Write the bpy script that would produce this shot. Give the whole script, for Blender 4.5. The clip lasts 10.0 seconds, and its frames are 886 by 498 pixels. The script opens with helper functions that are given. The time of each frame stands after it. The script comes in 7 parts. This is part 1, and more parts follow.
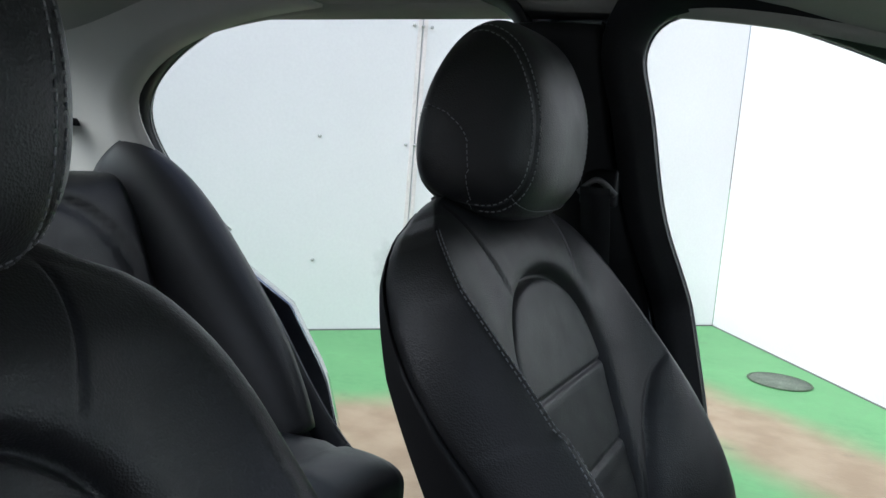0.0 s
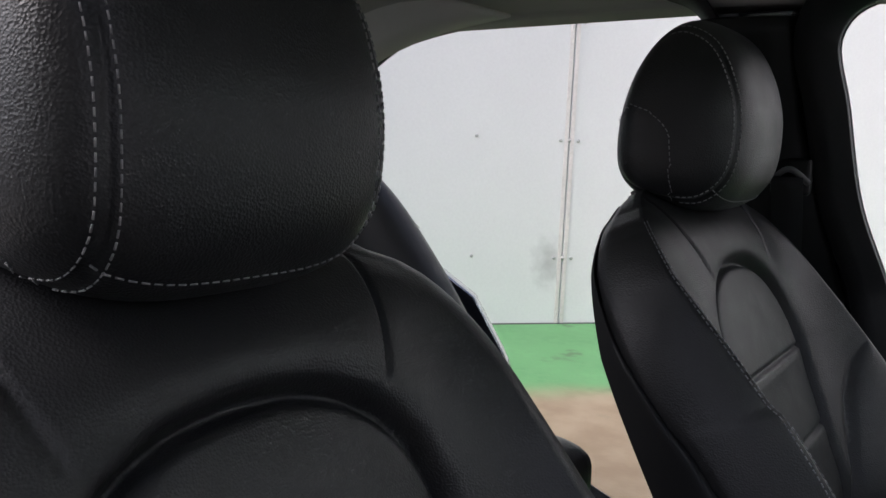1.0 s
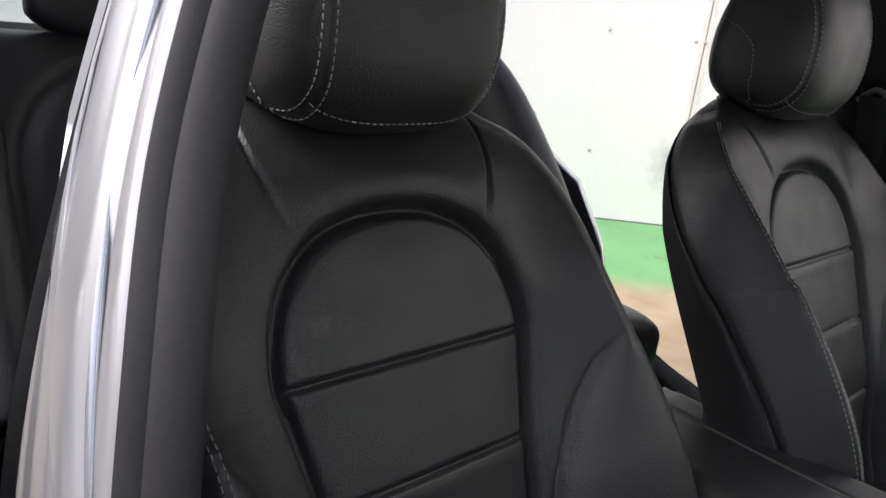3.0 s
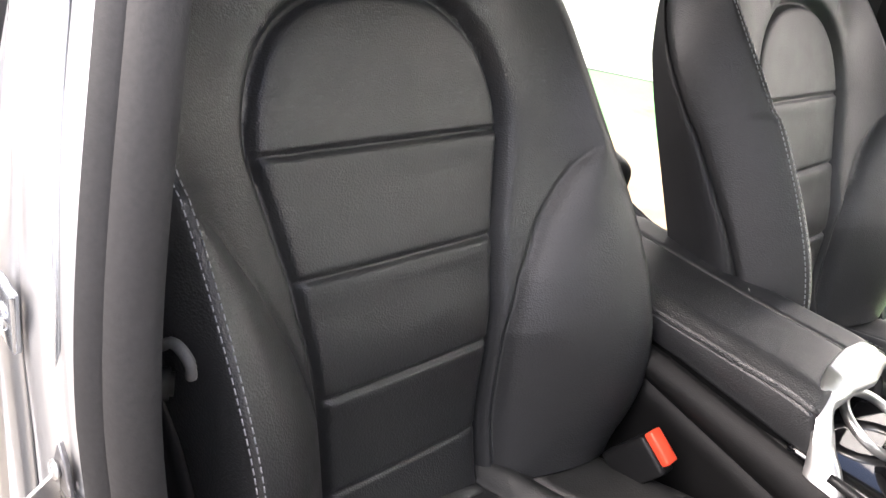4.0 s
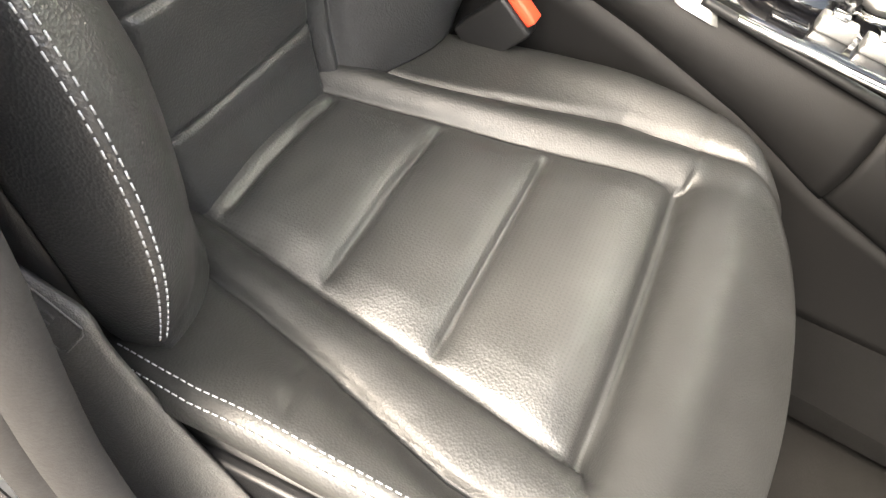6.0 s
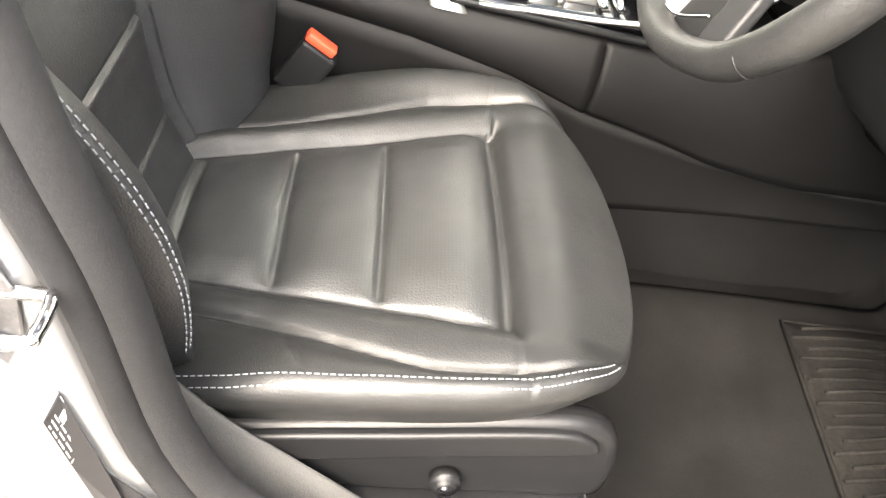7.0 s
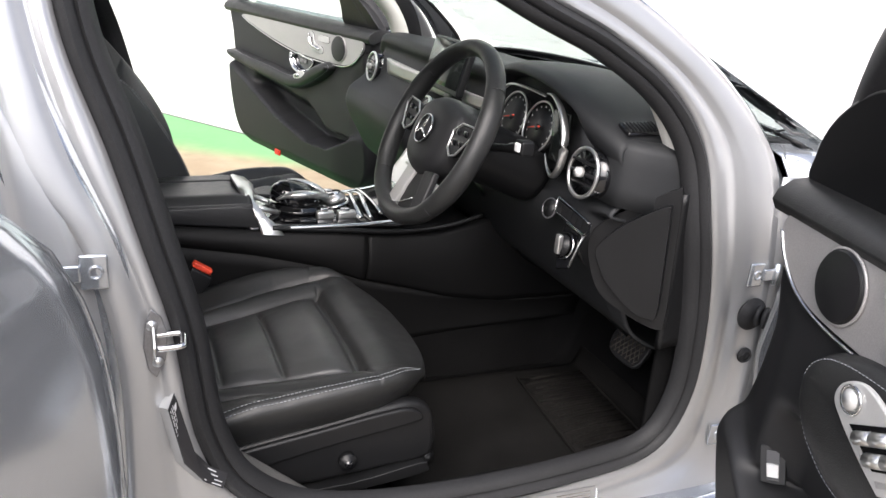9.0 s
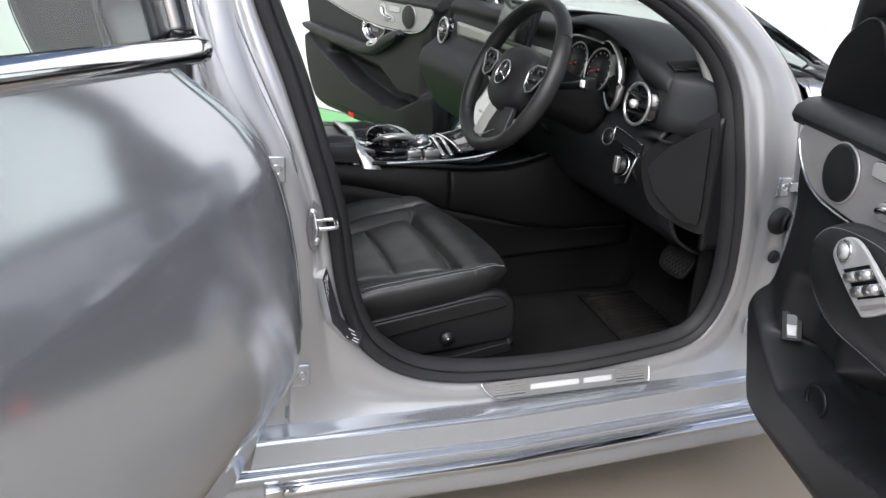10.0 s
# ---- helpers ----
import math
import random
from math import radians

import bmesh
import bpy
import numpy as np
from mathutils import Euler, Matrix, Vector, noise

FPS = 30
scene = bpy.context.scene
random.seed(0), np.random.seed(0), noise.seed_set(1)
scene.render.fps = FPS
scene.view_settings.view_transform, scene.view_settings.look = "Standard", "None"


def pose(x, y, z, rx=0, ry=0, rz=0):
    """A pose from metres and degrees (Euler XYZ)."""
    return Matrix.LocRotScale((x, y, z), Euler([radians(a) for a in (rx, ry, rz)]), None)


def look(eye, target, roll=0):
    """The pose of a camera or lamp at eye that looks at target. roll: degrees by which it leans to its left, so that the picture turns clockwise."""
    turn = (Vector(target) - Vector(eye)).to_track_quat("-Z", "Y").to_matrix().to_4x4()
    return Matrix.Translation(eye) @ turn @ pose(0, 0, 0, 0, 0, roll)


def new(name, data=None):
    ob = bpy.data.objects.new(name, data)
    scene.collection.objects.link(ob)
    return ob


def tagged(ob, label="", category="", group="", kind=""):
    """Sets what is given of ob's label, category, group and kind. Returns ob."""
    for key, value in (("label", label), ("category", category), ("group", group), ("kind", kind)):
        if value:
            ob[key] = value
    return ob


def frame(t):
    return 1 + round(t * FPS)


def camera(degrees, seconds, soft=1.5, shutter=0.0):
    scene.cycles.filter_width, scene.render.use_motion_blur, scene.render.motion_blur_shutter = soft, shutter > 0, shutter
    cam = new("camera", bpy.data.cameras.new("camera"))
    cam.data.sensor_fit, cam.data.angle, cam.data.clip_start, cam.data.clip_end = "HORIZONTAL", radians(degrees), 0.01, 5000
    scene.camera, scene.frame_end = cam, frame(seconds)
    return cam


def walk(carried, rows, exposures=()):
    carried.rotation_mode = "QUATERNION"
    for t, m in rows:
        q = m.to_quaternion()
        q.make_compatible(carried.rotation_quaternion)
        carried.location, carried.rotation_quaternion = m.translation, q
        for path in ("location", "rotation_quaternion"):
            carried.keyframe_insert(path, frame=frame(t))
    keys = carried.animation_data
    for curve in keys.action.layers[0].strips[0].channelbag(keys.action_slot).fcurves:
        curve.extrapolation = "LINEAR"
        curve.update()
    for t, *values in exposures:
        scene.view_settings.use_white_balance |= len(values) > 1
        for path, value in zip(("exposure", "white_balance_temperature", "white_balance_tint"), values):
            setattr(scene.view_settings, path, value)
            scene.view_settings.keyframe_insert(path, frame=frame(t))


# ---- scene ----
cam = camera(60.0, 10.0)
PATH = [
    (0, (0.444, -0.608, 1.21), (-0.442, 1.166, 0.953), 4.7),
    (0.5, (0.424, -0.671, 1.213), (-0.633, 0.997, 0.899), 4.2),
    (1, (0.423, -0.725, 1.211), (-0.779, 0.848, 0.923), 2.2),
    (1.5, (0.454, -0.794, 1.223), (-0.856, 0.672, 0.858), 1.9),
    (2, (0.516, -0.836, 1.237), (-0.834, 0.589, 0.853), 1.2),
    (3.3, (0.597, -0.901, 1.213), (-0.716, 0.44, 0.522), 9.4),
    (3.5, (0.594, -0.904, 1.195), (-0.666, 0.45, 0.433), 10.8),
    (4, (0.604, -0.897, 1.169), (-0.556, 0.436, 0.231), 13.4),
    (4.5, (0.606, -0.896, 1.138), (-0.443, 0.413, 0.05), 15.9),
    (5, (0.594, -0.88, 1.093), (-0.268, 0.411, -0.169), 19.0),
    (5.5, (0.546, -0.852, 1.05), (-0.066, 0.392, -0.391), 20.0),
    (6, (0.474, -0.86, 1.03), (0.313, 0.429, -0.491), 23.0),
    (6.2, (0.443, -0.88, 1.03), (0.432, 0.419, -0.49), 21.9),
    (7.3, (0.404, -1.15, 1.12), (0.789, 0.407, -0.075), 11.4),
    (7.5, (0.376, -1.21, 1.137), (0.894, 0.387, 0.049), 11.1),
    (8, (0.289, -1.363, 1.199), (1.086, 0.277, 0.379), 8.8),
    (8.5, (0.232, -1.515, 1.234), (1.075, 0.148, 0.511), 6.8),
    (8.6, (0.226, -1.54, 1.229), (1.062, 0.127, 0.506), 6.5),
    (9, (0.196, -1.711, 1.238), (0.987, -0.006, 0.556), 5.9),
    (9.5, (0.138, -1.892, 1.235), (0.903, -0.188, 0.519), 6.0),
    (10, (-0.002, -1.993, 1.22), (0.679, -0.265, 0.478), 4.1),
]
EXPOSURES = [(0.0, 0.40, 5350, 6), (0.5, 0.10, 5700, 14), (1.0, 0.2, 5700, 14), (2.0, 0.48, 5900, 14), (3.3, 1.2, 6000, 14), (4.2, 2.75, 6350, 14), (5.2, 3.15, 6650, 12), (6.2, 3.62, 6900, 6), (7.3, 3.25, 6500, 9), (7.8, 2.6, 6400, 12),
             (8.4, 1.42, 6000, 10), (9.0, 1.05, 5950, 10), (9.5, 0.90, 5850, 10), (10.0, 0.70, 5750, 8)]
walk(cam, [(t, look(eye, target, roll)) for t, eye, target, roll in PATH], EXPOSURES)

# ---- light: an open-topped white yard under a bright overcast sky ----
world = bpy.data.worlds.new("overcast_sky")
scene.world = world
world.use_nodes = True
wn = world.node_tree
wn.nodes.clear()
sky = wn.nodes.new("ShaderNodeTexSky")
sky.sky_type = "NISHITA"
sky.sun_disc = False
sky.sun_elevation, sky.sun_rotation = radians(47), radians(211)
sky.air_density, sky.dust_density, sky.ozone_density = 0.6, 8.0, 0.3
bg = wn.nodes.new("ShaderNodeBackground")
bg.inputs["Strength"].default_value = 0.15
wo = wn.nodes.new("ShaderNodeOutputWorld")
wn.links.new(sky.outputs[0], bg.inputs[0])
wn.links.new(bg.outputs[0], wo.inputs[0])
sun = new("sun", bpy.data.lights.new("sun", "SUN"))
sun.data.energy, sun.data.angle, sun.data.color = 1.4, radians(76), (1.0, 0.97, 0.93)
sun.matrix_world = look((-2.0, -3.3, 4.2), (0, 0, 0))


# ---- materials ----
def material(name, color, rough=0.5, metal=0.0, grain=0.0, grain_scale=200.0, bump=0.0, bump_scale=400.0, patch=0.0, patch_scale=6.0,
             coat=0.0, cells=False, sheen=0.0, spec=0.5, rough_var=0.0, dots=0, crease=0.0, crease_scale=30.0):
    """A surface with fine grain, larger patches and relief, all at real size in object space."""
    m = bpy.data.materials.new(name)
    m.use_nodes = True
    nt = m.node_tree
    b = nt.nodes["Principled BSDF"]
    b.inputs["Base Color"].default_value = (*color, 1)
    b.inputs["Roughness"].default_value = rough
    b.inputs["Metallic"].default_value = metal
    b.inputs["Coat Weight"].default_value = coat
    b.inputs["Coat Roughness"].default_value = 0.06
    b.inputs["Sheen Weight"].default_value = sheen
    b.inputs["Specular IOR Level"].default_value = spec
    co = nt.nodes.new("ShaderNodeTexCoord")

    def tex(scale, detail=4.0):
        n = nt.nodes.new("ShaderNodeTexNoise")
        n.inputs["Scale"].default_value, n.inputs["Detail"].default_value = scale, detail
        nt.links.new(co.outputs["Object"], n.inputs["Vector"])
        return n.outputs["Fac"]

    def span(fac, lo, hi):
        n = nt.nodes.new("ShaderNodeMapRange")
        n.inputs["From Min"].default_value, n.inputs["From Max"].default_value = 0.3, 0.7
        n.inputs["To Min"].default_value, n.inputs["To Max"].default_value = lo, hi
        nt.links.new(fac, n.inputs["Value"])
        return n.outputs["Result"]

    if grain or patch:
        out = None
        for amount, scale in ((grain, grain_scale), (patch, patch_scale)):
            if not amount:
                continue
            v = span(tex(scale), 1 - amount, 1 + amount)
            if out is None:
                out = v
            else:
                mul = nt.nodes.new("ShaderNodeMath")
                mul.operation = "MULTIPLY"
                nt.links.new(out, mul.inputs[0])
                nt.links.new(v, mul.inputs[1])
                out = mul.outputs[0]
        sc = nt.nodes.new("ShaderNodeVectorMath")
        sc.operation = "SCALE"
        sc.inputs[0].default_value = color
        if dots:
            # rows of pinholes
            vd = nt.nodes.new("ShaderNodeTexVoronoi")
            vd.inputs["Scale"].default_value, vd.inputs["Randomness"].default_value = dots, 0.0
            vd.voronoi_dimensions = "2D"
            nt.links.new(co.outputs["Object"], vd.inputs["Vector"])
            mr = nt.nodes.new("ShaderNodeMapRange")
            mr.inputs["From Min"].default_value, mr.inputs["From Max"].default_value, mr.inputs["To Min"].default_value = 0.16, 0.30, 0.45
            nt.links.new(vd.outputs["Distance"], mr.inputs["Value"])
            md = nt.nodes.new("ShaderNodeMath")
            md.operation = "MULTIPLY"
            nt.links.new(out, md.inputs[0])
            nt.links.new(mr.outputs["Result"], md.inputs[1])
            out = md.outputs[0]
        nt.links.new(out, sc.inputs["Scale"])
        nt.links.new(sc.outputs[0], b.inputs["Base Color"])
    if rough_var:
        nt.links.new(span(tex(patch_scale * 3), max(0.02, rough - rough_var), min(1, rough + rough_var)), b.inputs["Roughness"])
    if bump:
        bp = nt.nodes.new("ShaderNodeBump")
        bp.inputs["Strength"].default_value = bump
        bp.inputs["Distance"].default_value = 0.0006
        if cells:
            vo = nt.nodes.new("ShaderNodeTexVoronoi")
            vo.inputs["Scale"].default_value = bump_scale
            nt.links.new(co.outputs["Object"], vo.inputs["Vector"])
            h = vo.outputs["Distance"]
        else:
            h = tex(bump_scale, 3)
        nt.links.new(h, bp.inputs["Height"])
        nt.links.new(bp.outputs[0], b.inputs["Normal"])
        if crease:
            # broad soft wrinkles under the grain
            bc = nt.nodes.new("ShaderNodeBump")
            bc.inputs["Strength"].default_value, bc.inputs["Distance"].default_value = crease, 0.004
            nt.links.new(tex(crease_scale, 2), bc.inputs["Height"])
            nt.links.new(bc.outputs[0], bp.inputs["Normal"])
    return m


LEATHER = material("black_leather", (0.0215, 0.0222, 0.0236), 0.42, spec=0.65, grain=0.12, grain_scale=700, bump=0.60, crease=0.10, crease_scale=16, bump_scale=520, patch=0.12, patch_scale=9, cells=True, rough_var=0.05)
LEATHER_SOFT = material("soft_leather", (0.0150, 0.0155, 0.0155), 0.46, spec=0.45, grain=0.15, grain_scale=900, bump=0.32, crease=0.20, crease_scale=26, bump_scale=520, patch=0.12, patch_scale=11, cells=True, rough_var=0.05)
VINYL = material("black_soft_trim", (0.0125, 0.0128, 0.0138), 0.50, spec=0.38, grain=0.1, grain_scale=600, bump=0.35, bump_scale=900, patch=0.1, patch_scale=7)
PLASTIC = material("black_hard_plastic", (0.0078, 0.0080, 0.0086), 0.40, spec=0.30, grain=0.1, grain_scale=500, bump=0.25, bump_scale=1100, patch=0.12, patch_scale=8)
GLOSS = material("gloss_black_panel", (0.006, 0.006, 0.007), 0.07, patch=0.1, patch_scale=12, coat=0.6)
RUBBER = material("door_seal_rubber", (0.0165, 0.0168, 0.0180), 0.58, spec=0.33, grain=0.15, grain_scale=250, bump=0.3, bump_scale=500, patch=0.15, patch_scale=9)
CARPET = material("black_carpet", (0.0060, 0.0060, 0.0062), 0.95, grain=0.45, grain_scale=900, bump=0.9, bump_scale=1400, patch=0.3, patch_scale=7, spec=0.06)
MATTE_MAT = material("dusty_floor_mat", (0.0070, 0.0068, 0.0066), 0.95, grain=0.45, grain_scale=700, bump=0.9, bump_scale=1200, patch=0.4, patch_scale=9, spec=0.12)
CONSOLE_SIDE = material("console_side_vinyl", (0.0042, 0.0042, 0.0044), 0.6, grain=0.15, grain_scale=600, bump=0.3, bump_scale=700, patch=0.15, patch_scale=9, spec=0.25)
HEAD_THREAD = material("grey_headrest_thread", (0.32, 0.32, 0.32), 0.7, grain=0.2, grain_scale=900)
SWITCH = material("silver_switch_plastic", (0.50, 0.50, 0.49), 0.38, metal=0.25, grain=0.05, grain_scale=900, patch=0.05, patch_scale=20)
LETTER_GREY = material("grey_raised_lettering", (0.50, 0.51, 0.52), 0.4, metal=0.1, grain=0.1, grain_scale=400)
MAT_PAD = material("dusty_heel_pad", (0.0085, 0.0080, 0.0074), 0.88, spec=0.15, grain=0.4, grain_scale=150, bump=0.4, bump_scale=600, patch=0.4, patch_scale=18)
SILVER = material("silver_metallic_paint", (0.46, 0.485, 0.515), 0.13, metal=0.75, grain=0.03, grain_scale=2500, patch=0.03, patch_scale=3, coat=1.0)
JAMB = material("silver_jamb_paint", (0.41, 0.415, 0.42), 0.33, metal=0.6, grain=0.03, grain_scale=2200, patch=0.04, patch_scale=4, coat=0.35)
DASH_SOFT = material("slush_moulded_dash", (0.019, 0.020, 0.0215), 0.58, spec=0.3, grain=0.1, grain_scale=700, bump=0.4, bump_scale=1000, patch=0.08, patch_scale=6)
PERFORATED = material("perforated_leather_insert", (0.022, 0.0225, 0.0225), 0.45, spec=0.85, grain=0.15, grain_scale=900, bump=0.42, crease=0.22, crease_scale=22, bump_scale=520, patch=0.12, patch_scale=11, cells=True, rough_var=0.05, dots=260)
WORN_RIB = material("worn_rubber_rib", (0.045, 0.038, 0.030), 0.7, grain=0.3, grain_scale=300, patch=0.3, patch_scale=30)
STEEL = material("dark_steel", (0.22, 0.22, 0.23), 0.35, metal=0.8, grain=0.1, grain_scale=400, patch=0.1, patch_scale=40)
SPOKE = material("silver_painted_spoke", (0.50, 0.50, 0.49), 0.32, metal=0.6, grain=0.04, grain_scale=900, patch=0.04, patch_scale=14)
PILLAR_GRAIN = material("grained_pillar_plastic", (0.085, 0.083, 0.080), 0.5, grain=0.12, grain_scale=500, bump=0.6, bump_scale=700, patch=0.12, patch_scale=8, cells=True)
PLATE = material("brushed_scuff_plate", (0.42, 0.43, 0.44), 0.32, metal=0.8, grain=0.06, grain_scale=900, patch=0.05, patch_scale=12, bump=0.1, bump_scale=1200)
CHROME = material("polished_chrome", (0.72, 0.72, 0.72), 0.09, metal=1.0, patch=0.04, patch_scale=20, rough_var=0.03)
SATIN = material("satin_aluminium", (0.62, 0.62, 0.61), 0.3, metal=0.9, grain=0.05, grain_scale=900, patch=0.04, patch_scale=14)
BRUSHED = material("brushed_grey_trim", (0.40, 0.39, 0.385), 0.42, metal=0.45, grain=0.1, grain_scale=600, patch=0.05, patch_scale=10, bump=0.15, bump_scale=900)
HEADLINER = material("grey_headliner_fabric", (0.46, 0.46, 0.42), 0.95, grain=0.1, grain_scale=1200, bump=0.4, bump_scale=1500, patch=0.05, patch_scale=5)
CREAM = material("cream_pillar_trim", (0.66, 0.65, 0.60), 0.8, grain=0.05, grain_scale=900, bump=0.2, bump_scale=1200, patch=0.05, patch_scale=5)
WALL = material("white_painted_panels", (0.74, 0.74, 0.735), 0.55, grain=0.02, grain_scale=60, bump=0.1, bump_scale=40, patch=0.03, patch_scale=0.9)
JOINT = material("white_joint_strip", (0.70, 0.66, 0.63), 0.5, grain=0.08, grain_scale=40, patch=0.1, patch_scale=3)
SCREW = material("screw_head", (0.45, 0.45, 0.44), 0.5, metal=0.4, grain=0.1, grain_scale=300)
RED = material("red_buckle_plastic", (0.75, 0.07, 0.03), 0.45, grain=0.05, grain_scale=300)
RED_LENS = material("red_reflector", (0.7, 0.02, 0.01), 0.15, patch=0.1, patch_scale=60, coat=0.5)
THREAD = material("grey_thread", (0.30, 0.31, 0.33), 0.8, grain=0.15, grain_scale=900)
GREY_PLASTIC = material("grey_plastic", (0.13, 0.13, 0.13), 0.5, grain=0.1, grain_scale=400, bump=0.2, bump_scale=800)
ANCHOR_GREY = material("dark_grey_plastic", (0.035, 0.035, 0.035), 0.55, grain=0.1, grain_scale=400, bump=0.2, bump_scale=800)
WEBBING = material("black_belt_webbing", (0.016, 0.016, 0.018), 0.7, grain=0.3, grain_scale=900, bump=0.6, bump_scale=1300)
SCREEN = material("dark_screen", (0.012, 0.014, 0.013), 0.12, patch=0.2, patch_scale=6)
DIAL = material("dial_face", (0.012, 0.012, 0.013), 0.4, grain=0.1, grain_scale=200)
WHITE_MARK = material("white_print", (0.75, 0.75, 0.74), 0.5, grain=0.05, grain_scale=200)
LABEL_BLACK = material("black_label", (0.012, 0.012, 0.014), 0.45, grain=0.1, grain_scale=200)
GLASS = bpy.data.materials.new("tinted_glass")
GLASS.use_nodes = True
gb = GLASS.node_tree.nodes["Principled BSDF"]
gb.inputs["Base Color"].default_value = (0.80, 0.88, 0.85, 1)
gb.inputs["Roughness"].default_value, gb.inputs["Transmission Weight"].default_value, gb.inputs["IOR"].default_value = 0.0, 1.0, 1.45


def floor_material():
    """Green floor paint, worn through to tan concrete along a wheel track, with dark scuffs."""
    m = bpy.data.materials.new("worn_green_floor_paint")
    m.use_nodes = True
    nt = m.node_tree
    b = nt.nodes["Principled BSDF"]
    b.inputs["Roughness"].default_value = 0.6
    co = nt.nodes.new("ShaderNodeTexCoord")

    def noise_fac(scale, detail):
        n = nt.nodes.new("ShaderNodeTexNoise")
        n.inputs["Scale"].default_value, n.inputs["Detail"].default_value = scale, detail
        nt.links.new(co.outputs["Object"], n.inputs["Vector"])
        return n.outputs["Fac"]

    def math_node(op, a, b_):
        n = nt.nodes.new("ShaderNodeMath")
        n.operation = op
        for k, v in enumerate((a, b_)):
            if isinstance(v, (int, float)):
                n.inputs[k].default_value = v
            else:
                nt.links.new(v, n.inputs[k])
        return n.outputs[0]

    def ramp(v, lo, hi):
        n = nt.nodes.new("ShaderNodeMapRange")
        n.interpolation_type = "SMOOTHSTEP"
        n.inputs["From Min"].default_value, n.inputs["From Max"].default_value = lo, hi
        nt.links.new(v, n.inputs["Value"])
        return n.outputs["Result"]

    def mix(fac, a, c):
        n = nt.nodes.new("ShaderNodeMix")
        n.data_type = "RGBA"
        nt.links.new(fac, n.inputs["Factor"])
        for k, v in ((6, a), (7, c)):
            if isinstance(v, tuple):
                n.inputs[k].default_value = (*v, 1)
            else:
                nt.links.new(v, n.inputs[k])
        return n.outputs[2]

    sep = nt.nodes.new("ShaderNodeSeparateXYZ")
    nt.links.new(co.outputs["Object"], sep.inputs[0])

    def dist(nx, ny, d):
        return math_node("SUBTRACT", math_node("ADD", math_node("MULTIPLY", sep.outputs[0], nx), math_node("MULTIPLY", sep.outputs[1], ny)), d)
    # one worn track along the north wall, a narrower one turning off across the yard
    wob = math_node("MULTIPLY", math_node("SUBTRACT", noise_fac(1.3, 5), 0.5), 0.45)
    off = math_node("MINIMUM", math_node("ADD", math_node("SUBTRACT", math_node("ABSOLUTE", dist(0.749, -0.663, -4.002 + 1.98), 0.0), 0.33), math_node("MAXIMUM", math_node("MULTIPLY", dist(1.0, 0.0, -0.55), 1.2), 0.0)), math_node("ABSOLUTE", dist(0.52, 0.80, 2.72), 0.0))
    worn = ramp(math_node("ADD", off, wob), 0.52, 0.16)
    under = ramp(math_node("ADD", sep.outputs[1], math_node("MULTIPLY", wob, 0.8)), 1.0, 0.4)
    fine = noise_fac(18, 6)
    green = mix(ramp(noise_fac(2.2, 5), 0.3, 0.7), (0.10, 0.27, 0.10), (0.13, 0.33, 0.125))
    green = mix(ramp(fine, 0.35, 0.65), green, (0.12, 0.30, 0.115))
    tan = mix(ramp(noise_fac(5, 6), 0.3, 0.7), (0.25, 0.185, 0.115), (0.33, 0.26, 0.17))
    col = mix(worn, green, tan)
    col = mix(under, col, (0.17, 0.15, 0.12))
    scuff = math_node("MULTIPLY", ramp(noise_fac(2.7, 6), 0.60, 0.72), ramp(fine, 0.4, 0.6))
    col = mix(math_node("MULTIPLY", scuff, 0.6), col, (0.07, 0.09, 0.05))
    nt.links.new(col, b.inputs["Base Color"])
    bp = nt.nodes.new("ShaderNodeBump")
    bp.inputs["Strength"].default_value, bp.inputs["Distance"].default_value = 0.3, 0.004
    nt.links.new(noise_fac(55, 6), bp.inputs["Height"])
    nt.links.new(bp.outputs[0], b.inputs["Normal"])
    return m


FLOOR_PAINT = floor_material()


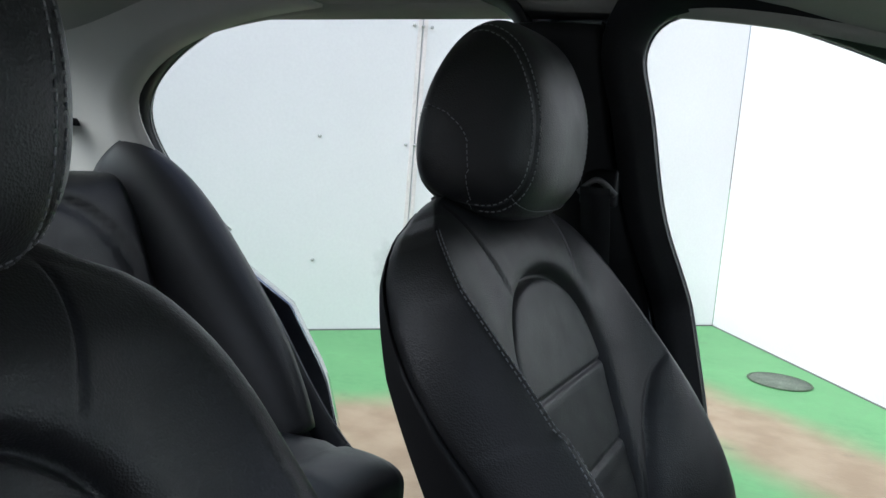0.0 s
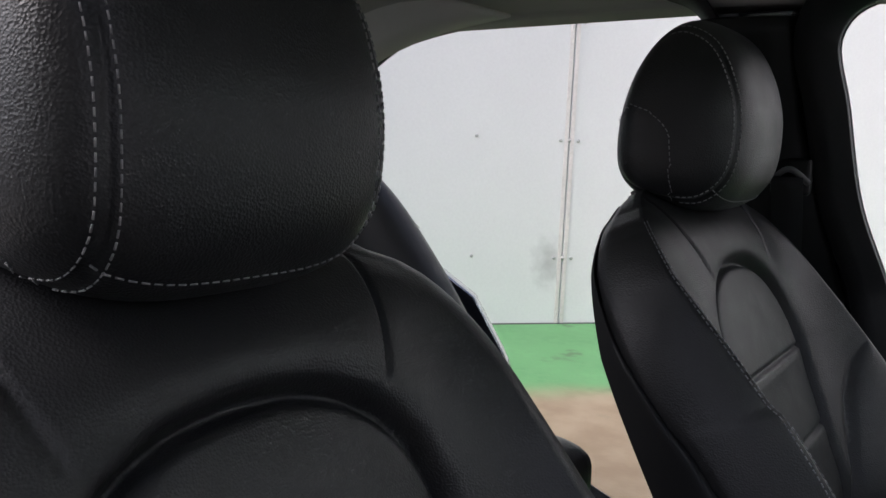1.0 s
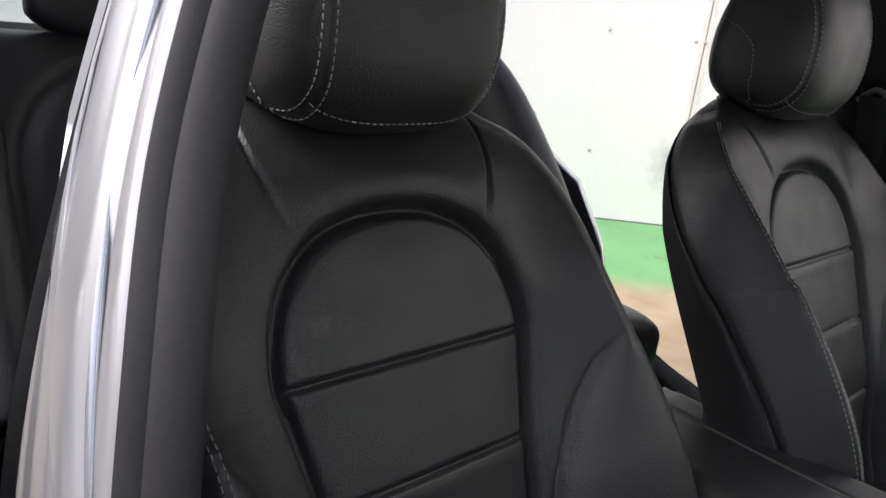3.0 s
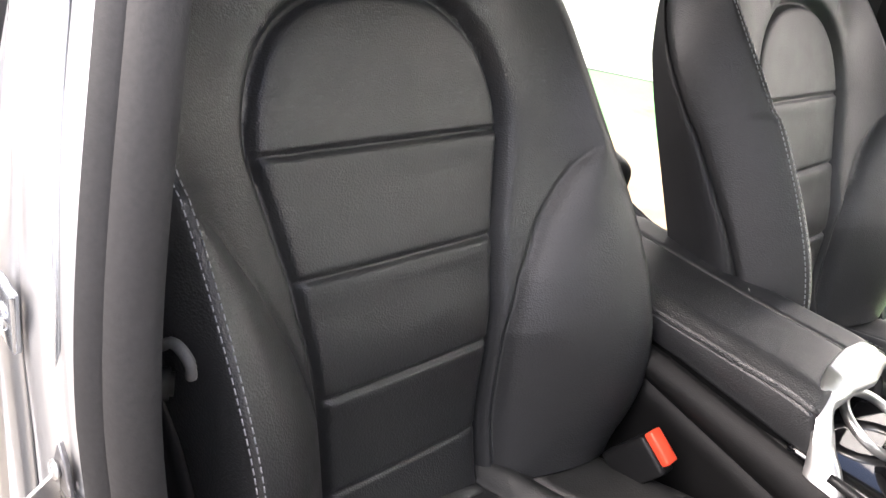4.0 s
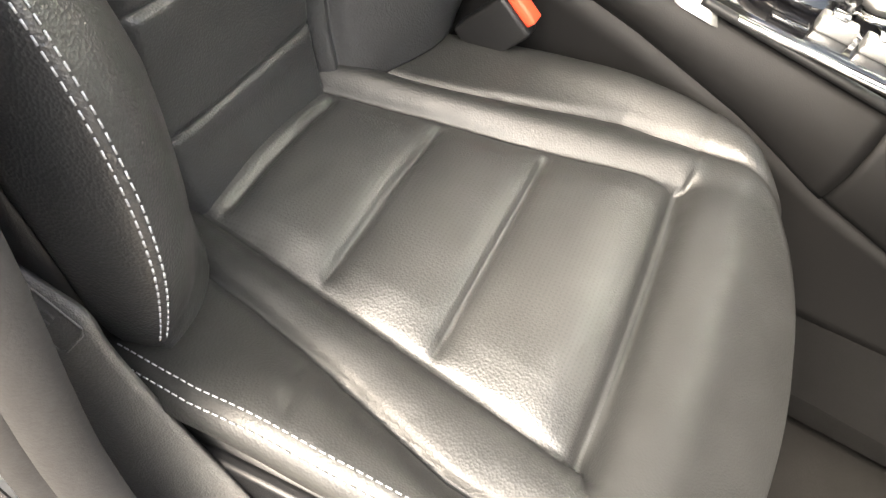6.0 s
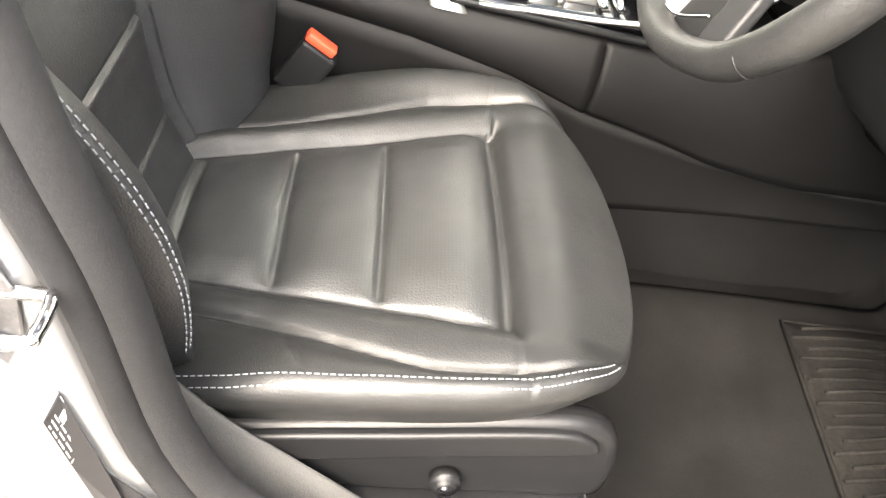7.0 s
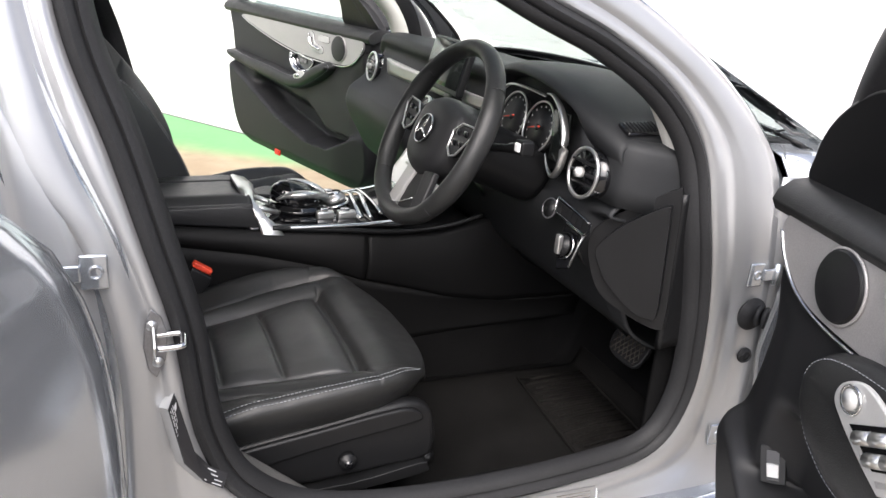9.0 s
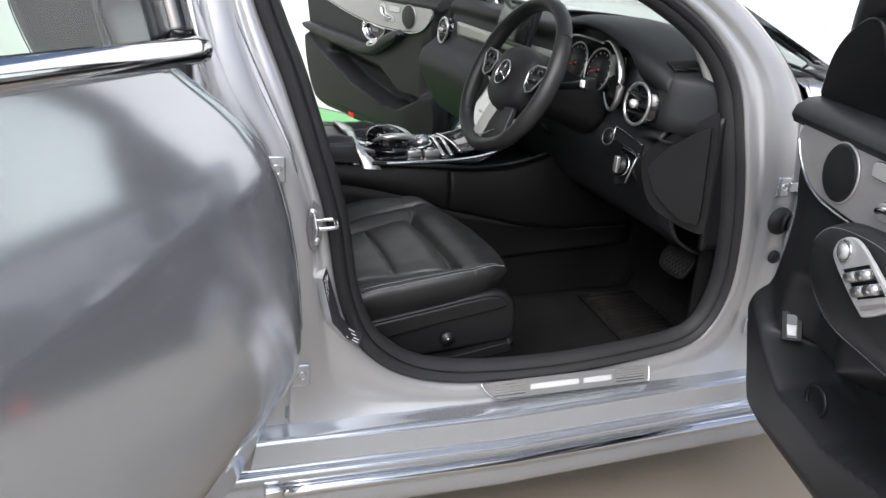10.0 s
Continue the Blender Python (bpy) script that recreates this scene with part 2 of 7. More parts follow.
def smudge(mat, centre, size, color):
    """One grey scuff with a ragged edge on a painted wall."""
    nt = mat.node_tree
    b = nt.nodes["Principled BSDF"]
    base = b.inputs["Base Color"].links[0].from_socket
    co = nt.nodes.new("ShaderNodeTexCoord")
    sub = nt.nodes.new("ShaderNodeVectorMath")
    sub.operation = "SUBTRACT"
    sub.inputs[1].default_value = centre
    nt.links.new(co.outputs["Object"], sub.inputs[0])
    sq = nt.nodes.new("ShaderNodeVectorMath")
    sq.operation = "MULTIPLY"
    sq.inputs[1].default_value = (1.0, 1.0, 0.55)
    nt.links.new(sub.outputs[0], sq.inputs[0])
    ln = nt.nodes.new("ShaderNodeVectorMath")
    ln.operation = "LENGTH"
    nt.links.new(sq.outputs[0], ln.inputs[0])
    n = nt.nodes.new("ShaderNodeTexNoise")
    n.inputs["Scale"].default_value, n.inputs["Detail"].default_value = 14, 6
    nt.links.new(co.outputs["Object"], n.inputs["Vector"])
    ad = nt.nodes.new("ShaderNodeMath")
    ad.operation = "MULTIPLY_ADD"
    nt.links.new(n.outputs["Fac"], ad.inputs[0])
    ad.inputs[1].default_value = size
    nt.links.new(ln.outputs["Value"], ad.inputs[2])
    mr = nt.nodes.new("ShaderNodeMapRange")
    mr.interpolation_type = "SMOOTHSTEP"
    mr.inputs["From Min"].default_value, mr.inputs["From Max"].default_value = size * 0.45, size * 1.45
    mr.inputs["To Min"].default_value, mr.inputs["To Max"].default_value = 0.75, 0.0
    nt.links.new(ad.outputs[0], mr.inputs["Value"])
    mx = nt.nodes.new("ShaderNodeMix")
    mx.data_type = "RGBA"
    nt.links.new(mr.outputs["Result"], mx.inputs["Factor"])
    nt.links.new(base, mx.inputs[6])
    mx.inputs[7].default_value = (*color, 1)
    nt.links.new(mx.outputs[2], b.inputs["Base Color"])


smudge(WALL, (-2.08, 3.69, 0.42), 0.14, (0.40, 0.40, 0.39))


# ---- building helpers ----
ORIGIN = {}


def thing(name, at, label, category, group="", turn=None):
    """An Empty that carries the parts of one thing. Parts are given in world places unless turn sets the thing's own frame."""
    ob = new(name)
    ob.empty_display_size = 0.1
    if turn is None:
        ob.location = at
        ORIGIN[ob.name] = Vector(at)
    else:
        ob.matrix_world = turn
        ORIGIN[ob.name] = Vector((0, 0, 0))
    return tagged(ob, label, category, group)


def origin_of(ob):
    while ob.parent:
        ob = ob.parent
    return ORIGIN.get(ob.name, Vector((0, 0, 0)))


def part(name, data, mat, parent=None, label="", smooth=True, bevel=0.0, thick=0.0, segments=2):
    """One mesh object from (verts, faces) or a bmesh, under a thing or a part."""
    me = bpy.data.meshes.new(name)
    o = origin_of(parent) if parent else Vector((0, 0, 0))
    if isinstance(data, tuple):
        me.from_pydata([Vector(v) - o for v in data[0]], [], data[1])
        bm = bmesh.new()
        bm.from_mesh(me)
    else:
        bm = data
        for v in bm.verts:
            v.co -= o
    bmesh.ops.recalc_face_normals(bm, faces=bm.faces)
    bm.to_mesh(me)
    bm.free()
    me.materials.append(mat)
    if smooth:
        me.polygons.foreach_set("use_smooth", [True] * len(me.polygons))
    ob = new(name, me)
    if parent:
        ob.parent = parent
    if label:
        ob["label"] = label
    if thick:
        md = ob.modifiers.new("thickness", "SOLIDIFY")
        md.thickness, md.offset = thick, -1
    if bevel:
        md = ob.modifiers.new("edges", "BEVEL")
        md.width, md.segments, md.limit_method, md.angle_limit = bevel, segments, "ANGLE", radians(40)
    if smooth and (bevel or thick):
        me.set_sharp_from_angle(angle=radians(50))
    return ob


def curve(ctrl, n, closed=False):
    """Points on a smooth curve through the control points."""
    p = [Vector(c) for c in ctrl]
    k = len(p)
    out = []
    spans = k if closed else k - 1
    for i in range(n):
        f = i * spans / n if closed else i * spans / (n - 1)
        j = min(int(f), spans - 1)
        t = f - j
        a, b, c, d = (p[(j + q) % k] if closed else p[max(0, min(k - 1, j + q))] for q in (-1, 0, 1, 2))
        out.append(0.5 * (2 * b + (c - a) * t + (2 * a - 5 * b + 4 * c - d) * t * t + (3 * b - a - 3 * c + d) * t ** 3))
    return out


def grid(fn, nu, nv, wrap_u=False, wrap_v=False, caps=False):
    """Verts and faces of a surface fn(u, v) over the unit square."""
    du, dv = (nu if wrap_u else nu - 1), (nv if wrap_v else nv - 1)
    vs = [fn(i / du, j / dv) for i in range(nu) for j in range(nv)]
    fs = []
    for i in range(nu if wrap_u else nu - 1):
        for j in range(nv if wrap_v else nv - 1):
            i2, j2 = (i + 1) % nu, (j + 1) % nv
            fs.append((i * nv + j, i2 * nv + j, i2 * nv + j2, i * nv + j2))
    if caps:
        fs.append(tuple(range(nv)))
        fs.append(tuple(range((nu - 1) * nv, nu * nv)))
    return vs, fs


def loft(loops, closed=True, caps=True):
    n = len(loops[0])
    vs = [Vector(p) for lp in loops for p in lp]
    fs = []
    for i in range(len(loops) - 1):
        for j in range(n if closed else n - 1):
            k = (j + 1) % n
            fs.append((i * n + j, (i + 1) * n + j, (i + 1) * n + k, i * n + k))
    if caps:
        fs.append(tuple(range(n)))
        fs.append(tuple(range((len(loops) - 1) * n, len(loops) * n)))
    return vs, fs


def tube(path, r, sides=10, closed=False, flat=1.0):
    """A round or flattened bar swept along a path."""
    p = [Vector(q) for q in path]
    n = len(p)
    loops = []
    ref = Vector((0.03, 0.05, 1.0)).normalized()
    for i in range(n):
        a, b = (p[i - 1], p[(i + 1) % n]) if closed else (p[max(0, i - 1)], p[min(n - 1, i + 1)])
        t = (b - a).normalized()
        s = t.cross(ref)
        s = s.normalized() if s.length > 1e-4 else Vector((1, 0, 0))
        q = s.cross(t).normalized()
        rr = r[i] if isinstance(r, (list, tuple)) else r
        loops.append([p[i] + rr * (math.cos(w) * s + flat * math.sin(w) * q) for w in (2 * math.pi * k / sides for k in range(sides))])
    if closed:
        loops.append(loops[0])
    return loft(loops, caps=not closed)


def box(lo, hi, bevel_r=0.0, seg=2, turn=None):
    bm = bmesh.new()
    bmesh.ops.create_cube(bm, size=1)
    c, s = (Vector(lo) + Vector(hi)) / 2, Vector(hi) - Vector(lo)
    for v in bm.verts:
        v.co = Vector((v.co.x * s.x, v.co.y * s.y, v.co.z * s.z))
    if bevel_r:
        bmesh.ops.bevel(bm, geom=bm.edges[:], offset=bevel_r, segments=seg, profile=0.6, affect="EDGES")
    for v in bm.verts:
        v.co = (turn @ v.co if turn else v.co) + c
    return bm


def disc(centre, axis, r, depth, n=40, bevel_r=0.0):
    """A short cylinder whose face looks along axis."""
    bm = bmesh.new()
    bmesh.ops.create_cone(bm, cap_ends=True, segments=n, radius1=r, radius2=r, depth=depth)
    if bevel_r:
        bmesh.ops.bevel(bm, geom=[e for e in bm.edges if abs((e.verts[0].co - e.verts[1].co).z) < 1e-6], offset=bevel_r, segments=2, affect="EDGES")
    q = Vector(axis).normalized().to_track_quat("Z", "Y").to_matrix()
    for v in bm.verts:
        v.co = q @ v.co + Vector(centre)
    return bm


def ring(centre, axis, r, w, n=56, sides=10, flat=1.0):
    q = Vector(axis).normalized().to_track_quat("Z", "Y").to_matrix()

    def fn(u, v):
        a, b = 2 * math.pi * u, 2 * math.pi * v
        rr = r + w * math.cos(b)
        return Vector(centre) + q @ Vector((rr * math.cos(a), rr * math.sin(a), w * flat * math.sin(b)))
    return grid(fn, n, sides, True, True)


def prism(outline, place, depth):
    """A plate: outline points (a, b) put into space by place(a, b, d) at depths 0 and depth."""
    n = len(outline)
    vs = [place(a, b, d) for d in (0, depth) for a, b in outline]
    fs = [tuple(range(n)), tuple(range(2 * n - 1, n - 1, -1))]
    fs += [(i, (i + 1) % n, n + (i + 1) % n, n + i) for i in range(n)]
    return vs, fs


def stitches(path, pitch=0.0075, length=0.0048, r=0.0007):
    """Short thread bars along a path."""
    p = [Vector(q) for q in path]
    vs, fs = [], []
    carry = 0.0
    for a, b in zip(p, p[1:]):
        d = (b - a).length
        t = (b - a) / max(d, 1e-9)
        s = t.cross(Vector((0.1, 0.2, 1))).normalized()
        q = s.cross(t)
        while carry < d:
            c = a + t * carry
            k = len(vs)
            for e in (-length / 2, length / 2):
                vs += [c + t * e + s * r, c + t * e + q * r, c + t * e - s * r, c + t * e - q * r]
            fs += [(k + j, k + (j + 1) % 4, k + 4 + (j + 1) % 4, k + 4 + j) for j in range(4)]
            fs += [(k, k + 3, k + 2, k + 1), (k + 4, k + 5, k + 6, k + 7)]
            carry += pitch
        carry -= d
    return vs, fs


def step(a, b, x):
    t = max(0.0, min(1.0, (x - a) / (b - a)))
    return t * t * (3 - 2 * t)


def table(x, xs, ys):
    return float(np.interp(x, xs, ys))


def smooth_table(x, xs, ys, w=0.03):
    """The same with its kinks rounded over a width w."""
    return sum(table(x + w * k, xs, ys) for k in (-1, -0.5, 0, 0.5, 1)) / 5


def bell(x, w):
    return math.exp(-((x / w) ** 2))



# ---- the yard ----
WALL_A, WALL_B = Vector((0.663, 0.749, 0)), Vector((0.584, -0.811, 0))
CORNER = Vector((-0.28, 5.72, 0))


def yard_ground():
    n = 40
    vs, fs = grid(lambda u, v: Vector((-60 + 120 * u, -60 + 120 * v, 0)), n, n)
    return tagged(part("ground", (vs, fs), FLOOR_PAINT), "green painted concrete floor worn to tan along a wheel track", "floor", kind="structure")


def yard_wall(name, start, along, length, joints, height=4.6):
    """A wall of flat white panels, joint strips with screw heads over the seams."""
    out = Vector((-along.y, along.x, 0))
    inward = -out if (Vector((0, 0, 0)) - start).dot(out) < 0 else out
    back = [start - inward * 0.02, start + along * length - inward * 0.02]
    wall = part(name, prism([(0, 0), (length, 0), (length, height), (0, height)],
                            lambda a, b, d: start + along * a + Vector((0, 0, b)) - inward * (0.012 + d), 0.2), WALL, smooth=False)
    tagged(wall, "white painted panel wall with screwed joint strips", "wall", kind="structure")
    edges = [0.0] + [j for j in joints] + [length]
    for a0, a1 in zip(edges, edges[1:]):
        part("wall_panel", prism([(a0 + 0.004, 0.0), (a1 - 0.004, 0.0), (a1 - 0.004, height), (a0 + 0.004, height)],
                                 lambda a, b, d: start + along * a + Vector((0, 0, b)) + inward * (-0.011 + d), 0.011), WALL, wall, smooth=False)
    for j in joints:
        for side in (-1, 1):
            part("joint_strip", prism([(j + side * 0.02 - 0.012, 0.0), (j + side * 0.02 + 0.012, 0), (j + side * 0.02 + 0.012, height), (j + side * 0.02 - 0.012, height)],
                                      lambda a, b, d: start + along * a + Vector((0, 0, b)) + inward * (0.0005 + d), 0.005), JOINT, wall, smooth=False)
    rows = [z for z in (0.448, 1.22, 1.97, 2.75) if z < height - 0.1]
    spots = []
    for j in joints:
        for z in rows:
            spots += [(j - 0.06, z), (j, z), (j + 0.06, z), (j - 0.62, z + 0.01)]
    for a, z in spots:
        if 0 < a < length and name == "wall_north":
            part("screw", disc(start + along * a + Vector((0, 0, z)) + inward * 0.008, inward, 0.011, 0.008, 10), SCREW, wall)
    part("floor_edge", prism([(0, 0), (length, 0), (length, 0.008), (0, 0.006)],
                             lambda a, b, d: start + along * a + Vector((0, 0, b)) + inward * (0.0005 + d), 0.012), GREY_PLASTIC, wall, "dark dirty strip along the floor", smooth=False)
    return wall


def drain_cover():
    c = Vector((0.30, 4.30, 0.0))
    d = thing("drain_cover", c, "round grey concrete drain cover set flush in green floor", "drain cover")
    part("cover", disc(c + Vector((0, 0, 0.004)), (0, 0, 1), 0.17, 0.012, 40, 0.003), material("grey_concrete", (0.125, 0.15, 0.115), 0.9, grain=0.2, grain_scale=80, bump=0.4, bump_scale=120, patch=0.2, patch_scale=12), d)
    part("rim", ring(c + Vector((0, 0, 0.006)), (0, 0, 1), 0.178, 0.007, 48, 6, 0.5), material("dark_grime", (0.07, 0.10, 0.06), 0.9, grain=0.3, grain_scale=60), d)


yard_ground()
yard_wall("wall_north", CORNER - WALL_A * 11.0, WALL_A, 11.0, [0.9, 3.4, 5.9, 8.39])
yard_wall("wall_east", CORNER, WALL_B, 24.0, [3.2, 5.8, 8.4, 11.0, 13.5, 16.0, 18.5, 21.0])
# unseen walls added to close the yard, kept low to let sky light in
yard_wall("wall_south", CORNER + WALL_B * 24.0 - WALL_A * 11.0, WALL_A, 11.0, [2.5, 5.0, 7.5], 2.2)
yard_wall("wall_west", CORNER - WALL_A * 11.0, WALL_B, 24.0, [2.5, 5.0, 7.5, 10.0, 12.5, 15.0, 17.5, 20.0], 2.0)
drain_cover()


# ---- the car's shell ----
def side_y(z, s=1):
    """Half width of the body side at a height: upright below the waist, leaning in above it. The driver's side is the one seen from close by."""
    if s < 0:
        return 0.778 - 0.345 * max(0.0, z - 0.82) ** 1.5 + 0.03 * step(0.40, 0.29, z)
    return 0.778 - 0.47 * max(0.0, z - 0.98) + 0.03 * step(0.40, 0.29, z)


FRONT_HOLE = [(0.27, 0.76), (0.242, 0.88), (0.21, 1.00), (0.168, 1.13), (0.15, 1.28), (0.16, 1.38), (0.22, 1.425), (0.36, 1.405), (0.58, 1.325),
              (0.80, 1.22), (0.93, 1.165), (1.035, 1.095), (1.09, 1.005), (1.13, 0.87), (1.17, 0.69), (1.172, 0.53), (1.11, 0.425), (0.95, 0.393),
              (0.70, 0.385), (0.48, 0.41), (0.355, 0.48), (0.295, 0.59)]
FRONT_EDGE = [(0.195, 0.74), (0.162, 0.89), (0.10, 0.99), (0.07, 1.13), (0.05, 1.29), (0.05, 1.43), (0.18, 1.462), (0.40, 1.455), (0.64, 1.385),
              (0.88, 1.27), (1.03, 1.19), (1.15, 1.10), (1.23, 0.99), (1.27, 0.86), (1.29, 0.68), (1.295, 0.50), (1.28, 0.34), (0.98, 0.302),
              (0.71, 0.30), (0.42, 0.302), (0.20, 0.305), (0.20, 0.54)]
REAR_HOLE = [(0.03, 0.60), (0.03, 0.86), (0.01, 1.12), (-0.02, 1.34), (-0.07, 1.435), (-0.25, 1.452), (-0.48, 1.447), (-0.66, 1.41), (-0.83, 1.335), (-0.93, 1.25),
             (-0.94, 1.165), (-0.88, 1.06), (-0.77, 0.94), (-0.645, 0.80), (-0.54, 0.665), (-0.44, 0.56), (-0.30, 0.475), (-0.12, 0.43), (-0.01, 0.44), (0.02, 0.50)]
REAR_EDGE = [(0.20, 0.54), (0.168, 0.88), (0.07, 1.12), (0.05, 1.43), (-0.04, 1.48), (-0.25, 1.495), (-0.48, 1.49), (-0.68, 1.46), (-0.92, 1.395), (-1.06, 1.29),
             (-1.08, 1.17), (-1.05, 1.06), (-0.98, 0.95), (-0.91, 0.80), (-0.85, 0.64), (-0.76, 0.46), (-0.55, 0.32), (-0.12, 0.302), (0.08, 0.302), (0.20, 0.33)]
NEAR_FRONT_HOLE = [(0.265, 0.76), (0.233, 0.878), (0.199, 0.997), (0.155, 1.131), (0.138, 1.279), (0.15, 1.375), (0.217, 1.418), (0.352, 1.399), (0.566, 1.322), (0.786, 1.22), (0.919, 1.166), (1.032, 1.095), (1.103, 1.002), (1.133, 0.869), (1.17, 0.69), (1.172, 0.53), (1.11, 0.425), (0.95, 0.393), (0.7, 0.385), (0.48, 0.41), (0.355, 0.48), (0.295, 0.59)]
NEAR_FRONT_EDGE = [(0.195, 0.74), (0.162, 0.888), (0.099, 0.986), (0.071, 1.131), (0.052, 1.288), (0.053, 1.423), (0.178, 1.453), (0.39, 1.446), (0.622, 1.38), (0.861, 1.269), (1.015, 1.191), (1.146, 1.101), (1.248, 0.986), (1.273, 0.859), (1.29, 0.68), (1.295, 0.5), (1.28, 0.34), (0.98, 0.302), (0.71, 0.3), (0.42, 0.302), (0.2, 0.305), (0.2, 0.54)]
NEAR_REAR_HOLE = [(0.03, 0.6), (0.05, 0.859), (0.056, 1.121), (0.034, 1.337), (-0.030, 1.427), (-0.235, 1.444), (-0.456, 1.439), (-0.631, 1.404), (-0.799, 1.332), (-0.904, 1.25), (-0.925, 1.166), (-0.883, 1.06), (-0.781, 0.936), (-0.645, 0.8), (-0.54, 0.665), (-0.44, 0.56), (-0.3, 0.475), (-0.12, 0.43), (-0.01, 0.44), (0.02, 0.5)]
NEAR_REAR_EDGE = [(0.2, 0.54), (0.168, 0.878), (0.071, 1.121), (0.053, 1.423), (-0.033, 1.47), (-0.234, 1.484), (-0.455, 1.48), (-0.648, 1.451), (-0.882, 1.389), (-1.027, 1.288), (-1.062, 1.171), (-1.053, 1.06), (-0.995, 0.946), (-0.91, 0.8), (-0.85, 0.64), (-0.76, 0.46), (-0.55, 0.32), (-0.12, 0.302), (0.08, 0.302), (0.2, 0.33)]
FRAME_STEPS = [(0.0, -0.022), (0.04, -0.015), (0.10, -0.008), (0.18, -0.006), (0.28, -0.0065), (0.34, -0.011), (0.40, -0.0105), (0.48, -0.003), (0.58, 0.0), (0.72, 0.0015), (0.86, 0.0015), (1.0, 0.0)]


def frame_ring(hole, edge, s, dx, steps=FRAME_STEPS, n=120):
    p, q = curve([(x, z, 0) for x, z in hole], n, True), curve([(x, z, 0) for x, z in edge], n, True)

    def fn(u, v):
        i = round(u * n) % n
        k = round(v * (len(steps) - 1))
        r, off = steps[k]
        x, z = p[i].x + (q[i].x - p[i].x) * r, p[i].y + (q[i].y - p[i].y) * r
        return Vector((x + dx, s * (side_y(z, s) + off), z))
    return grid(fn, n, len(steps), True, False)


def seal_ring(hole, s, dx, inner=0.043, n=120):
    """A hollow rubber door seal: two soft ribs side by side round the opening."""
    p = curve([(x, z, 0) for x, z in hole], n, True)
    c = sum(p, Vector()) / n
    shape = [(-0.10, -0.018), (0.06, -0.008), (0.22, -0.003), (0.40, -0.008), (0.48, -0.018), (0.56, -0.013), (0.74, -0.017), (0.95, -0.034), (0.92, -0.040), (0.35, -0.046), (-0.35, -0.048)]
    if s > 0:
        shape = [(-0.10, -0.016), (0.06, 0.004), (0.22, 0.010), (0.40, 0.004), (0.48, -0.008), (0.56, -0.002), (0.74, -0.006), (0.95, -0.024), (0.92, -0.036), (0.35, -0.052), (-0.35, -0.064)]
        shape = [(r - 0.95, off - 0.012) for r, off in shape]

    def fn(u, v):
        i = round(u * n) % n
        k = round(v * (len(shape) - 1))
        r, off = shape[k]
        t = (p[(i + 1) % n] - p[i - 1]).normalized()
        nrm = Vector((-t.y, t.x, 0))
        if nrm.dot(c - p[i]) < 0:
            nrm = -nrm
        w = p[i] + nrm * inner * r
        return Vector((w.x + dx, s * (side_y(w.y, s) + off), w.y))
    return grid(fn, n, len(shape), True, False)


def wheel(car, x, y):
    s = -1 if y < 0 else 1
    w = part("wheel", disc((x, y, 0.325), (0, s, 0), 0.10, 0.16, 32, 0.01), PLASTIC, car)
    part("tyre", ring((x, y, 0.325), (0, s, 0), 0.245, 0.08, 64, 14, 1.3), RUBBER, w, "black rubber tyre")
    part("rim", ring((x, y + s * 0.05, 0.325), (0, s, 0), 0.185, 0.025, 56, 8), SATIN, w)
    for k in range(5):
        a = 2 * math.pi * k / 5
        d = Vector((math.cos(a), 0, math.sin(a)))
        part("spoke", tube([Vector((x, y + s * 0.07, 0.325)) + d * r for r in (0.03, 0.10, 0.18)], [0.03, 0.022, 0.02], 8, flat=0.5), SATIN, w)


def lower_body(car, s, dx):
    """The rocker with its stepped skin, chrome strip, scuff plate and jacking edge."""
    prof = [(0.772, 0.354), (0.800, 0.346), (0.817, 0.343), (0.824, 0.338), (0.827, 0.328), (0.834, 0.298), (0.838, 0.291), (0.847, 0.288), (0.852, 0.282), (0.851, 0.270),
            (0.849, 0.264), (0.852, 0.240), (0.851, 0.206), (0.840, 0.186), (0.80, 0.165), (0.68, 0.16)]
    rise = lambda x: 0.05 * max(0.0, 0.62 - x) * step(-0.6, 0.1, x)
    fine = curve([(y, z, 0) for y, z in prof], 61)

    def rocker(u, v):
        x = -0.80 + 2.14 * u
        p = fine[round(v * 60)]
        return Vector((x + dx, s * p.x, p.y + rise(x)))
    part("rocker_panel", grid(rocker, 40, 61), SILVER, car)
    strip = curve([(0.849, 0.266, 0), (0.858, 0.265, 0), (0.865, 0.258, 0), (0.866, 0.252, 0), (0.862, 0.245, 0), (0.852, 0.241, 0)], 16)
    part("chrome_strip", grid(lambda u, v: Vector((0.17 + 1.16 * u + dx, s * strip[round(v * 15)].x, strip[round(v * 15)].y + rise(0.17 + 1.16 * u))), 24, 16), CHROME, car, "bright chrome strip along the rocker", thick=0.004)
    part("strip_end", box((0.136 + dx, s * 0.858 - 0.009, 0.264), (0.167 + dx, s * 0.858 + 0.009, 0.290), 0.004), CHROME, car)


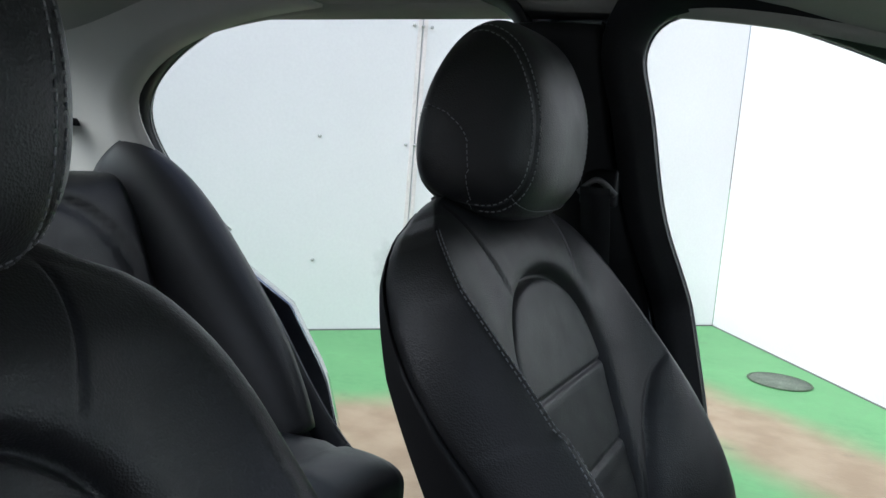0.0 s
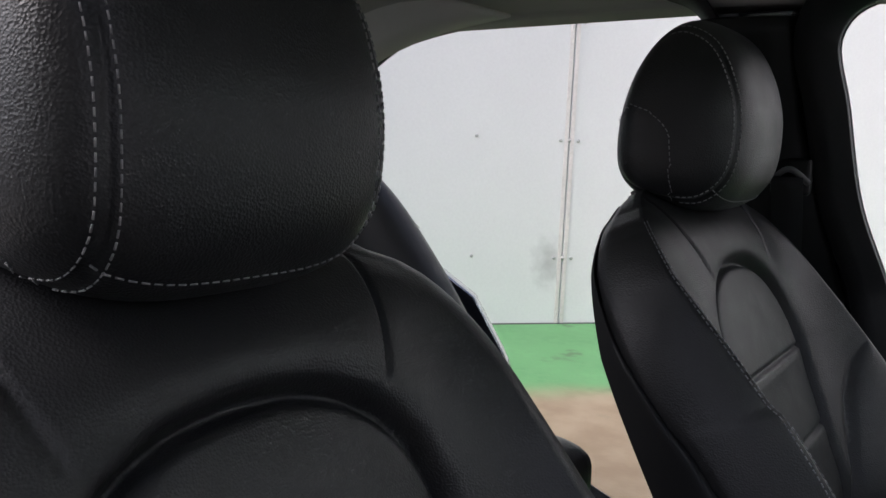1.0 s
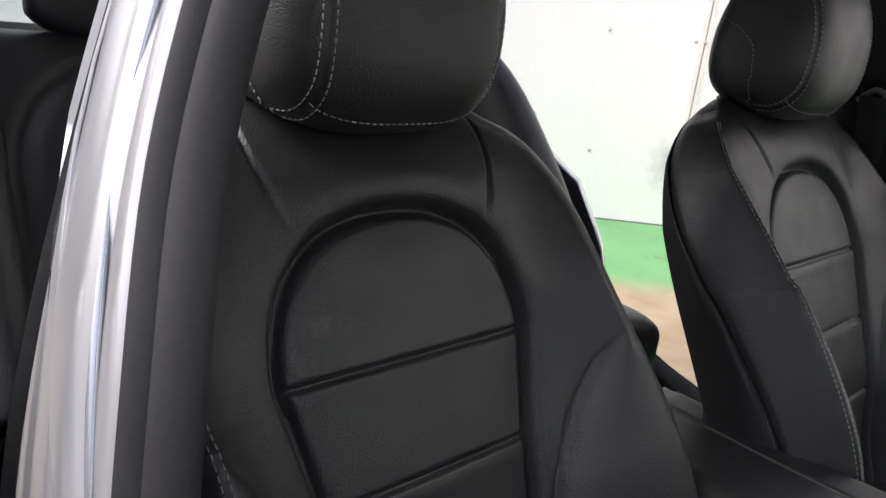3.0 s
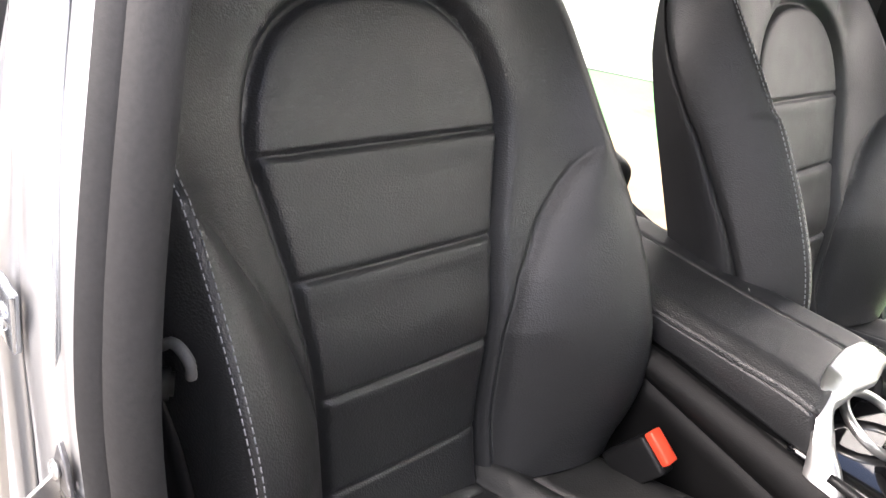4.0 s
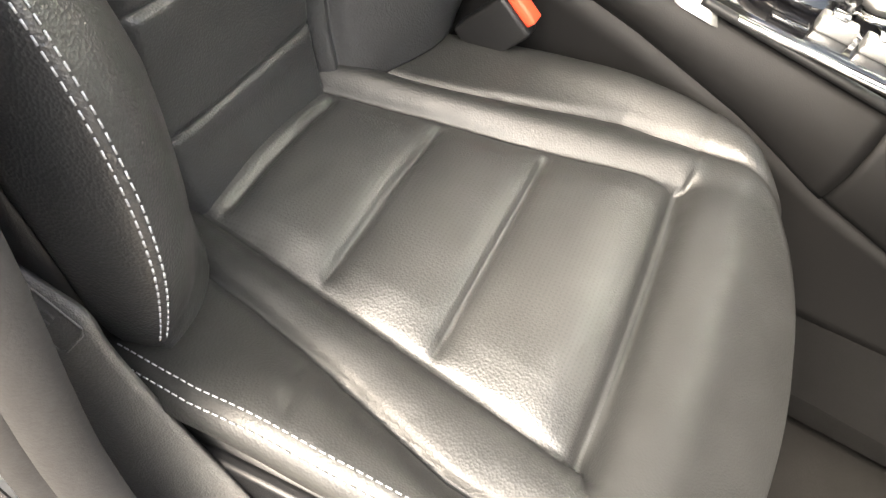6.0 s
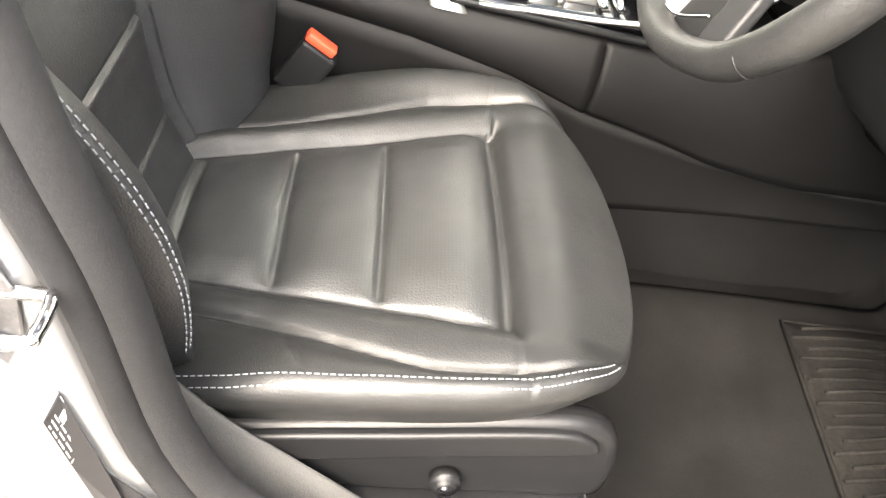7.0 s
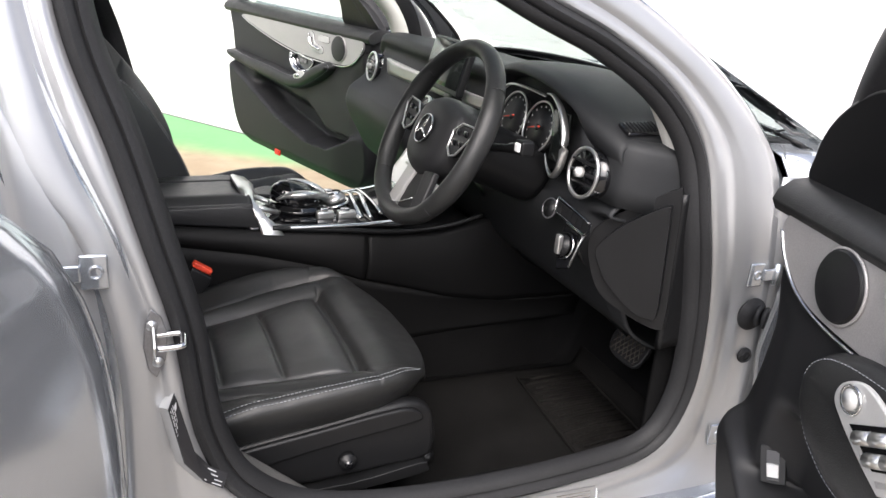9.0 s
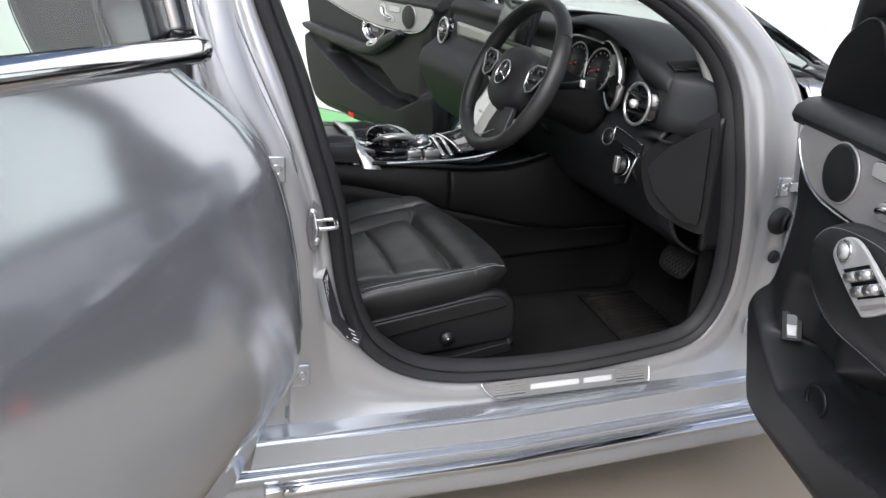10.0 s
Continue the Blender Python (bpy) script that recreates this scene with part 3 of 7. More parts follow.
def sill_plate(car):
    """A brushed scuff plate on the driver's sill with ribbed ends and a row of raised bars for its lettering."""
    def place(a, b, d):
        z = 0.362 + 0.037 * b - 0.022 * a
        return Vector((0.577 + a, -side_y(z, -1) - 0.003 - d, z))
    pl = part("scuff_plate", prism([(0.040, 0.0), (0.398, 0.0), (0.404, 0.15), (0.404, 0.90), (0.400, 1.0), (0.0, 1.0), (0.012, 0.55), (0.026, 0.20)], place, 0.003), PLATE, car, "brushed metal scuff plate on the sill", smooth=False, bevel=0.001)
    part("plate_edge", tube([place(a, b, 0.0035) for a, b in ((0.0, 1.0), (0.012, 0.55), (0.026, 0.20), (0.040, 0.02), (0.20, 0.02), (0.396, 0.02), (0.402, 0.15), (0.402, 0.88))], 0.0012, 6), CHROME, pl)
    for k in range(5):
        b = 0.20 + 0.15 * k
        for a0, a1 in ((0.030, 0.100), (0.318, 0.388)):
            part("rib", prism([(a0, b), (a1, b), (a1, b + 0.05), (a0, b + 0.05)], lambda a, c, d: place(a, c, d + 0.003), 0.0012), CHROME, pl, smooth=False)
    for a0, a1 in ((0.112, 0.226), (0.238, 0.306)):
        part("lettering_bar", prism([(a0, 0.36), (a1, 0.36), (a1, 0.66), (a0, 0.66)], lambda a, c, d: place(a, c, d + 0.003), 0.0012), LETTER_GREY, pl, "pale raised bar in place of lettering", smooth=False)


def striker(car, x, y, z, s):
    hexa = [(-0.004, 0.048), (0.008, 0.036), (0.015, 0.012), (0.012, -0.024), (0.000, -0.050), (-0.010, -0.036), (-0.015, -0.004), (-0.012, 0.028)]
    base = part("striker", prism(hexa, lambda a, b, q: Vector((x + a, y + s * (0.003 + q), z + b)), 0.004), STEEL, car, "dark steel door striker with wire loop", bevel=0.0012)
    part("flange", prism([(0.0, 0.030), (0.0, -0.028), (0.026, -0.004), (0.028, 0.006)], lambda a, b, q: Vector((x - 0.004 + q, y + s * (0.005 + a), z + b)), 0.003), SATIN, base, bevel=0.0008)
    path = [(0.000, 0.004, 0.010), (0.026, 0.004, 0.011), (0.033, 0.008, 0.011), (0.032, 0.028, 0.008), (0.028, 0.034, 0.007), (0.000, 0.034, 0.006)]
    part("loop", tube(curve([Vector((x + a, y + s * b, z + c)) for a, b, c in path], 30), 0.0042, 8), CHROME, base, "bright wire loop")
    for a, b in ((-0.004, 0.026), (0.002, -0.026)):
        part("bolt", disc((x + a, y + s * 0.009, z + b), (0, s, 0), 0.007, 0.004, 20, 0.0012), SATIN, base)


def hinge(car, x, y, z, s, dxn=-1):
    """A flat painted leaf with a bolt, and the knuckle towards the door."""
    h = part("door_hinge", box((x - 0.016, y - 0.003, z - 0.022), (x + 0.016, y + 0.003, z + 0.022), 0.0028, 3), SILVER, car, "painted door hinge")
    part("hinge_arm", box((x + dxn * 0.030 - 0.016, y + s * 0.004 - 0.003, z - 0.011), (x + dxn * 0.030 + 0.016, y + s * 0.004 + 0.003, z + 0.011), 0.0028, 3), SILVER, h)
    part("hinge_pin", disc((x + dxn * 0.044, y + s * 0.004, z), (0, 0, 1), 0.0055, 0.040, 16, 0.0015), SILVER, h)
    part("bolt", ring((x + 0.002, y + s * 0.0035, z), (0, s, 0), 0.0075, 0.002, 20, 6), SILVER, h)


def car_shell():
    car = thing("car", (0.1, 0.0, 0.0), "silver four-door saloon car with all its doors open on green floor", "car")
    for s, dx in ((-1, 0.0), (1, 0.01)):
        fh, fe, rh, re = (NEAR_FRONT_HOLE, NEAR_FRONT_EDGE, NEAR_REAR_HOLE, NEAR_REAR_EDGE) if s < 0 else ([(x + 0.026 * step(0.5, 0.3, x) * step(1.40, 1.25, z), z) for x, z in FRONT_HOLE], FRONT_EDGE, REAR_HOLE, REAR_EDGE)
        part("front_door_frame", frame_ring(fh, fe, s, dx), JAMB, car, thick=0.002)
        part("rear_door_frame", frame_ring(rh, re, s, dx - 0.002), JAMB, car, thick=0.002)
        part("front_door_seal", seal_ring(fh, s, dx), RUBBER, car, "black rubber door seal", thick=0.003)
        part("rear_door_seal", seal_ring(rh, s, dx, 0.04 if s < 0 else 0.022), RUBBER, car, "black rubber door seal", thick=0.003)
        lower_body(car, s, dx)
        # fender ahead of the front door, rear quarter behind the rear door
        fen = [(0.20, 0.80), (0.40, 0.85), (0.62, 0.885), (0.80, 0.88), (0.92, 0.845), (0.985, 0.79), (1.01, 0.70)]
        part("front_fender", grid(lambda u, v: Vector((1.30 + dx + 1.20 * u, s * (table(v, [k / 6 for k in range(7)], [q[1] for q in fen]) - 0.07 - 0.10 * u * u + 0.02 * step(0, 0.2, u)),
                                                       table(v, [k / 6 for k in range(7)], [q[0] for q in fen]) * (1 - 0.10 * u * u))), 14, 25), SILVER, car, thick=0.003)
        qua = [(0.22, 0.80), (0.42, 0.83), (0.66, 0.875), (0.82, 0.88), (0.92, 0.86), (1.00, 0.80), (1.06, 0.72)]
        lead = lambda z: table(z, [0.22, 0.42, 0.54, 0.68, 0.82, 0.92, 1.06], [-0.44, -0.46, -0.48, -0.55, -0.66, -0.84, -1.00])
        level = [k / 6 for k in range(7)]

        def quarter(u, v):
            z = table(v, level, [q[0] for q in qua])
            x0 = lead(z)
            return Vector((x0 + (-2.10 - x0) * u ** 1.6 + dx, s * (table(v, level, [q[1] for q in qua]) - 0.015 - 0.12 * u * u - 0.055 * step(0.10, 0.0, u)), z))
        part("rear_quarter", grid(quarter, 30, 25), SILVER, car, "silver rear flank beside the rear opening", thick=0.003)
        for wx in (1.92, -0.98):
            wheel(car, wx + dx, s * 0.74)
    # roof skin, headliner, bonnet, boot lid
    def roof(u, v, drop=0.0, w=0.555):
        x = 0.66 - 1.72 * u
        y = -w + 2 * w * v
        return Vector((x, y, 1.435 + 0.060 * (1 - (2 * v - 1) ** 4) ** 0.8 - 0.075 * step(0.25, 0.0, u) - 0.10 * step(0.70, 1.05, u) - drop))
    part("roof", grid(lambda u, v: roof(u, v, -0.020, 0.56), 30, 31), SILVER, car, thick=0.003)
    part("headliner", grid(lambda u, v: roof(u, v, 0.008, 0.555), 30, 31), HEADLINER, car, "pale grey fabric roof lining", thick=0.004)
    part("bonnet", grid(lambda u, v: Vector((1.38 + 1.14 * u, -0.76 + 1.52 * v, 0.985 + 0.045 * (1 - (2 * v - 1) ** 2) - 0.16 * u * u)), 16, 21), SILVER, car, thick=0.003)
    part("boot_lid", grid(lambda u, v: Vector((-1.50 - 0.6 * u, -0.72 + 1.44 * v, 1.06 + 0.02 * (1 - (2 * v - 1) ** 2) - 0.10 * u * u)), 8, 15), SILVER, car, thick=0.003)
    part("nose", grid(lambda u, v: Vector((2.46 + 0.25 * math.sin(math.pi * u) * (1 - (2 * v - 1) ** 2 * 0.7), -0.76 + 1.52 * v, 0.25 + 0.60 * u)), 10, 17), SILVER, car, thick=0.003)
    part("tail", grid(lambda u, v: Vector((-2.06 - 0.14 * math.sin(math.pi * u) * (1 - (2 * v - 1) ** 2 * 0.6), -0.74 + 1.48 * v, 0.25 + 0.72 * u)), 10, 17), SILVER, car, thick=0.003)

    def screen_pane(x0, z0, w0, x1, z1, w1, bow):
        return grid(lambda u, v: Vector((x0 + (x1 - x0) * u + bow * (1 - (2 * v - 1) ** 2), (2 * v - 1) * (w0 + (w1 - w0) * u), z0 + (z1 - z0) * u + 0.05 * (1 - (2 * v - 1) ** 2) * (1 - u))), 10, 15)
    ws = part("windscreen", screen_pane(0.67, 1.39, 0.54, 1.42, 1.00, 0.72, 0.07), GLASS, car, "clear windscreen glass", thick=0.005)
    rs = part("rear_window", screen_pane(-1.04, 1.36, 0.50, -1.50, 1.06, 0.64, -0.06), GLASS, car, "clear rear window glass", thick=0.004)
    ws.visible_shadow = rs.visible_shadow = False
    # hinge pillar behind the front doors' leading edge
    for s, dx in ((-1, 0.0), (1, 0.01)):
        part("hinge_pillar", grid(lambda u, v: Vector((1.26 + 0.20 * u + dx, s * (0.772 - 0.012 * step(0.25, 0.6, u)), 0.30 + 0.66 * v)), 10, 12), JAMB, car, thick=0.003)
    # middle pillar panel behind the two door frames
    for s, dx in ((-1, 0.0), (1, 0.01)):
        part("middle_pillar", grid(lambda u, v: Vector((table(0.31 + 1.13 * u, [0.31, 0.54, 0.88, 1.12, 1.44], [0.20, 0.20, 0.165, 0.07, 0.05]) + 0.09 * (v - 0.5) + dx, s * (side_y(0.31 + 1.13 * u, s) - 0.006), 0.31 + 1.13 * u)), 30, 5), SILVER, car, thick=0.003)
    # front pillar skins from the door frames to the windscreen's edge, black glass border beside them
    for s, dx in ((-1, 0.0), (1, 0.01)):
        fe = curve([(0.58, s * side_y(1.405, s), 1.405), (0.64, s * side_y(1.385, s), 1.385), (0.87, s * side_y(1.27, s), 1.27), (1.02, s * side_y(1.19, s), 1.19), (1.148, s * side_y(1.10, s), 1.10), (1.24, s * side_y(0.99, s), 0.99), (1.275, s * 0.775, 0.86)], 40)
        we = curve([(0.62, s * 0.535, 1.412), (0.70, s * 0.545, 1.385), (0.915, s * 0.600, 1.275), (1.060, s * 0.632, 1.19), (1.190, s * 0.657, 1.10), (1.280, s * 0.685, 1.015), (1.33, s * 0.750, 0.90)], 40)
        part("front_pillar", grid(lambda u, v: fe[round(u * 39)] + (we[round(u * 39)] - fe[round(u * 39)]) * v + Vector((dx, s * (0.004 * math.sin(math.pi * v) - 0.012 * (1 - v) ** 6), 0.005 * math.sin(math.pi * v))), 40, 14), SILVER, car, "silver front pillar", thick=0.003)
        part("glass_border", tube([p + Vector((0.004, -s * 0.010, 0.004)) for p in we[:34]], 0.009, 8, flat=0.5), RUBBER, car)
    part("cowl", grid(lambda u, v: Vector((1.36 + 0.08 * u, -0.70 + 1.40 * v, 1.005 - 0.03 * u + 0.045 * (1 - (2 * v - 1) ** 2))), 6, 20), PLASTIC, car, "black cowl under the windscreen", thick=0.006)
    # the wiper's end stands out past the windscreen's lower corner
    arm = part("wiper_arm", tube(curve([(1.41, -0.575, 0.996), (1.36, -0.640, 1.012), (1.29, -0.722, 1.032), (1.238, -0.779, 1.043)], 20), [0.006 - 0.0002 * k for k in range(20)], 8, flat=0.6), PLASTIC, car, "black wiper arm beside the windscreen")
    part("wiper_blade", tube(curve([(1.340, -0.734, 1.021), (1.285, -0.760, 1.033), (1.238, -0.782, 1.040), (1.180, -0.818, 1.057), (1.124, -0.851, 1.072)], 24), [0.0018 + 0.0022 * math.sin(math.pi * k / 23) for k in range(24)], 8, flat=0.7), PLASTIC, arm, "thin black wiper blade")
    # under the floor: pan, carpet
    part("floor_pan", box((-1.0, -0.76, 0.20), (1.45, 0.76, 0.23), 0.01), PLASTIC, car)

    def carpet(u, v):
        x, y = -0.95 + 2.40 * u, -0.745 + 1.49 * v
        z = 0.255 + 0.03 * step(0.60, 0.72, abs(y)) + 0.18 * step(0.13, 0.09, abs(y)) + 0.42 * step(1.30, 1.47, x) + 0.004 * noise.noise((x * 9, y * 9, 0))
        return Vector((x, y, z))
    part("carpet", grid(carpet, 60, 60), CARPET, car, "black carpet over the footwells and tunnel", thick=0.006)
    part("firewall", grid(lambda u, v: Vector((1.43 + 0.02 * u, -0.74 + 1.48 * v, 0.24 + 0.76 * u)), 4, 8), CARPET, car, thick=0.01)
    # sills inside the seals
    for s, dx in ((-1, 0.0), (1, 0.01)):
        part("sill_trim", box((-0.40 + dx, s * 0.70 - 0.030, 0.24), (1.17 + dx, s * 0.70 + 0.034, 0.372), 0.012, 3), PLASTIC, car, "black plastic inner sill trim")
    sill_plate(car)
    striker(car, 0.241, -0.772, 0.757, -1)
    striker(car, 0.15, 0.772, 0.757, 1)
    for z in (0.862, 0.472):
        hinge(car, 0.215 if z < 0.6 else 0.175, -side_y(z) - 0.006, z, -1)
        hinge(car, 1.240, -0.782, 0.785 if z > 0.6 else 0.455, -1, 1)
        hinge(car, 0.215 if z < 0.6 else 0.175, side_y(z) + 0.006, z, 1)
        hinge(car, 1.255, 0.778, z - 0.01, 1, 1)
    boot = part("check_strap", disc((1.252, -0.784, 0.708), (0, -1, 0), 0.031, 0.014, 32, 0.005), RUBBER, car, "black rubber door check boot")
    for k in range(7):
        part("boot_fold", ring(Vector((1.262, -0.792, 0.708)) + Vector((0.006, -0.0105, -0.001)) * k, (0.5, -0.87, 0), 0.0165 - 0.0006 * k, 0.0048, 28, 8), RUBBER, boot)
    part("plug", disc((1.262, -0.782, 0.622), (0, -1, 0), 0.015, 0.008, 24, 0.002), RUBBER, car, "round black rubber plug")
    part("plug_lip", ring((1.262, -0.787, 0.622), (0, -1, 0), 0.010, 0.0022, 24, 6), RUBBER, car)
    # body label on the driver's door pillar: black sticker, its print as pale bars
    e1, e2 = Vector((0.205, 0, -0.979)), Vector((-0.39, -0.47, -0.79))
    out = e1.cross(e2).normalized() * -1

    def on_label(a, b, d):
        # a runs along the label, b across it
        bend = 0.45 * max(0.0, a - 0.085) ** 2 / 0.1
        return Vector((0.2615, -0.7735, 0.678)) + e1 * a + e2 * b + out * d + Vector((2.0, 0, 0.4)) * bend
    edge = [(0.0, 0), (0.05, 0), (0.09, 0), (0.13, 0), (0.150, 0), (0.150, 0.022), (0.13, 0.022), (0.09, 0.022), (0.05, 0.022), (0.0, 0.022)]
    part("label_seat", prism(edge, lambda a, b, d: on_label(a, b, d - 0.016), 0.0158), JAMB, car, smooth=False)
    lab = part("type_label", prism(edge, on_label, 0.002), LABEL_BLACK, car, "black identification label with pale print", smooth=False)
    rng = random.Random(5)

    def bar(a0, a1, b0, b1):
        part("print_bar", prism([(a0, b0), (a1, b0), (a1, b1), (a0, b1)], lambda a, b, d: on_label(a, b, d + 0.002), 0.0004), LETTER_GREY, lab, smooth=False)
    bar(0.0005, 0.0430, 0.0004, 0.0010)
    bar(0.0440, 0.0448, 0.001, 0.021)
    bar(0.0100, 0.0170, 0.003, 0.010)
    for b in (0.011, 0.015, 0.019):
        a = 0.005
        while a < 0.038:
            w = rng.uniform(0.003, 0.010)
            bar(a, min(0.040, a + w), b, b + 0.0013)
            a += w + 0.003
    for b in (0.003, 0.008, 0.013, 0.018):
        a = 0.049
        while a < 0.140:
            w = rng.uniform(0.008, 0.022)
            bar(a, min(0.147, a + w), b, b + 0.0015)
            a += w + rng.uniform(0.003, 0.008)
    return car


car_shell()


# ---- front seats ----
RECLINE = radians(25.5)
BACK_N, BACK_UP = Vector((math.cos(RECLINE), 0, math.sin(RECLINE))), Vector((-math.sin(RECLINE), 0, math.cos(RECLINE)))
BACK_V = [-0.30, -0.27, -0.23, -0.18, -0.12, -0.05, 0.03, 0.10, 0.17, 0.24, 0.29, 0.325, 0.355, 0.375, 0.388]
BACK_H = [0.262, 0.283, 0.296, 0.301, 0.302, 0.302, 0.302, 0.302, 0.297, 0.284, 0.264, 0.242, 0.212, 0.170, 0.11]
BACK_INNER = [0.272, 0.292, 0.306, 0.311, 0.311, 0.307, 0.294, 0.281, 0.276, 0.272, 0.257, 0.238, 0.210, 0.170, 0.11]
LIFT_V = [-0.30, -0.27, -0.23, -0.18, -0.12, -0.05, 0.03, 0.10, 0.17, 0.24, 0.30, 0.34, 0.388]
LIFT_W = [0.030, 0.050, 0.074, 0.092, 0.100, 0.097, 0.086, 0.071, 0.052, 0.031, 0.010, -0.007, -0.040]


def insert_edge(v):
    return table(v, [-0.30, -0.20, -0.12, 0.0, 0.113], [0.104, 0.109, 0.116, 0.131, 0.1547])


WAIST = {"in": 0.0}


def back_half(v, sgn=-1):
    """Half width; the side towards the door may be drawn in at the waist."""
    return (-WAIST["in"] * step(0.12, -0.12, v) if sgn < 0 else 0.0) + smooth_table(v, BACK_V, BACK_H if sgn < 0 else BACK_INNER, min(0.03, max(0.0, 0.388 - v)))


def back_edge(v, sgn):
    """Where the front turns into the side: a stitched edge towards the door, a rounded one beside the console."""
    if sgn < 0:
        return min(back_half(v) - 0.014, table(v, [-0.3, -0.1, 0.1, 0.2, 0.28, 0.34], [0.238, 0.242, 0.250, 0.258, 0.260, 0.240]))
    return back_half(v, 1) - 0.040


def back_front(u, v):
    """Height of the padded front over the seat's back plane."""
    a, sgn = abs(u), (-1 if u < 0 else 1)
    if v < 0.113:
        f = a - insert_edge(v)
    else:
        f = ((a / 0.1547) ** 2.3 + ((v - 0.113) / 0.146) ** 2.3) ** (1 / 2.3) * 0.146 - 0.146
    w = -0.012 * bell(f, 0.0065)
    if f < 0:
        w += 0.005 * (1 - math.exp(f / 0.02))
        edge = step(0.0, 0.012, -f)
        for vs in (0.113, 0.0, -0.117, -0.222):
            w += edge * (0.5 if vs < -0.2 else 1) * (-0.0055 * bell(v - vs, 0.0032) + 0.0012 * bell(v - vs + 0.014, 0.012))
    else:
        w += 0.015 * (1 - math.exp(-f / 0.011)) - 0.006 * step(0.02, 0.09, f)
    w -= 0.050 * max(0.0, (v - 0.28) / 0.11) ** 2 + 0.034 * step(-0.06, -0.25, v)
    if v > 0.235:
        seam = 0.118 + 0.028 * math.sin(min(1, (v - 0.235) / 0.11) * math.pi / 2)
        w -= 0.0045 * bell(a - seam, 0.0026) * step(0.235, 0.26, v)
    # the wing swells towards the edge; a bolster panel starts at a slanting seam
    rim = back_edge(v, sgn)
    top = smooth_table(v, LIFT_V, LIFT_W) + (0.005 * step(0.108, 0.094, v) if sgn < 0 else 0.0)
    start = min(insert_edge(min(v, 0.113)) + 0.004, rim - 0.03)
    s = max(0.0, min(1.3, (a - start) / (rim - start)))
    rise = min(1.0, s) ** 1.7
    line = max(table(v, [-0.29, -0.207, -0.125, -0.057, 0.011, 0.062, 0.099], [0.112, 0.118, 0.130, 0.150, 0.182, 0.218, 0.262]), insert_edge(min(v, 0.113)) + 0.016)
    if line < rim:
        at = max(0.0, (line - start) / (rim - start)) ** 1.7
        q = a - line
        if q > 0:
            rise = at + (1 - at) * math.sin(0.5 * math.pi * min(1.0, q / (rim - line))) ** 0.85
        w -= 0.006 * bell(q, 0.0045) * step(0.105, 0.06, v)
    return w * (1 - rise) + top * rise


def back_point(u, v, yc, w=None):
    if w is None:
        w = back_front(u, v)
    return Vector((0.1416, yc, 0.799)) + Vector((0, u, 0)) + BACK_UP * v + BACK_N * w


def back_depth(v):
    return table(v, [-0.30, -0.15, 0.05, 0.20, 0.30, 0.35, 0.388], [-0.064, -0.068, -0.080, -0.090, -0.084, -0.072, -0.052])


def back_side(v, k, sgn):
    """A place on the seat's side, from the front edge (0) to the rear corner (1)."""
    rim, h = back_edge(v, sgn), back_half(v, sgn)
    front, rear = back_front(sgn * rim, v), back_depth(v)
    if sgn < 0:
        u = rim + (h - 0.006 - rim) * math.sin(0.5 * math.pi * min(1.0, k * 1.5)) ** 0.8 - 0.012 * max(0.0, k - 0.7) / 0.3
    else:
        u = rim + (h - rim) * math.sin(0.5 * math.pi * min(1.0, k * 2.2)) - 0.015 * max(0.0, k - 0.7) / 0.3
    return sgn * u, front + (rear - front) * (k if sgn < 0 else 1 - math.cos(0.5 * math.pi * min(1.0, k * 1.12)) if k < 0.8 else 0.691 + (k - 0.8) * 1.545)


def shell_start(v):
    """How far back on the side the rear shell's slanting front edge lies."""
    return table(v, [-0.30, -0.18, -0.05, 0.08, 0.20, 0.28, 0.34], [0.34, 0.38, 0.46, 0.58, 0.76, 0.90, 0.97])


def spread(b, seam, band, half):
    """Sample places across a panel: rows of points run along the seam, closer together on either side of it."""
    a = abs(b)
    seam, band = min(seam, half * 0.6), min(band, half * 0.2)
    if a < 0.40:
        r = seam * (a / 0.40) ** 0.85
    elif a < 0.68:
        r = seam + band * (a - 0.40) / 0.28
    else:
        t = (a - 0.68) / 0.32
        r = seam + band + (half - seam - band) * (0.7 * t + 0.3 * math.sin(t * math.pi / 2))
    return math.copysign(r, b)


def backrest_mesh(yc):
    """The upholstered front and sides, open only where the rear shell closes them."""
    loops = []
    for v in (-0.30 + 0.688 * k / 300 for k in range(301)):
        lp = [back_point(spread(-1 + 2 * k / 176, insert_edge(min(v, 0.113)), 0.03, back_edge(v, -1 if k < 88 else 1)), v, yc) for k in range(177)]
        ks = shell_start(v)
        for k in range(1, 15):
            u, w = back_side(v, ks * k / 14, 1)
            lp.append(back_point(u - (0.004 if k == 14 else 0), v, yc, w))
        lp += [back_point(sgn * (back_half(v, sgn) - 0.020), v, yc, back_depth(v) + 0.012) for sgn in (1, -1)]
        for k in range(14, 0, -1):
            u, w = back_side(v, ks * k / 14, -1)
            lp.append(back_point(u + (0.004 if k == 14 else 0), v, yc, w))
        loops.append(lp)
    return loft(loops)


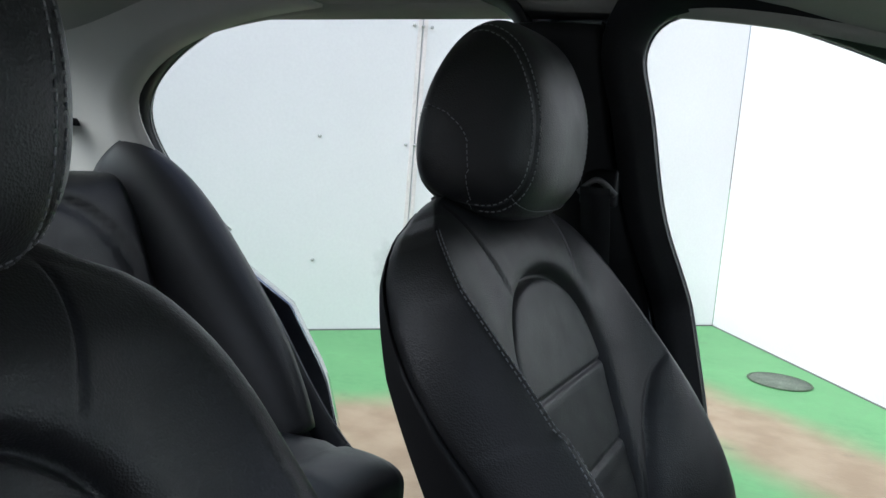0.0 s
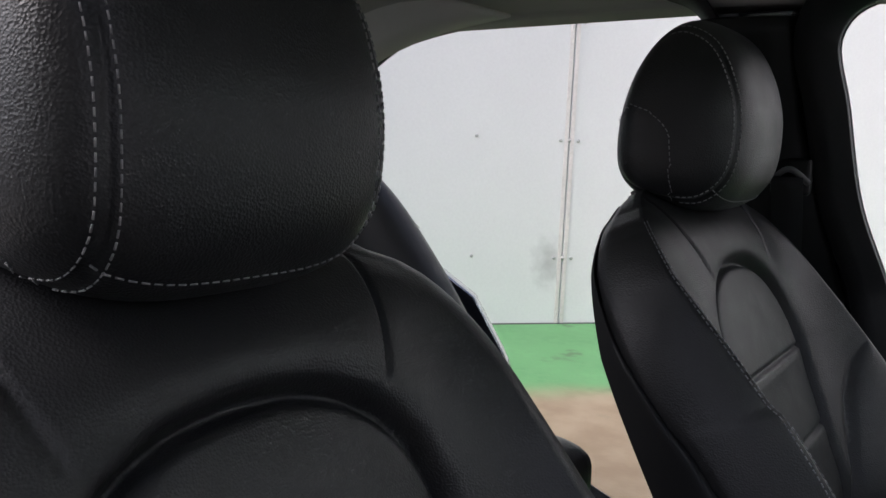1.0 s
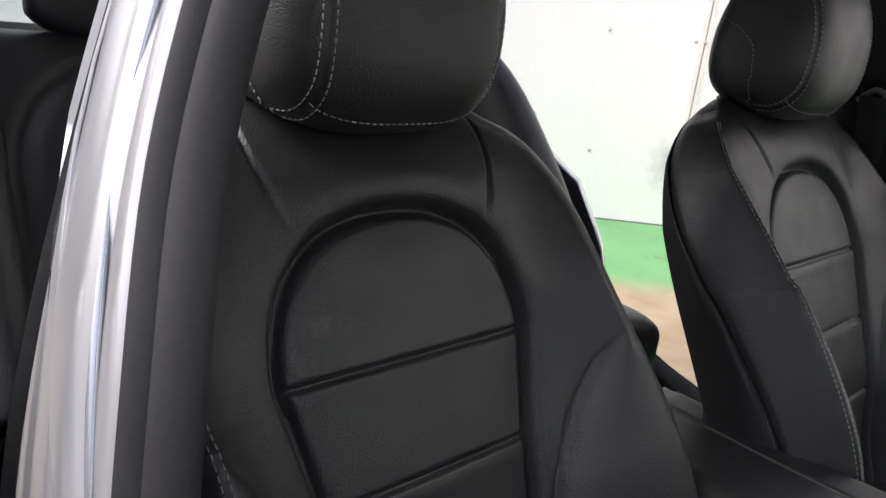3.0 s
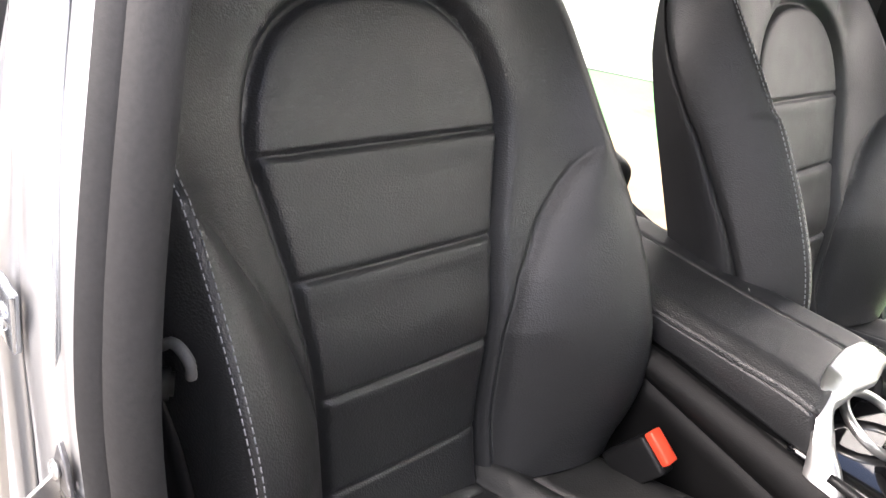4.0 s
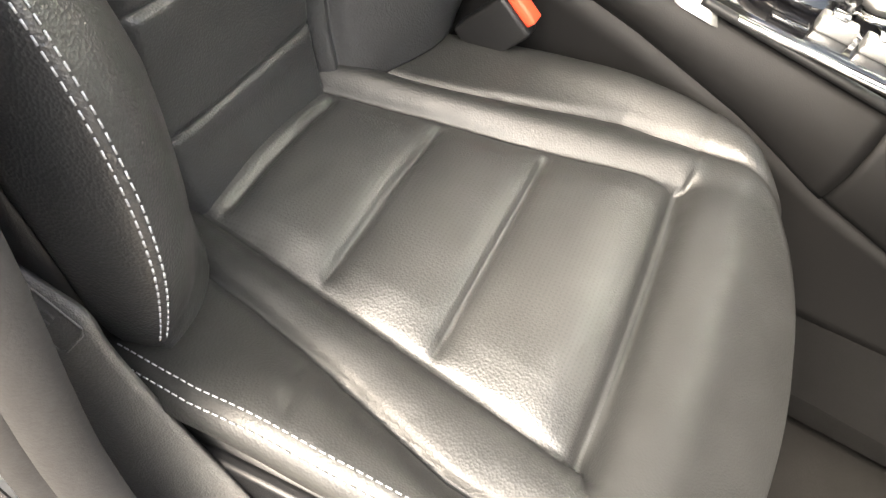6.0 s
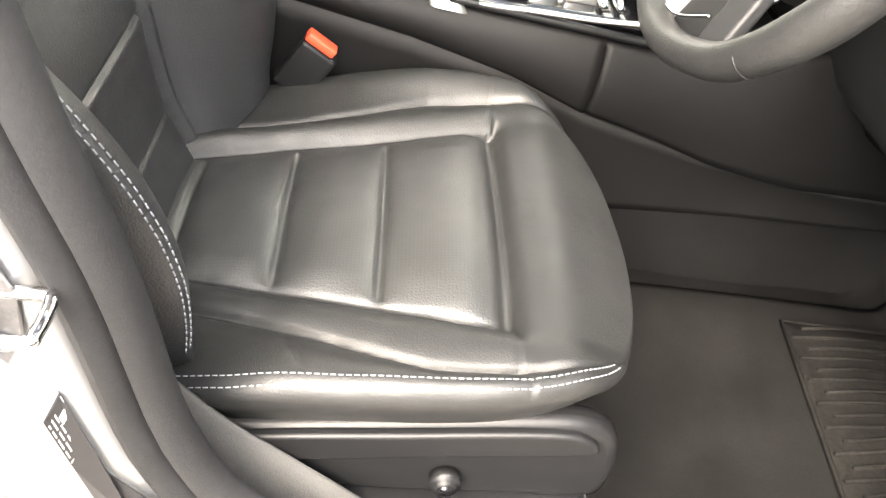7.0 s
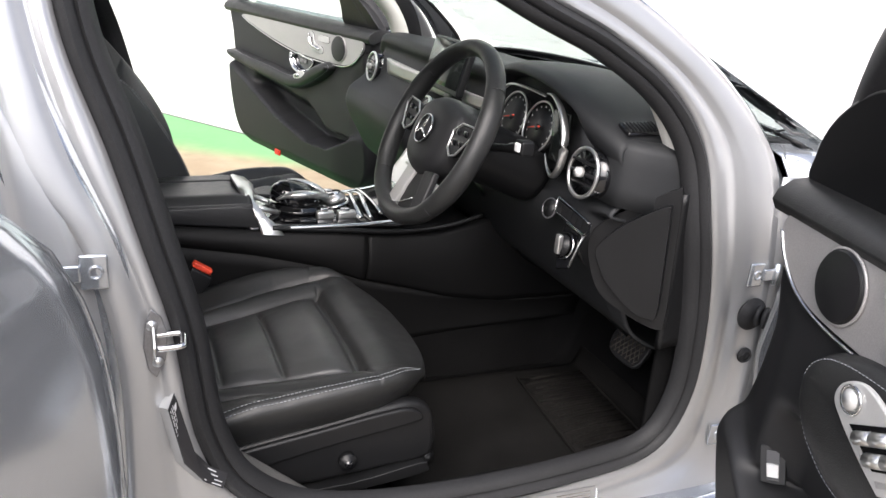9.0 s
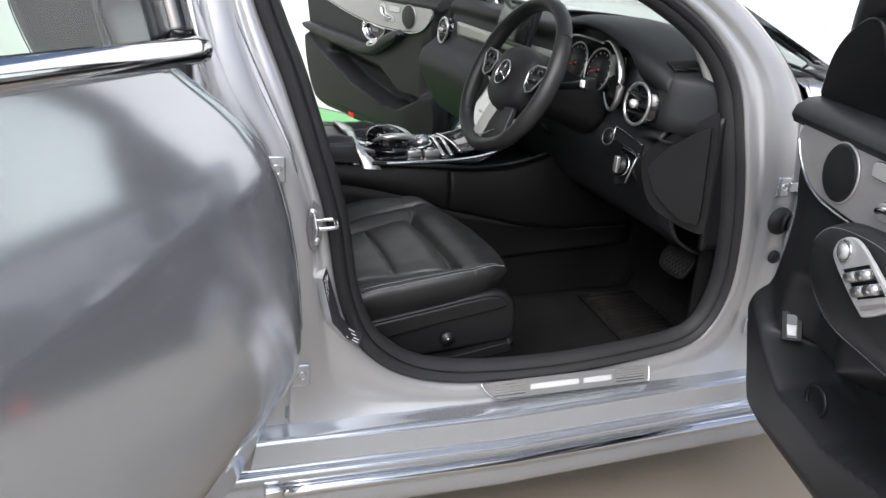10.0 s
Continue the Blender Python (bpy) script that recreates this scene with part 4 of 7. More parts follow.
def back_shell_mesh(yc):
    """The smooth rear panel that wraps round onto both sides."""
    loops = []
    for v in (-0.30 + 0.672 * k / 90 for k in range(91)):
        ks = shell_start(v)
        lp = []
        for k in range(10):
            u, w = back_side(v, ks + 0.012 + (1 - ks - 0.012) * k / 9, 1)
            lp.append(back_point(u - (0.003 if k == 0 else 0), v, yc, w))
        last = back_side(v, 1.0, 1)[0]
        for k in range(1, 12):
            b = 1 - 2 * k / 12
            lp.append(back_point(last * b, v, yc, back_depth(v) - 0.018 * (1 - b ** 4)))
        for k in range(9, -1, -1):
            u, w = back_side(v, ks + 0.012 + (1 - ks - 0.012) * k / 9, -1)
            lp.append(back_point(u + (0.003 if k == 0 else 0), v, yc, w))
        loops.append(lp)
    return loft(loops, closed=False, caps=False)


def cushion_base(x):
    return 0.5245 + 0.127 * (x - 0.2515)


def cushion_top(x, y):
    a = abs(y)
    border = 0.100 + 0.19 * (x - 0.2515)
    f = a - border
    h = 0.0
    live = step(0.610, 0.580, x)
    if f < 0 or x > 0.590:
        edge = step(0, 0.030, -f) if x < 0.590 else 1
        for xs in (0.2515, 0.357, 0.4605):
            h += edge * (-0.0060 * bell(x - xs, 0.0040) - 0.0030 * bell(x - xs, 0.012))
        h -= (0.018 * bell(x - 0.588, 0.0095) + 0.006 * bell(x - 0.576, 0.020)) * step(0.196, 0.140, a)
        h += 0.004 * bell(x - 0.54, 0.04) + 0.008 * bell(x - 0.635, 0.035)
    if f < 0 and x < 0.590:
        # each panel is a puffed pad
        across = max(0.0, 1 - (a / border) ** 2) ** 1.4
        along = table(x, [0.2515, 0.30, 0.357, 0.40, 0.4605, 0.52, 0.588], [0.0, 1.0, 0.0, 1.0, 0.0, 1.0, 0.0])
        h += 0.010 * across + 0.0045 * math.sin(0.5 * math.pi * along) * min(1.0, across * 3)
    h -= (0.0035 * bell(f, 0.0050) + 0.0020 * bell(f, 0.014)) * live
    h += 0.0008 * math.sin(41 * x + 23 * y) * math.sin(37 * y - 19 * x + 1.0) * (1 + math.sin(83 * x - 61 * y) * 0.5)
    if y < 0:
        # a worn crease on the outer bolster
        h -= 0.0030 * bell(x - 0.385 - 0.35 * (a - 0.20), 0.0040) * step(0.180, 0.205, a) * step(0.250, 0.232, a)
    if f > 0:
        # a soft roll beside the insert, then the bolster panel out to its stitched edge
        half = cushion_half(x)
        wide = min(0.046 + 0.030 * step(0.30, 0.62, x), max(0.01, (half - border) * 0.55))
        roll = min(1.0, f / wide)
        h += (0.011 if y > 0 else 0.006) * math.sin(math.pi * roll) ** 1.2 * live + 0.004 * step(0.0, 0.03, f)
        h -= 0.0055 * bell(f - wide, 0.0050) * step(0.67, 0.61, x)
        s_ = max(0.0, min(1.0, (f - wide) / max(0.01, half - border - wide)))
        tall = 0.008 + (0.036 * step(0.25, 0.50, x) if y > 0 else 0.030 * step(0.20, 0.40, x)) * step(0.73, 0.54, x)
        h += tall * (0.75 * s_ ** 1.4 + 0.25 * math.sin(0.5 * math.pi * s_) if y > 0 else math.sin(math.pi * 0.62 * s_) ** 1.15)
    return h - 0.032 * max(0.0, (x - 0.62) / 0.11) ** 2


def cushion_half(x):
    if x < 0.50:
        return table(x, [0.19, 0.34, 0.50], [0.247, 0.267, 0.272])
    return 0.27 * max(0.0, 1 - ((x - 0.50) / 0.2290) ** 3.4) ** 0.38 + 0.002


def cushion_point(x, y, yc, drop=None):
    h = cushion_half(x)
    if drop is None:
        r = 0.020 if y < 0 else 0.038
        over = max(0.0, (abs(y) - (h - r)) / r)
        drop = cushion_top(x, y) - 0.85 * r * (1 - math.sqrt(max(0.0, 1 - min(1.0, over) ** 2)))
    return Vector((x, yc + y, cushion_base(x) + drop))


def cushion_mesh(yc):
    loops = []
    for k in range(190):
        t = k / 189
        x = 0.19 + 0.5385 * (t if t < 0.85 else 0.85 + 0.15 * math.sin((t - 0.85) / 0.15 * math.pi / 2))
        h = cushion_half(x)
        lp = []
        for j in range(181):
            lp.append(cushion_point(x, spread(-1 + 2 * j / 180, 0.100 + 0.19 * (x - 0.2515), 0.05, h), yc))
        for j in range(1, 14):
            b = 1 - 2 * j / 14
            lp.append(cushion_point(x, (max(0.0, h - 0.030) / h if abs(b) > 0.8 else 0.82) * h * b / (0.857 if abs(b) > 0.8 else 1), yc, -0.072 if abs(b) < 0.8 else -0.046))
        loops.append(lp)
    return loft(loops)


HEAD_C = (0.452, 0.060)
HEAD_SIDE = curve([(0.060, -0.020, 0), (0.055, 0.045, 0), (0.034, 0.097, 0), (-0.006, 0.125, 0), (-0.044, 0.112, 0), (-0.083, 0.064, 0), (-0.110, 0.002, 0),
                   (-0.119, -0.060, 0), (-0.100, -0.097, 0), (-0.050, -0.121, 0), (0.000, -0.126, 0), (0.042, -0.092, 0)], 96, True)
HEAD_MID = Vector((-0.022, -0.006, 0))
SEAM = radians(42)


def head_point(yc, turn, ang, out=0.0):
    """The headrest's skin: an egg from the side (turn runs round it), rounded over from one side (ang -90 degrees) to the other."""
    f = (turn % 1.0) * 96
    p = HEAD_SIDE[int(f) % 96].lerp(HEAD_SIDE[(int(f) + 1) % 96], f - int(f))
    sa, ca = math.sin(ang), max(0.0, math.cos(ang))
    r = ca ** 0.54 * (1 - 0.014 * bell(abs(ang) - SEAM, 0.045)) + out / 0.10 * ca
    t = (HEAD_MID.y + (p.y - HEAD_MID.y) * r) / 0.126
    half = 0.152 * (1 - (0.13 if t > 0 else 0.10) * abs(t) ** 3.5) * (1 - 0.16 * step(-0.09, 0.06, HEAD_MID.x + (p.x - HEAD_MID.x) * r))
    u = half * math.copysign(abs(sa) ** 0.58, sa) * (1 - 0.010 * bell(abs(ang) - SEAM, 0.045)) + math.copysign(out * abs(sa), sa)
    q = HEAD_MID + (p - HEAD_MID) * r
    tilt = radians(16)
    vv, ww = q.y * math.cos(tilt) - q.x * math.sin(tilt), q.y * math.sin(tilt) + q.x * math.cos(tilt)
    return Vector((0.1416, yc, 0.799)) + Vector((0, u, 0)) + BACK_UP * (HEAD_C[0] + vv) + BACK_N * (HEAD_C[1] + ww)


def head_spot(yc, w, v, sgn, out):
    """The place on a side panel over the point (w, v) of the egg."""
    d = Vector((w, v, 0)) - HEAD_MID
    k = min(range(96), key=lambda i: 1 - (HEAD_SIDE[i] - HEAD_MID).normalized().dot(d.normalized()))
    r = min(0.98, d.length / (HEAD_SIDE[k] - HEAD_MID).length)
    return head_point(yc, k / 96, sgn * math.acos(r ** (1 / 0.54)), out)


def headrest_mesh(yc):
    half = [0, 3, 7, 12, 18, 24, 29, 33, 36, 38.5, 40, 41, 41.6, 42, 42.4, 43, 44, 45.5, 48, 52, 56, 61, 66, 71, 76, 80, 84, 87, 89]
    angs = [-a for a in reversed(half[1:])] + half
    return loft([[head_point(yc, j / 96, radians(a)) for j in range(96)] for a in angs])


def front_seat(yc, out, label):
    """A leather front seat. out: the sign of y towards its door."""
    seat = thing("front_seat", (0.40, yc, 0.26), label, "car seat", "front seats")
    WAIST["in"] = 0.028 if out < 0 else 0.0
    back = part("backrest", backrest_mesh(yc), LEATHER, seat, "ribbed black leather backrest with raised bolsters")
    cush = part("seat_cushion", cushion_mesh(yc), LEATHER_SOFT, seat, "black leather seat cushion, creased and slightly shiny")
    for ob, inside in ((cush, lambda c: c.x < 0.588 and abs(c.y - yc) < 0.098 + 0.19 * (c.x - 0.2515) and c.z > 0.48),):
        ob.data.materials.append(PERFORATED)
        o = ORIGIN[seat.name]
        for f in ob.data.polygons:
            if inside(f.center + o):
                f.material_index = 1
    head = part("headrest", headrest_mesh(yc), LEATHER, seat, "black leather headrest with pale stitching")
    # stitched seams
    lift = 0.0012
    part("back_shell", back_shell_mesh(yc), VINYL, seat, "smooth black rear shell of the backrest", thick=0.003)
    vs = [0.335 - 0.60 * k / 80 for k in range(81)]
    part("stitching", stitches([back_point(-(back_edge(v, -1) - 0.0015), v, yc) + BACK_N * lift for v in vs]), THREAD, back, "pale grey double stitching")
    side = []
    for v in vs:
        u, w = back_side(v, 0.013, -1)
        side.append(back_point(u - lift, v, yc, w))
    part("stitching", stitches(side), THREAD, back, "pale grey double stitching")
    for back_off in (0.0165, 0.0075):
        path = [cushion_point(x, out * (cushion_half(x) - back_off), yc) + Vector((0, out * lift * 0.6, lift)) for x in (0.275 + 0.400 * k / 60 for k in range(61))]
        part("stitching", stitches(path, 0.0065, 0.0042, 0.0006), THREAD, cush, "pale grey double stitching")
    for sgn in (-1, 1):
        for da in (-4.5, 4.5):
            part("stitching", stitches([head_point(yc, -0.22 + 0.50 * k / 60, sgn * (SEAM + radians(da)), 0.0008) for k in range(61)]), HEAD_THREAD, head, "grey stitching down the headrest")
        arc = curve([(-0.104, 0.002, 0), (-0.066, 0.016, 0), (-0.038, -0.002, 0), (-0.024, -0.030, 0), (-0.030, -0.074, 0), (-0.040, -0.108, 0)], 45)
        part("stitching", stitches([head_spot(yc, q.x, q.y, sgn, 0.0010) for q in arc]), HEAD_THREAD, head, "grey curved stitching on the headrest side")
    part("stitching", stitches([head_point(yc, -0.135, radians(-41 + 82 * k / 40), 0.0008) for k in range(41)]), HEAD_THREAD, head, "grey stitching along the headrest foot")
    for u in (-0.088, 0.088):
        top = Vector((-0.066, yc + u, 1.121))
        part("headrest_post", tube([top - BACK_UP * 0.06, top + BACK_UP * 0.05], 0.0065, 12), CHROME, seat, "chrome headrest post")
        part("post_collar", disc(top + BACK_UP * 0.001, BACK_UP, 0.021, 0.020, 28, 0.005), GREY_PLASTIC, seat, "grey post collar")
    # plinth: side shield with its levers, runners below
    y0 = yc + out * 0.246

    def shield(a, b, d):
        return Vector((a, y0 - out * 0.024 + out * d, b))
    outline = [(p.x, p.y) for p in curve([(0.285, 0.490, 0), (0.368, 0.502, 0), (0.498, 0.523, 0), (0.60, 0.540, 0), (0.655, 0.543, 0), (0.686, 0.526, 0), (0.700, 0.490, 0), (0.702, 0.450, 0), (0.686, 0.424, 0),
                                          (0.60, 0.418, 0), (0.48, 0.410, 0), (0.38, 0.416, 0), (0.290, 0.432, 0)], 60, True)]
    sh = part("side_shield", prism(outline, shield, 0.030), PLASTIC, seat, "black plastic seat side shield", bevel=0.012, segments=4)
    ledge = [(p.x, p.y) for p in curve([(0.345, 0.494, 0), (0.50, 0.519, 0), (0.60, 0.534, 0), (0.650, 0.535, 0), (0.672, 0.516, 0), (0.648, 0.506, 0), (0.52, 0.487, 0), (0.40, 0.467, 0), (0.350, 0.472, 0)], 48, True)]
    part("shield_ledge", prism(ledge, lambda a, b, d: shield(a, b, 0.026 + d), 0.012), PLASTIC, sh, bevel=0.008, segments=4)
    part("adjuster_knob", disc((0.540, y0 + out * 0.014, 0.452), (0, out, 0), 0.015, 0.020, 28, 0.004), PLASTIC, sh)
    part("knob_cap", disc((0.540, y0 + out * 0.0245, 0.452), (0, out, 0), 0.007, 0.003, 20, 0.001), GLOSS, sh)
    lever = [(p.x, p.y) for p in curve([(0.44, 0.404, 0), (0.56, 0.408, 0), (0.672, 0.424, 0), (0.688, 0.416, 0), (0.680, 0.402, 0), (0.56, 0.390, 0), (0.45, 0.388, 0)], 36, True)]
    part("height_lever", prism(lever, lambda a, b, d: shield(a, b, 0.010 + d), 0.030), PLASTIC, seat, "black plastic height lever", bevel=0.006, segments=3)
    part("front_knob", disc((0.705, y0 - out * 0.03, 0.40), (0.5, out, 0), 0.014, 0.02, 24, 0.004), PLASTIC, seat)
    part("seat_base", box((0.24, yc - 0.22, 0.37), (0.66, yc + 0.22, 0.455), 0.015), PLASTIC, seat)
    for dy in (-0.19, 0.19):
        part("seat_runner", box((0.14, yc + dy - 0.022, 0.258), (0.74, yc + dy + 0.022, 0.30), 0.006), GREY_PLASTIC, seat)
        part("runner_foot", box((0.28, yc + dy - 0.015, 0.29), (0.60, yc + dy + 0.015, 0.39), 0.006), PLASTIC, seat)
    # belt buckle on the inner side
    yi = yc - out * 0.247
    t = Matrix.Rotation(radians(32), 3, "Y")
    bk = part("belt_buckle", box((0.322, yi - 0.0125, 0.535), (0.372, yi + 0.0125, 0.608), 0.006, 3, t), PLASTIC, seat, "black seat belt buckle with red button")
    part("release_button", box((0.345, yi - 0.0100, 0.604), (0.387, yi + 0.0100, 0.616), 0.003, 2, t), RED, bk, "red release button")
    part("buckle_stalk", tube([(0.28, yi, 0.45), (0.31, yi, 0.52), (0.33, yi, 0.56)], 0.011, 8, flat=0.6), PLASTIC, bk)
    part("belt_anchor", box((0.228, yi + out * 0.020 - 0.014, 0.528), (0.280, yi + out * 0.020 + 0.014, 0.574), 0.006, 2, t), ANCHOR_GREY, seat, "grey belt anchor cover")
    return seat


front_seat(-0.418, -1, "black leather driver seat with grey stitching beside the console")
PASSENGER = front_seat(0.345, 1, "black leather passenger seat with grey stitching by the open door")
PASSENGER.location += Vector((0.074, 0.004, 0.022))


# ---- rear seat, pillar trims, belts ----
def rear_bench():
    seat = thing("rear_bench_seat", (-0.5, 0.0, 0.24), "black leather rear bench seat behind the front seats", "car seat")

    def cushion(u, v):
        a = 2 * math.pi * v
        y = -0.62 + 1.24 * u
        e = (1 - (2 * u - 1) ** 12)
        c, s = math.cos(a), math.sin(a)
        x = -0.49 + 0.28 * math.copysign(abs(c) ** 0.45, c)
        z = 0.530 + (0.095 if s > 0 else 0.12) * math.copysign(abs(s) ** 0.5, s) * (0.75 + 0.25 * e)
        z += (0.02 * step(-0.65, -0.2, x) - 0.010 * bell(x + 0.36, 0.010) - 0.008 * bell(abs(y) - 0.40, 0.010)) * (1 if s > 0 else 0)
        return Vector((x, y, z))
    part("seat_cushion", grid(cushion, 64, 72, False, True, True), LEATHER, seat, "black leather rear cushion with sewn seams")

    def back(u, v):
        a = 2 * math.pi * v
        y = -0.56 + 1.12 * u
        c, s = math.cos(a), math.sin(a)
        z = 0.80 + 0.30 * math.copysign(abs(s) ** 0.5, s)
        f = 0.085 * math.copysign(abs(c) ** 0.45, c)
        x = -0.80 - 0.40 * (z - 0.62) + f
        if c > 0:
            x -= 0.020 * bell(((abs(y) - 0.33) / 0.20) ** 2 + ((z - 0.86) / 0.20) ** 2 - 1, 0.12) + 0.010 * bell(abs(y) - 0.10, 0.012)
        return Vector((x, y, z))
    part("backrest", grid(back, 72, 72, False, True, True), LEATHER, seat, "black leather rear backrest with curved seams")
    for s in (-1, 1):
        # padded side wing between the backrest and the door opening
        path = curve([(-1.00, s * 0.60, 1.13), (-0.88, s * 0.625, 1.03), (-0.74, s * 0.64, 0.86), (-0.60, s * 0.645, 0.70), (-0.50, s * 0.64, 0.58)], 30)
        part("side_wing", tube(path, [0.045 + 0.030 * math.sin(math.pi * k / 29) for k in range(30)], 20, flat=1.5), LEATHER, seat, "padded black leather side wing")
        h = Vector((-1.00, s * 0.34, 1.16))
        part("rear_headrest", grid(lambda u, v: h + Vector((0.055 * math.copysign(abs(math.cos(2 * math.pi * v)) ** 0.7, math.cos(2 * math.pi * v)) * math.sin(math.pi * (0.04 + 0.92 * u)) ** 0.4,
                                                            -0.12 + 0.24 * u, 0.075 * math.copysign(abs(math.sin(2 * math.pi * v)) ** 0.6, math.sin(2 * math.pi * v)) * math.sin(math.pi * (0.04 + 0.92 * u)) ** 0.4)), 24, 32, False, True, True), LEATHER, seat, "black leather rear headrest")
        part("headrest_post", tube([h + Vector((0.01, 0, -0.14)), h], 0.008, 10), CHROME, seat)
    return seat


def reach(v, s):
    """How far a rear pillar cover has run from the opening's rim to the rear window."""
    return v if s < 0 else -0.17 + 1.17 * v


def pillar_trims():
    for s in (-1, 1):
        # upper B-pillar cover, belt guide and webbing
        pil = thing("pillar_trim", (0.12, s * 0.68, 0.30), "black fabric-covered centre pillar trim with seat belt guide" if s > 0 else "black plastic centre pillar trim beside the driver seat", "pillar trim", "pillar trims")

        def cover(u, v):
            z = 0.44 + 0.97 * u
            x0, x1 = table(z, [0.44, 0.76, 1.0, 1.25, 1.42], [0.31, 0.205, 0.15, 0.095, 0.10] if s < 0 else [0.33, 0.228, 0.174, 0.118, 0.11]), table(z, [0.44, 0.8, 1.1, 1.42], [0.02, 0.045, 0.062, 0.050] if s < 0 else [0.02, 0.04, 0.02, -0.05])
            slim = step(1.0, 1.12, z) if s < 0 else 0.0
            y = side_y(z, s) - 0.055 + 0.020 * slim - 0.012 * math.sin(math.pi * v) * (1 - slim)
            return Vector((x0 + (x1 - x0) * v, s * (y - 0.012 * (1 - slim) * (1 - (2 * v - 1) ** 2)), z))
        part("cover", grid(cover, 40, 12), VINYL, pil, thick=0.01)
        g = Vector((0.11, s * (side_y(1.17) - 0.085), 1.17)) if s > 0 else Vector((0.075, s * (side_y(1.19, s) - 0.060), 1.19))
        part("belt_guide", box(g - Vector((0.030, 0.012, 0.030)), g + Vector((0.030, 0.012, 0.030)), 0.008, 3), PLASTIC, pil, "black belt height guide")
        part("guide_loop", tube(curve([g + Vector((-0.03, -s * 0.014, -0.01)), g + Vector((0.0, -s * 0.022, 0.012)), g + Vector((0.03, -s * 0.014, -0.01))], 14), 0.005, 8), GREY_PLASTIC, pil)
        belt = curve([g + Vector((0, -s * 0.03, 0.0)), (0.10 if s > 0 else 0.075, s * (side_y(1.0, s) - 0.105), 0.98), (0.09, s * 0.645, 0.75), (0.10, s * 0.655, 0.50), (0.16, s * 0.66, 0.36)], 30)
        part("belt_webbing", loft([[p + Vector((-0.024, 0, 0)), p + Vector((0.024, 0, 0)), p + Vector((0.024, s * 0.0016, 0)), p + Vector((-0.024, s * 0.0016, 0))] for p in belt]), WEBBING, pil, "black seat belt webbing")
        # belt bar beside the seat base
        part("belt_bar", tube(curve([(0.09, s * 0.705, 0.770), (0.17, s * 0.692, 0.800), (0.205, s * 0.692, 0.828), (0.226, s * 0.690, 0.826), (0.227, s * 0.688, 0.812)], 20), 0.0042, 10), GREY_PLASTIC if s < 0 else PLASTIC, pil, "dark curved belt guide bar" if s < 0 else "")
        part("guide_boss", disc((0.205, s * 0.700, 0.795), (0.6, -s, 0), 0.012, 0.02, 18, 0.003), PLASTIC, pil)
        # flared lower trim with its raised airbag mark
        ridge = curve([(0.125, s * 0.690, 0.780), (0.150, s * 0.688, 0.700), (0.185, s * 0.690, 0.658), (0.250, s * 0.690, 0.638), (0.281, s * 0.690, 0.628), (0.296, s * 0.688, 0.595), (0.322, s * 0.685, 0.556), (0.358, s * 0.682, 0.513), (0.385, s * 0.682, 0.490), (0.431, s * 0.683, 0.451), (0.489, s * 0.686, 0.405), (0.56, s * 0.692, 0.372)], 60)
        foot = curve([(0.105, s * 0.730, 0.770), (0.125, s * 0.726, 0.690), (0.150, s * 0.724, 0.620), (0.185, s * 0.722, 0.560), (0.215, s * 0.722, 0.515), (0.245, s * 0.722, 0.480), (0.275, s * 0.722, 0.455), (0.315, s * 0.722, 0.425), (0.350, s * 0.722, 0.405), (0.400, s * 0.722, 0.388), (0.470, s * 0.722, 0.372), (0.56, s * 0.722, 0.362)], 60)

        def lower(u, v):
            a, b = ridge[round(u * 59)], foot[round(u * 59)]
            return a.lerp(b, v) + Vector((0.004, -s * 0.0, 0.010)) * math.sin(math.pi * min(1.0, v * 1.4)) * (1 if v < 0.72 else 0)
        trim = part("lower_trim", grid(lower, 60, 14), PILLAR_GRAIN, pil, "grained black lower pillar trim", thick=0.006)
        if s < 0:
            d = bpy.data.curves.new("airbag_mark", "FONT")
            d.body, d.size, d.extrude, d.align_x = "AIRBAG", 0.017, 0.0006, "CENTER"
            t = new("airbag_mark", d)
            me = bpy.data.meshes.new_from_object(t)
            bpy.data.objects.remove(t)
            p0 = lower(16 / 59, 3 / 13)
            tx = (lower(19 / 59, 3 / 13) - lower(13 / 59, 3 / 13)).normalized()
            ty = lower(16 / 59, 1 / 13) - lower(16 / 59, 5 / 13)
            ty = (ty - tx * ty.dot(tx)).normalized()
            tn = tx.cross(ty)
            vs = [p0 + tx * v.co.x + ty * (v.co.y - 0.006) + tn * (v.co.z + 0.0012) for v in me.vertices]
            part("airbag_mark", (vs, [tuple(p.vertices) for p in me.polygons]), PILLAR_GRAIN, trim, "raised word on the trim", smooth=False)
            part("mark_outline", tube([p0 + tx * a + ty * b + tn * 0.001 for a, b in ((-0.046, -0.009), (-0.043, -0.012), (0.043, -0.012), (0.046, -0.009), (0.046, 0.009), (0.043, 0.012), (-0.043, 0.012), (-0.046, 0.009))], 0.0009, 6, closed=True), PILLAR_GRAIN, trim)
    # C-pillar covers, parcel shelf, A-pillar covers, grab handle
    shell = thing("cabin_trim", (0.0, 0.0, 0.30), "pale grey roof pillar covers inside the cabin", "car trim")
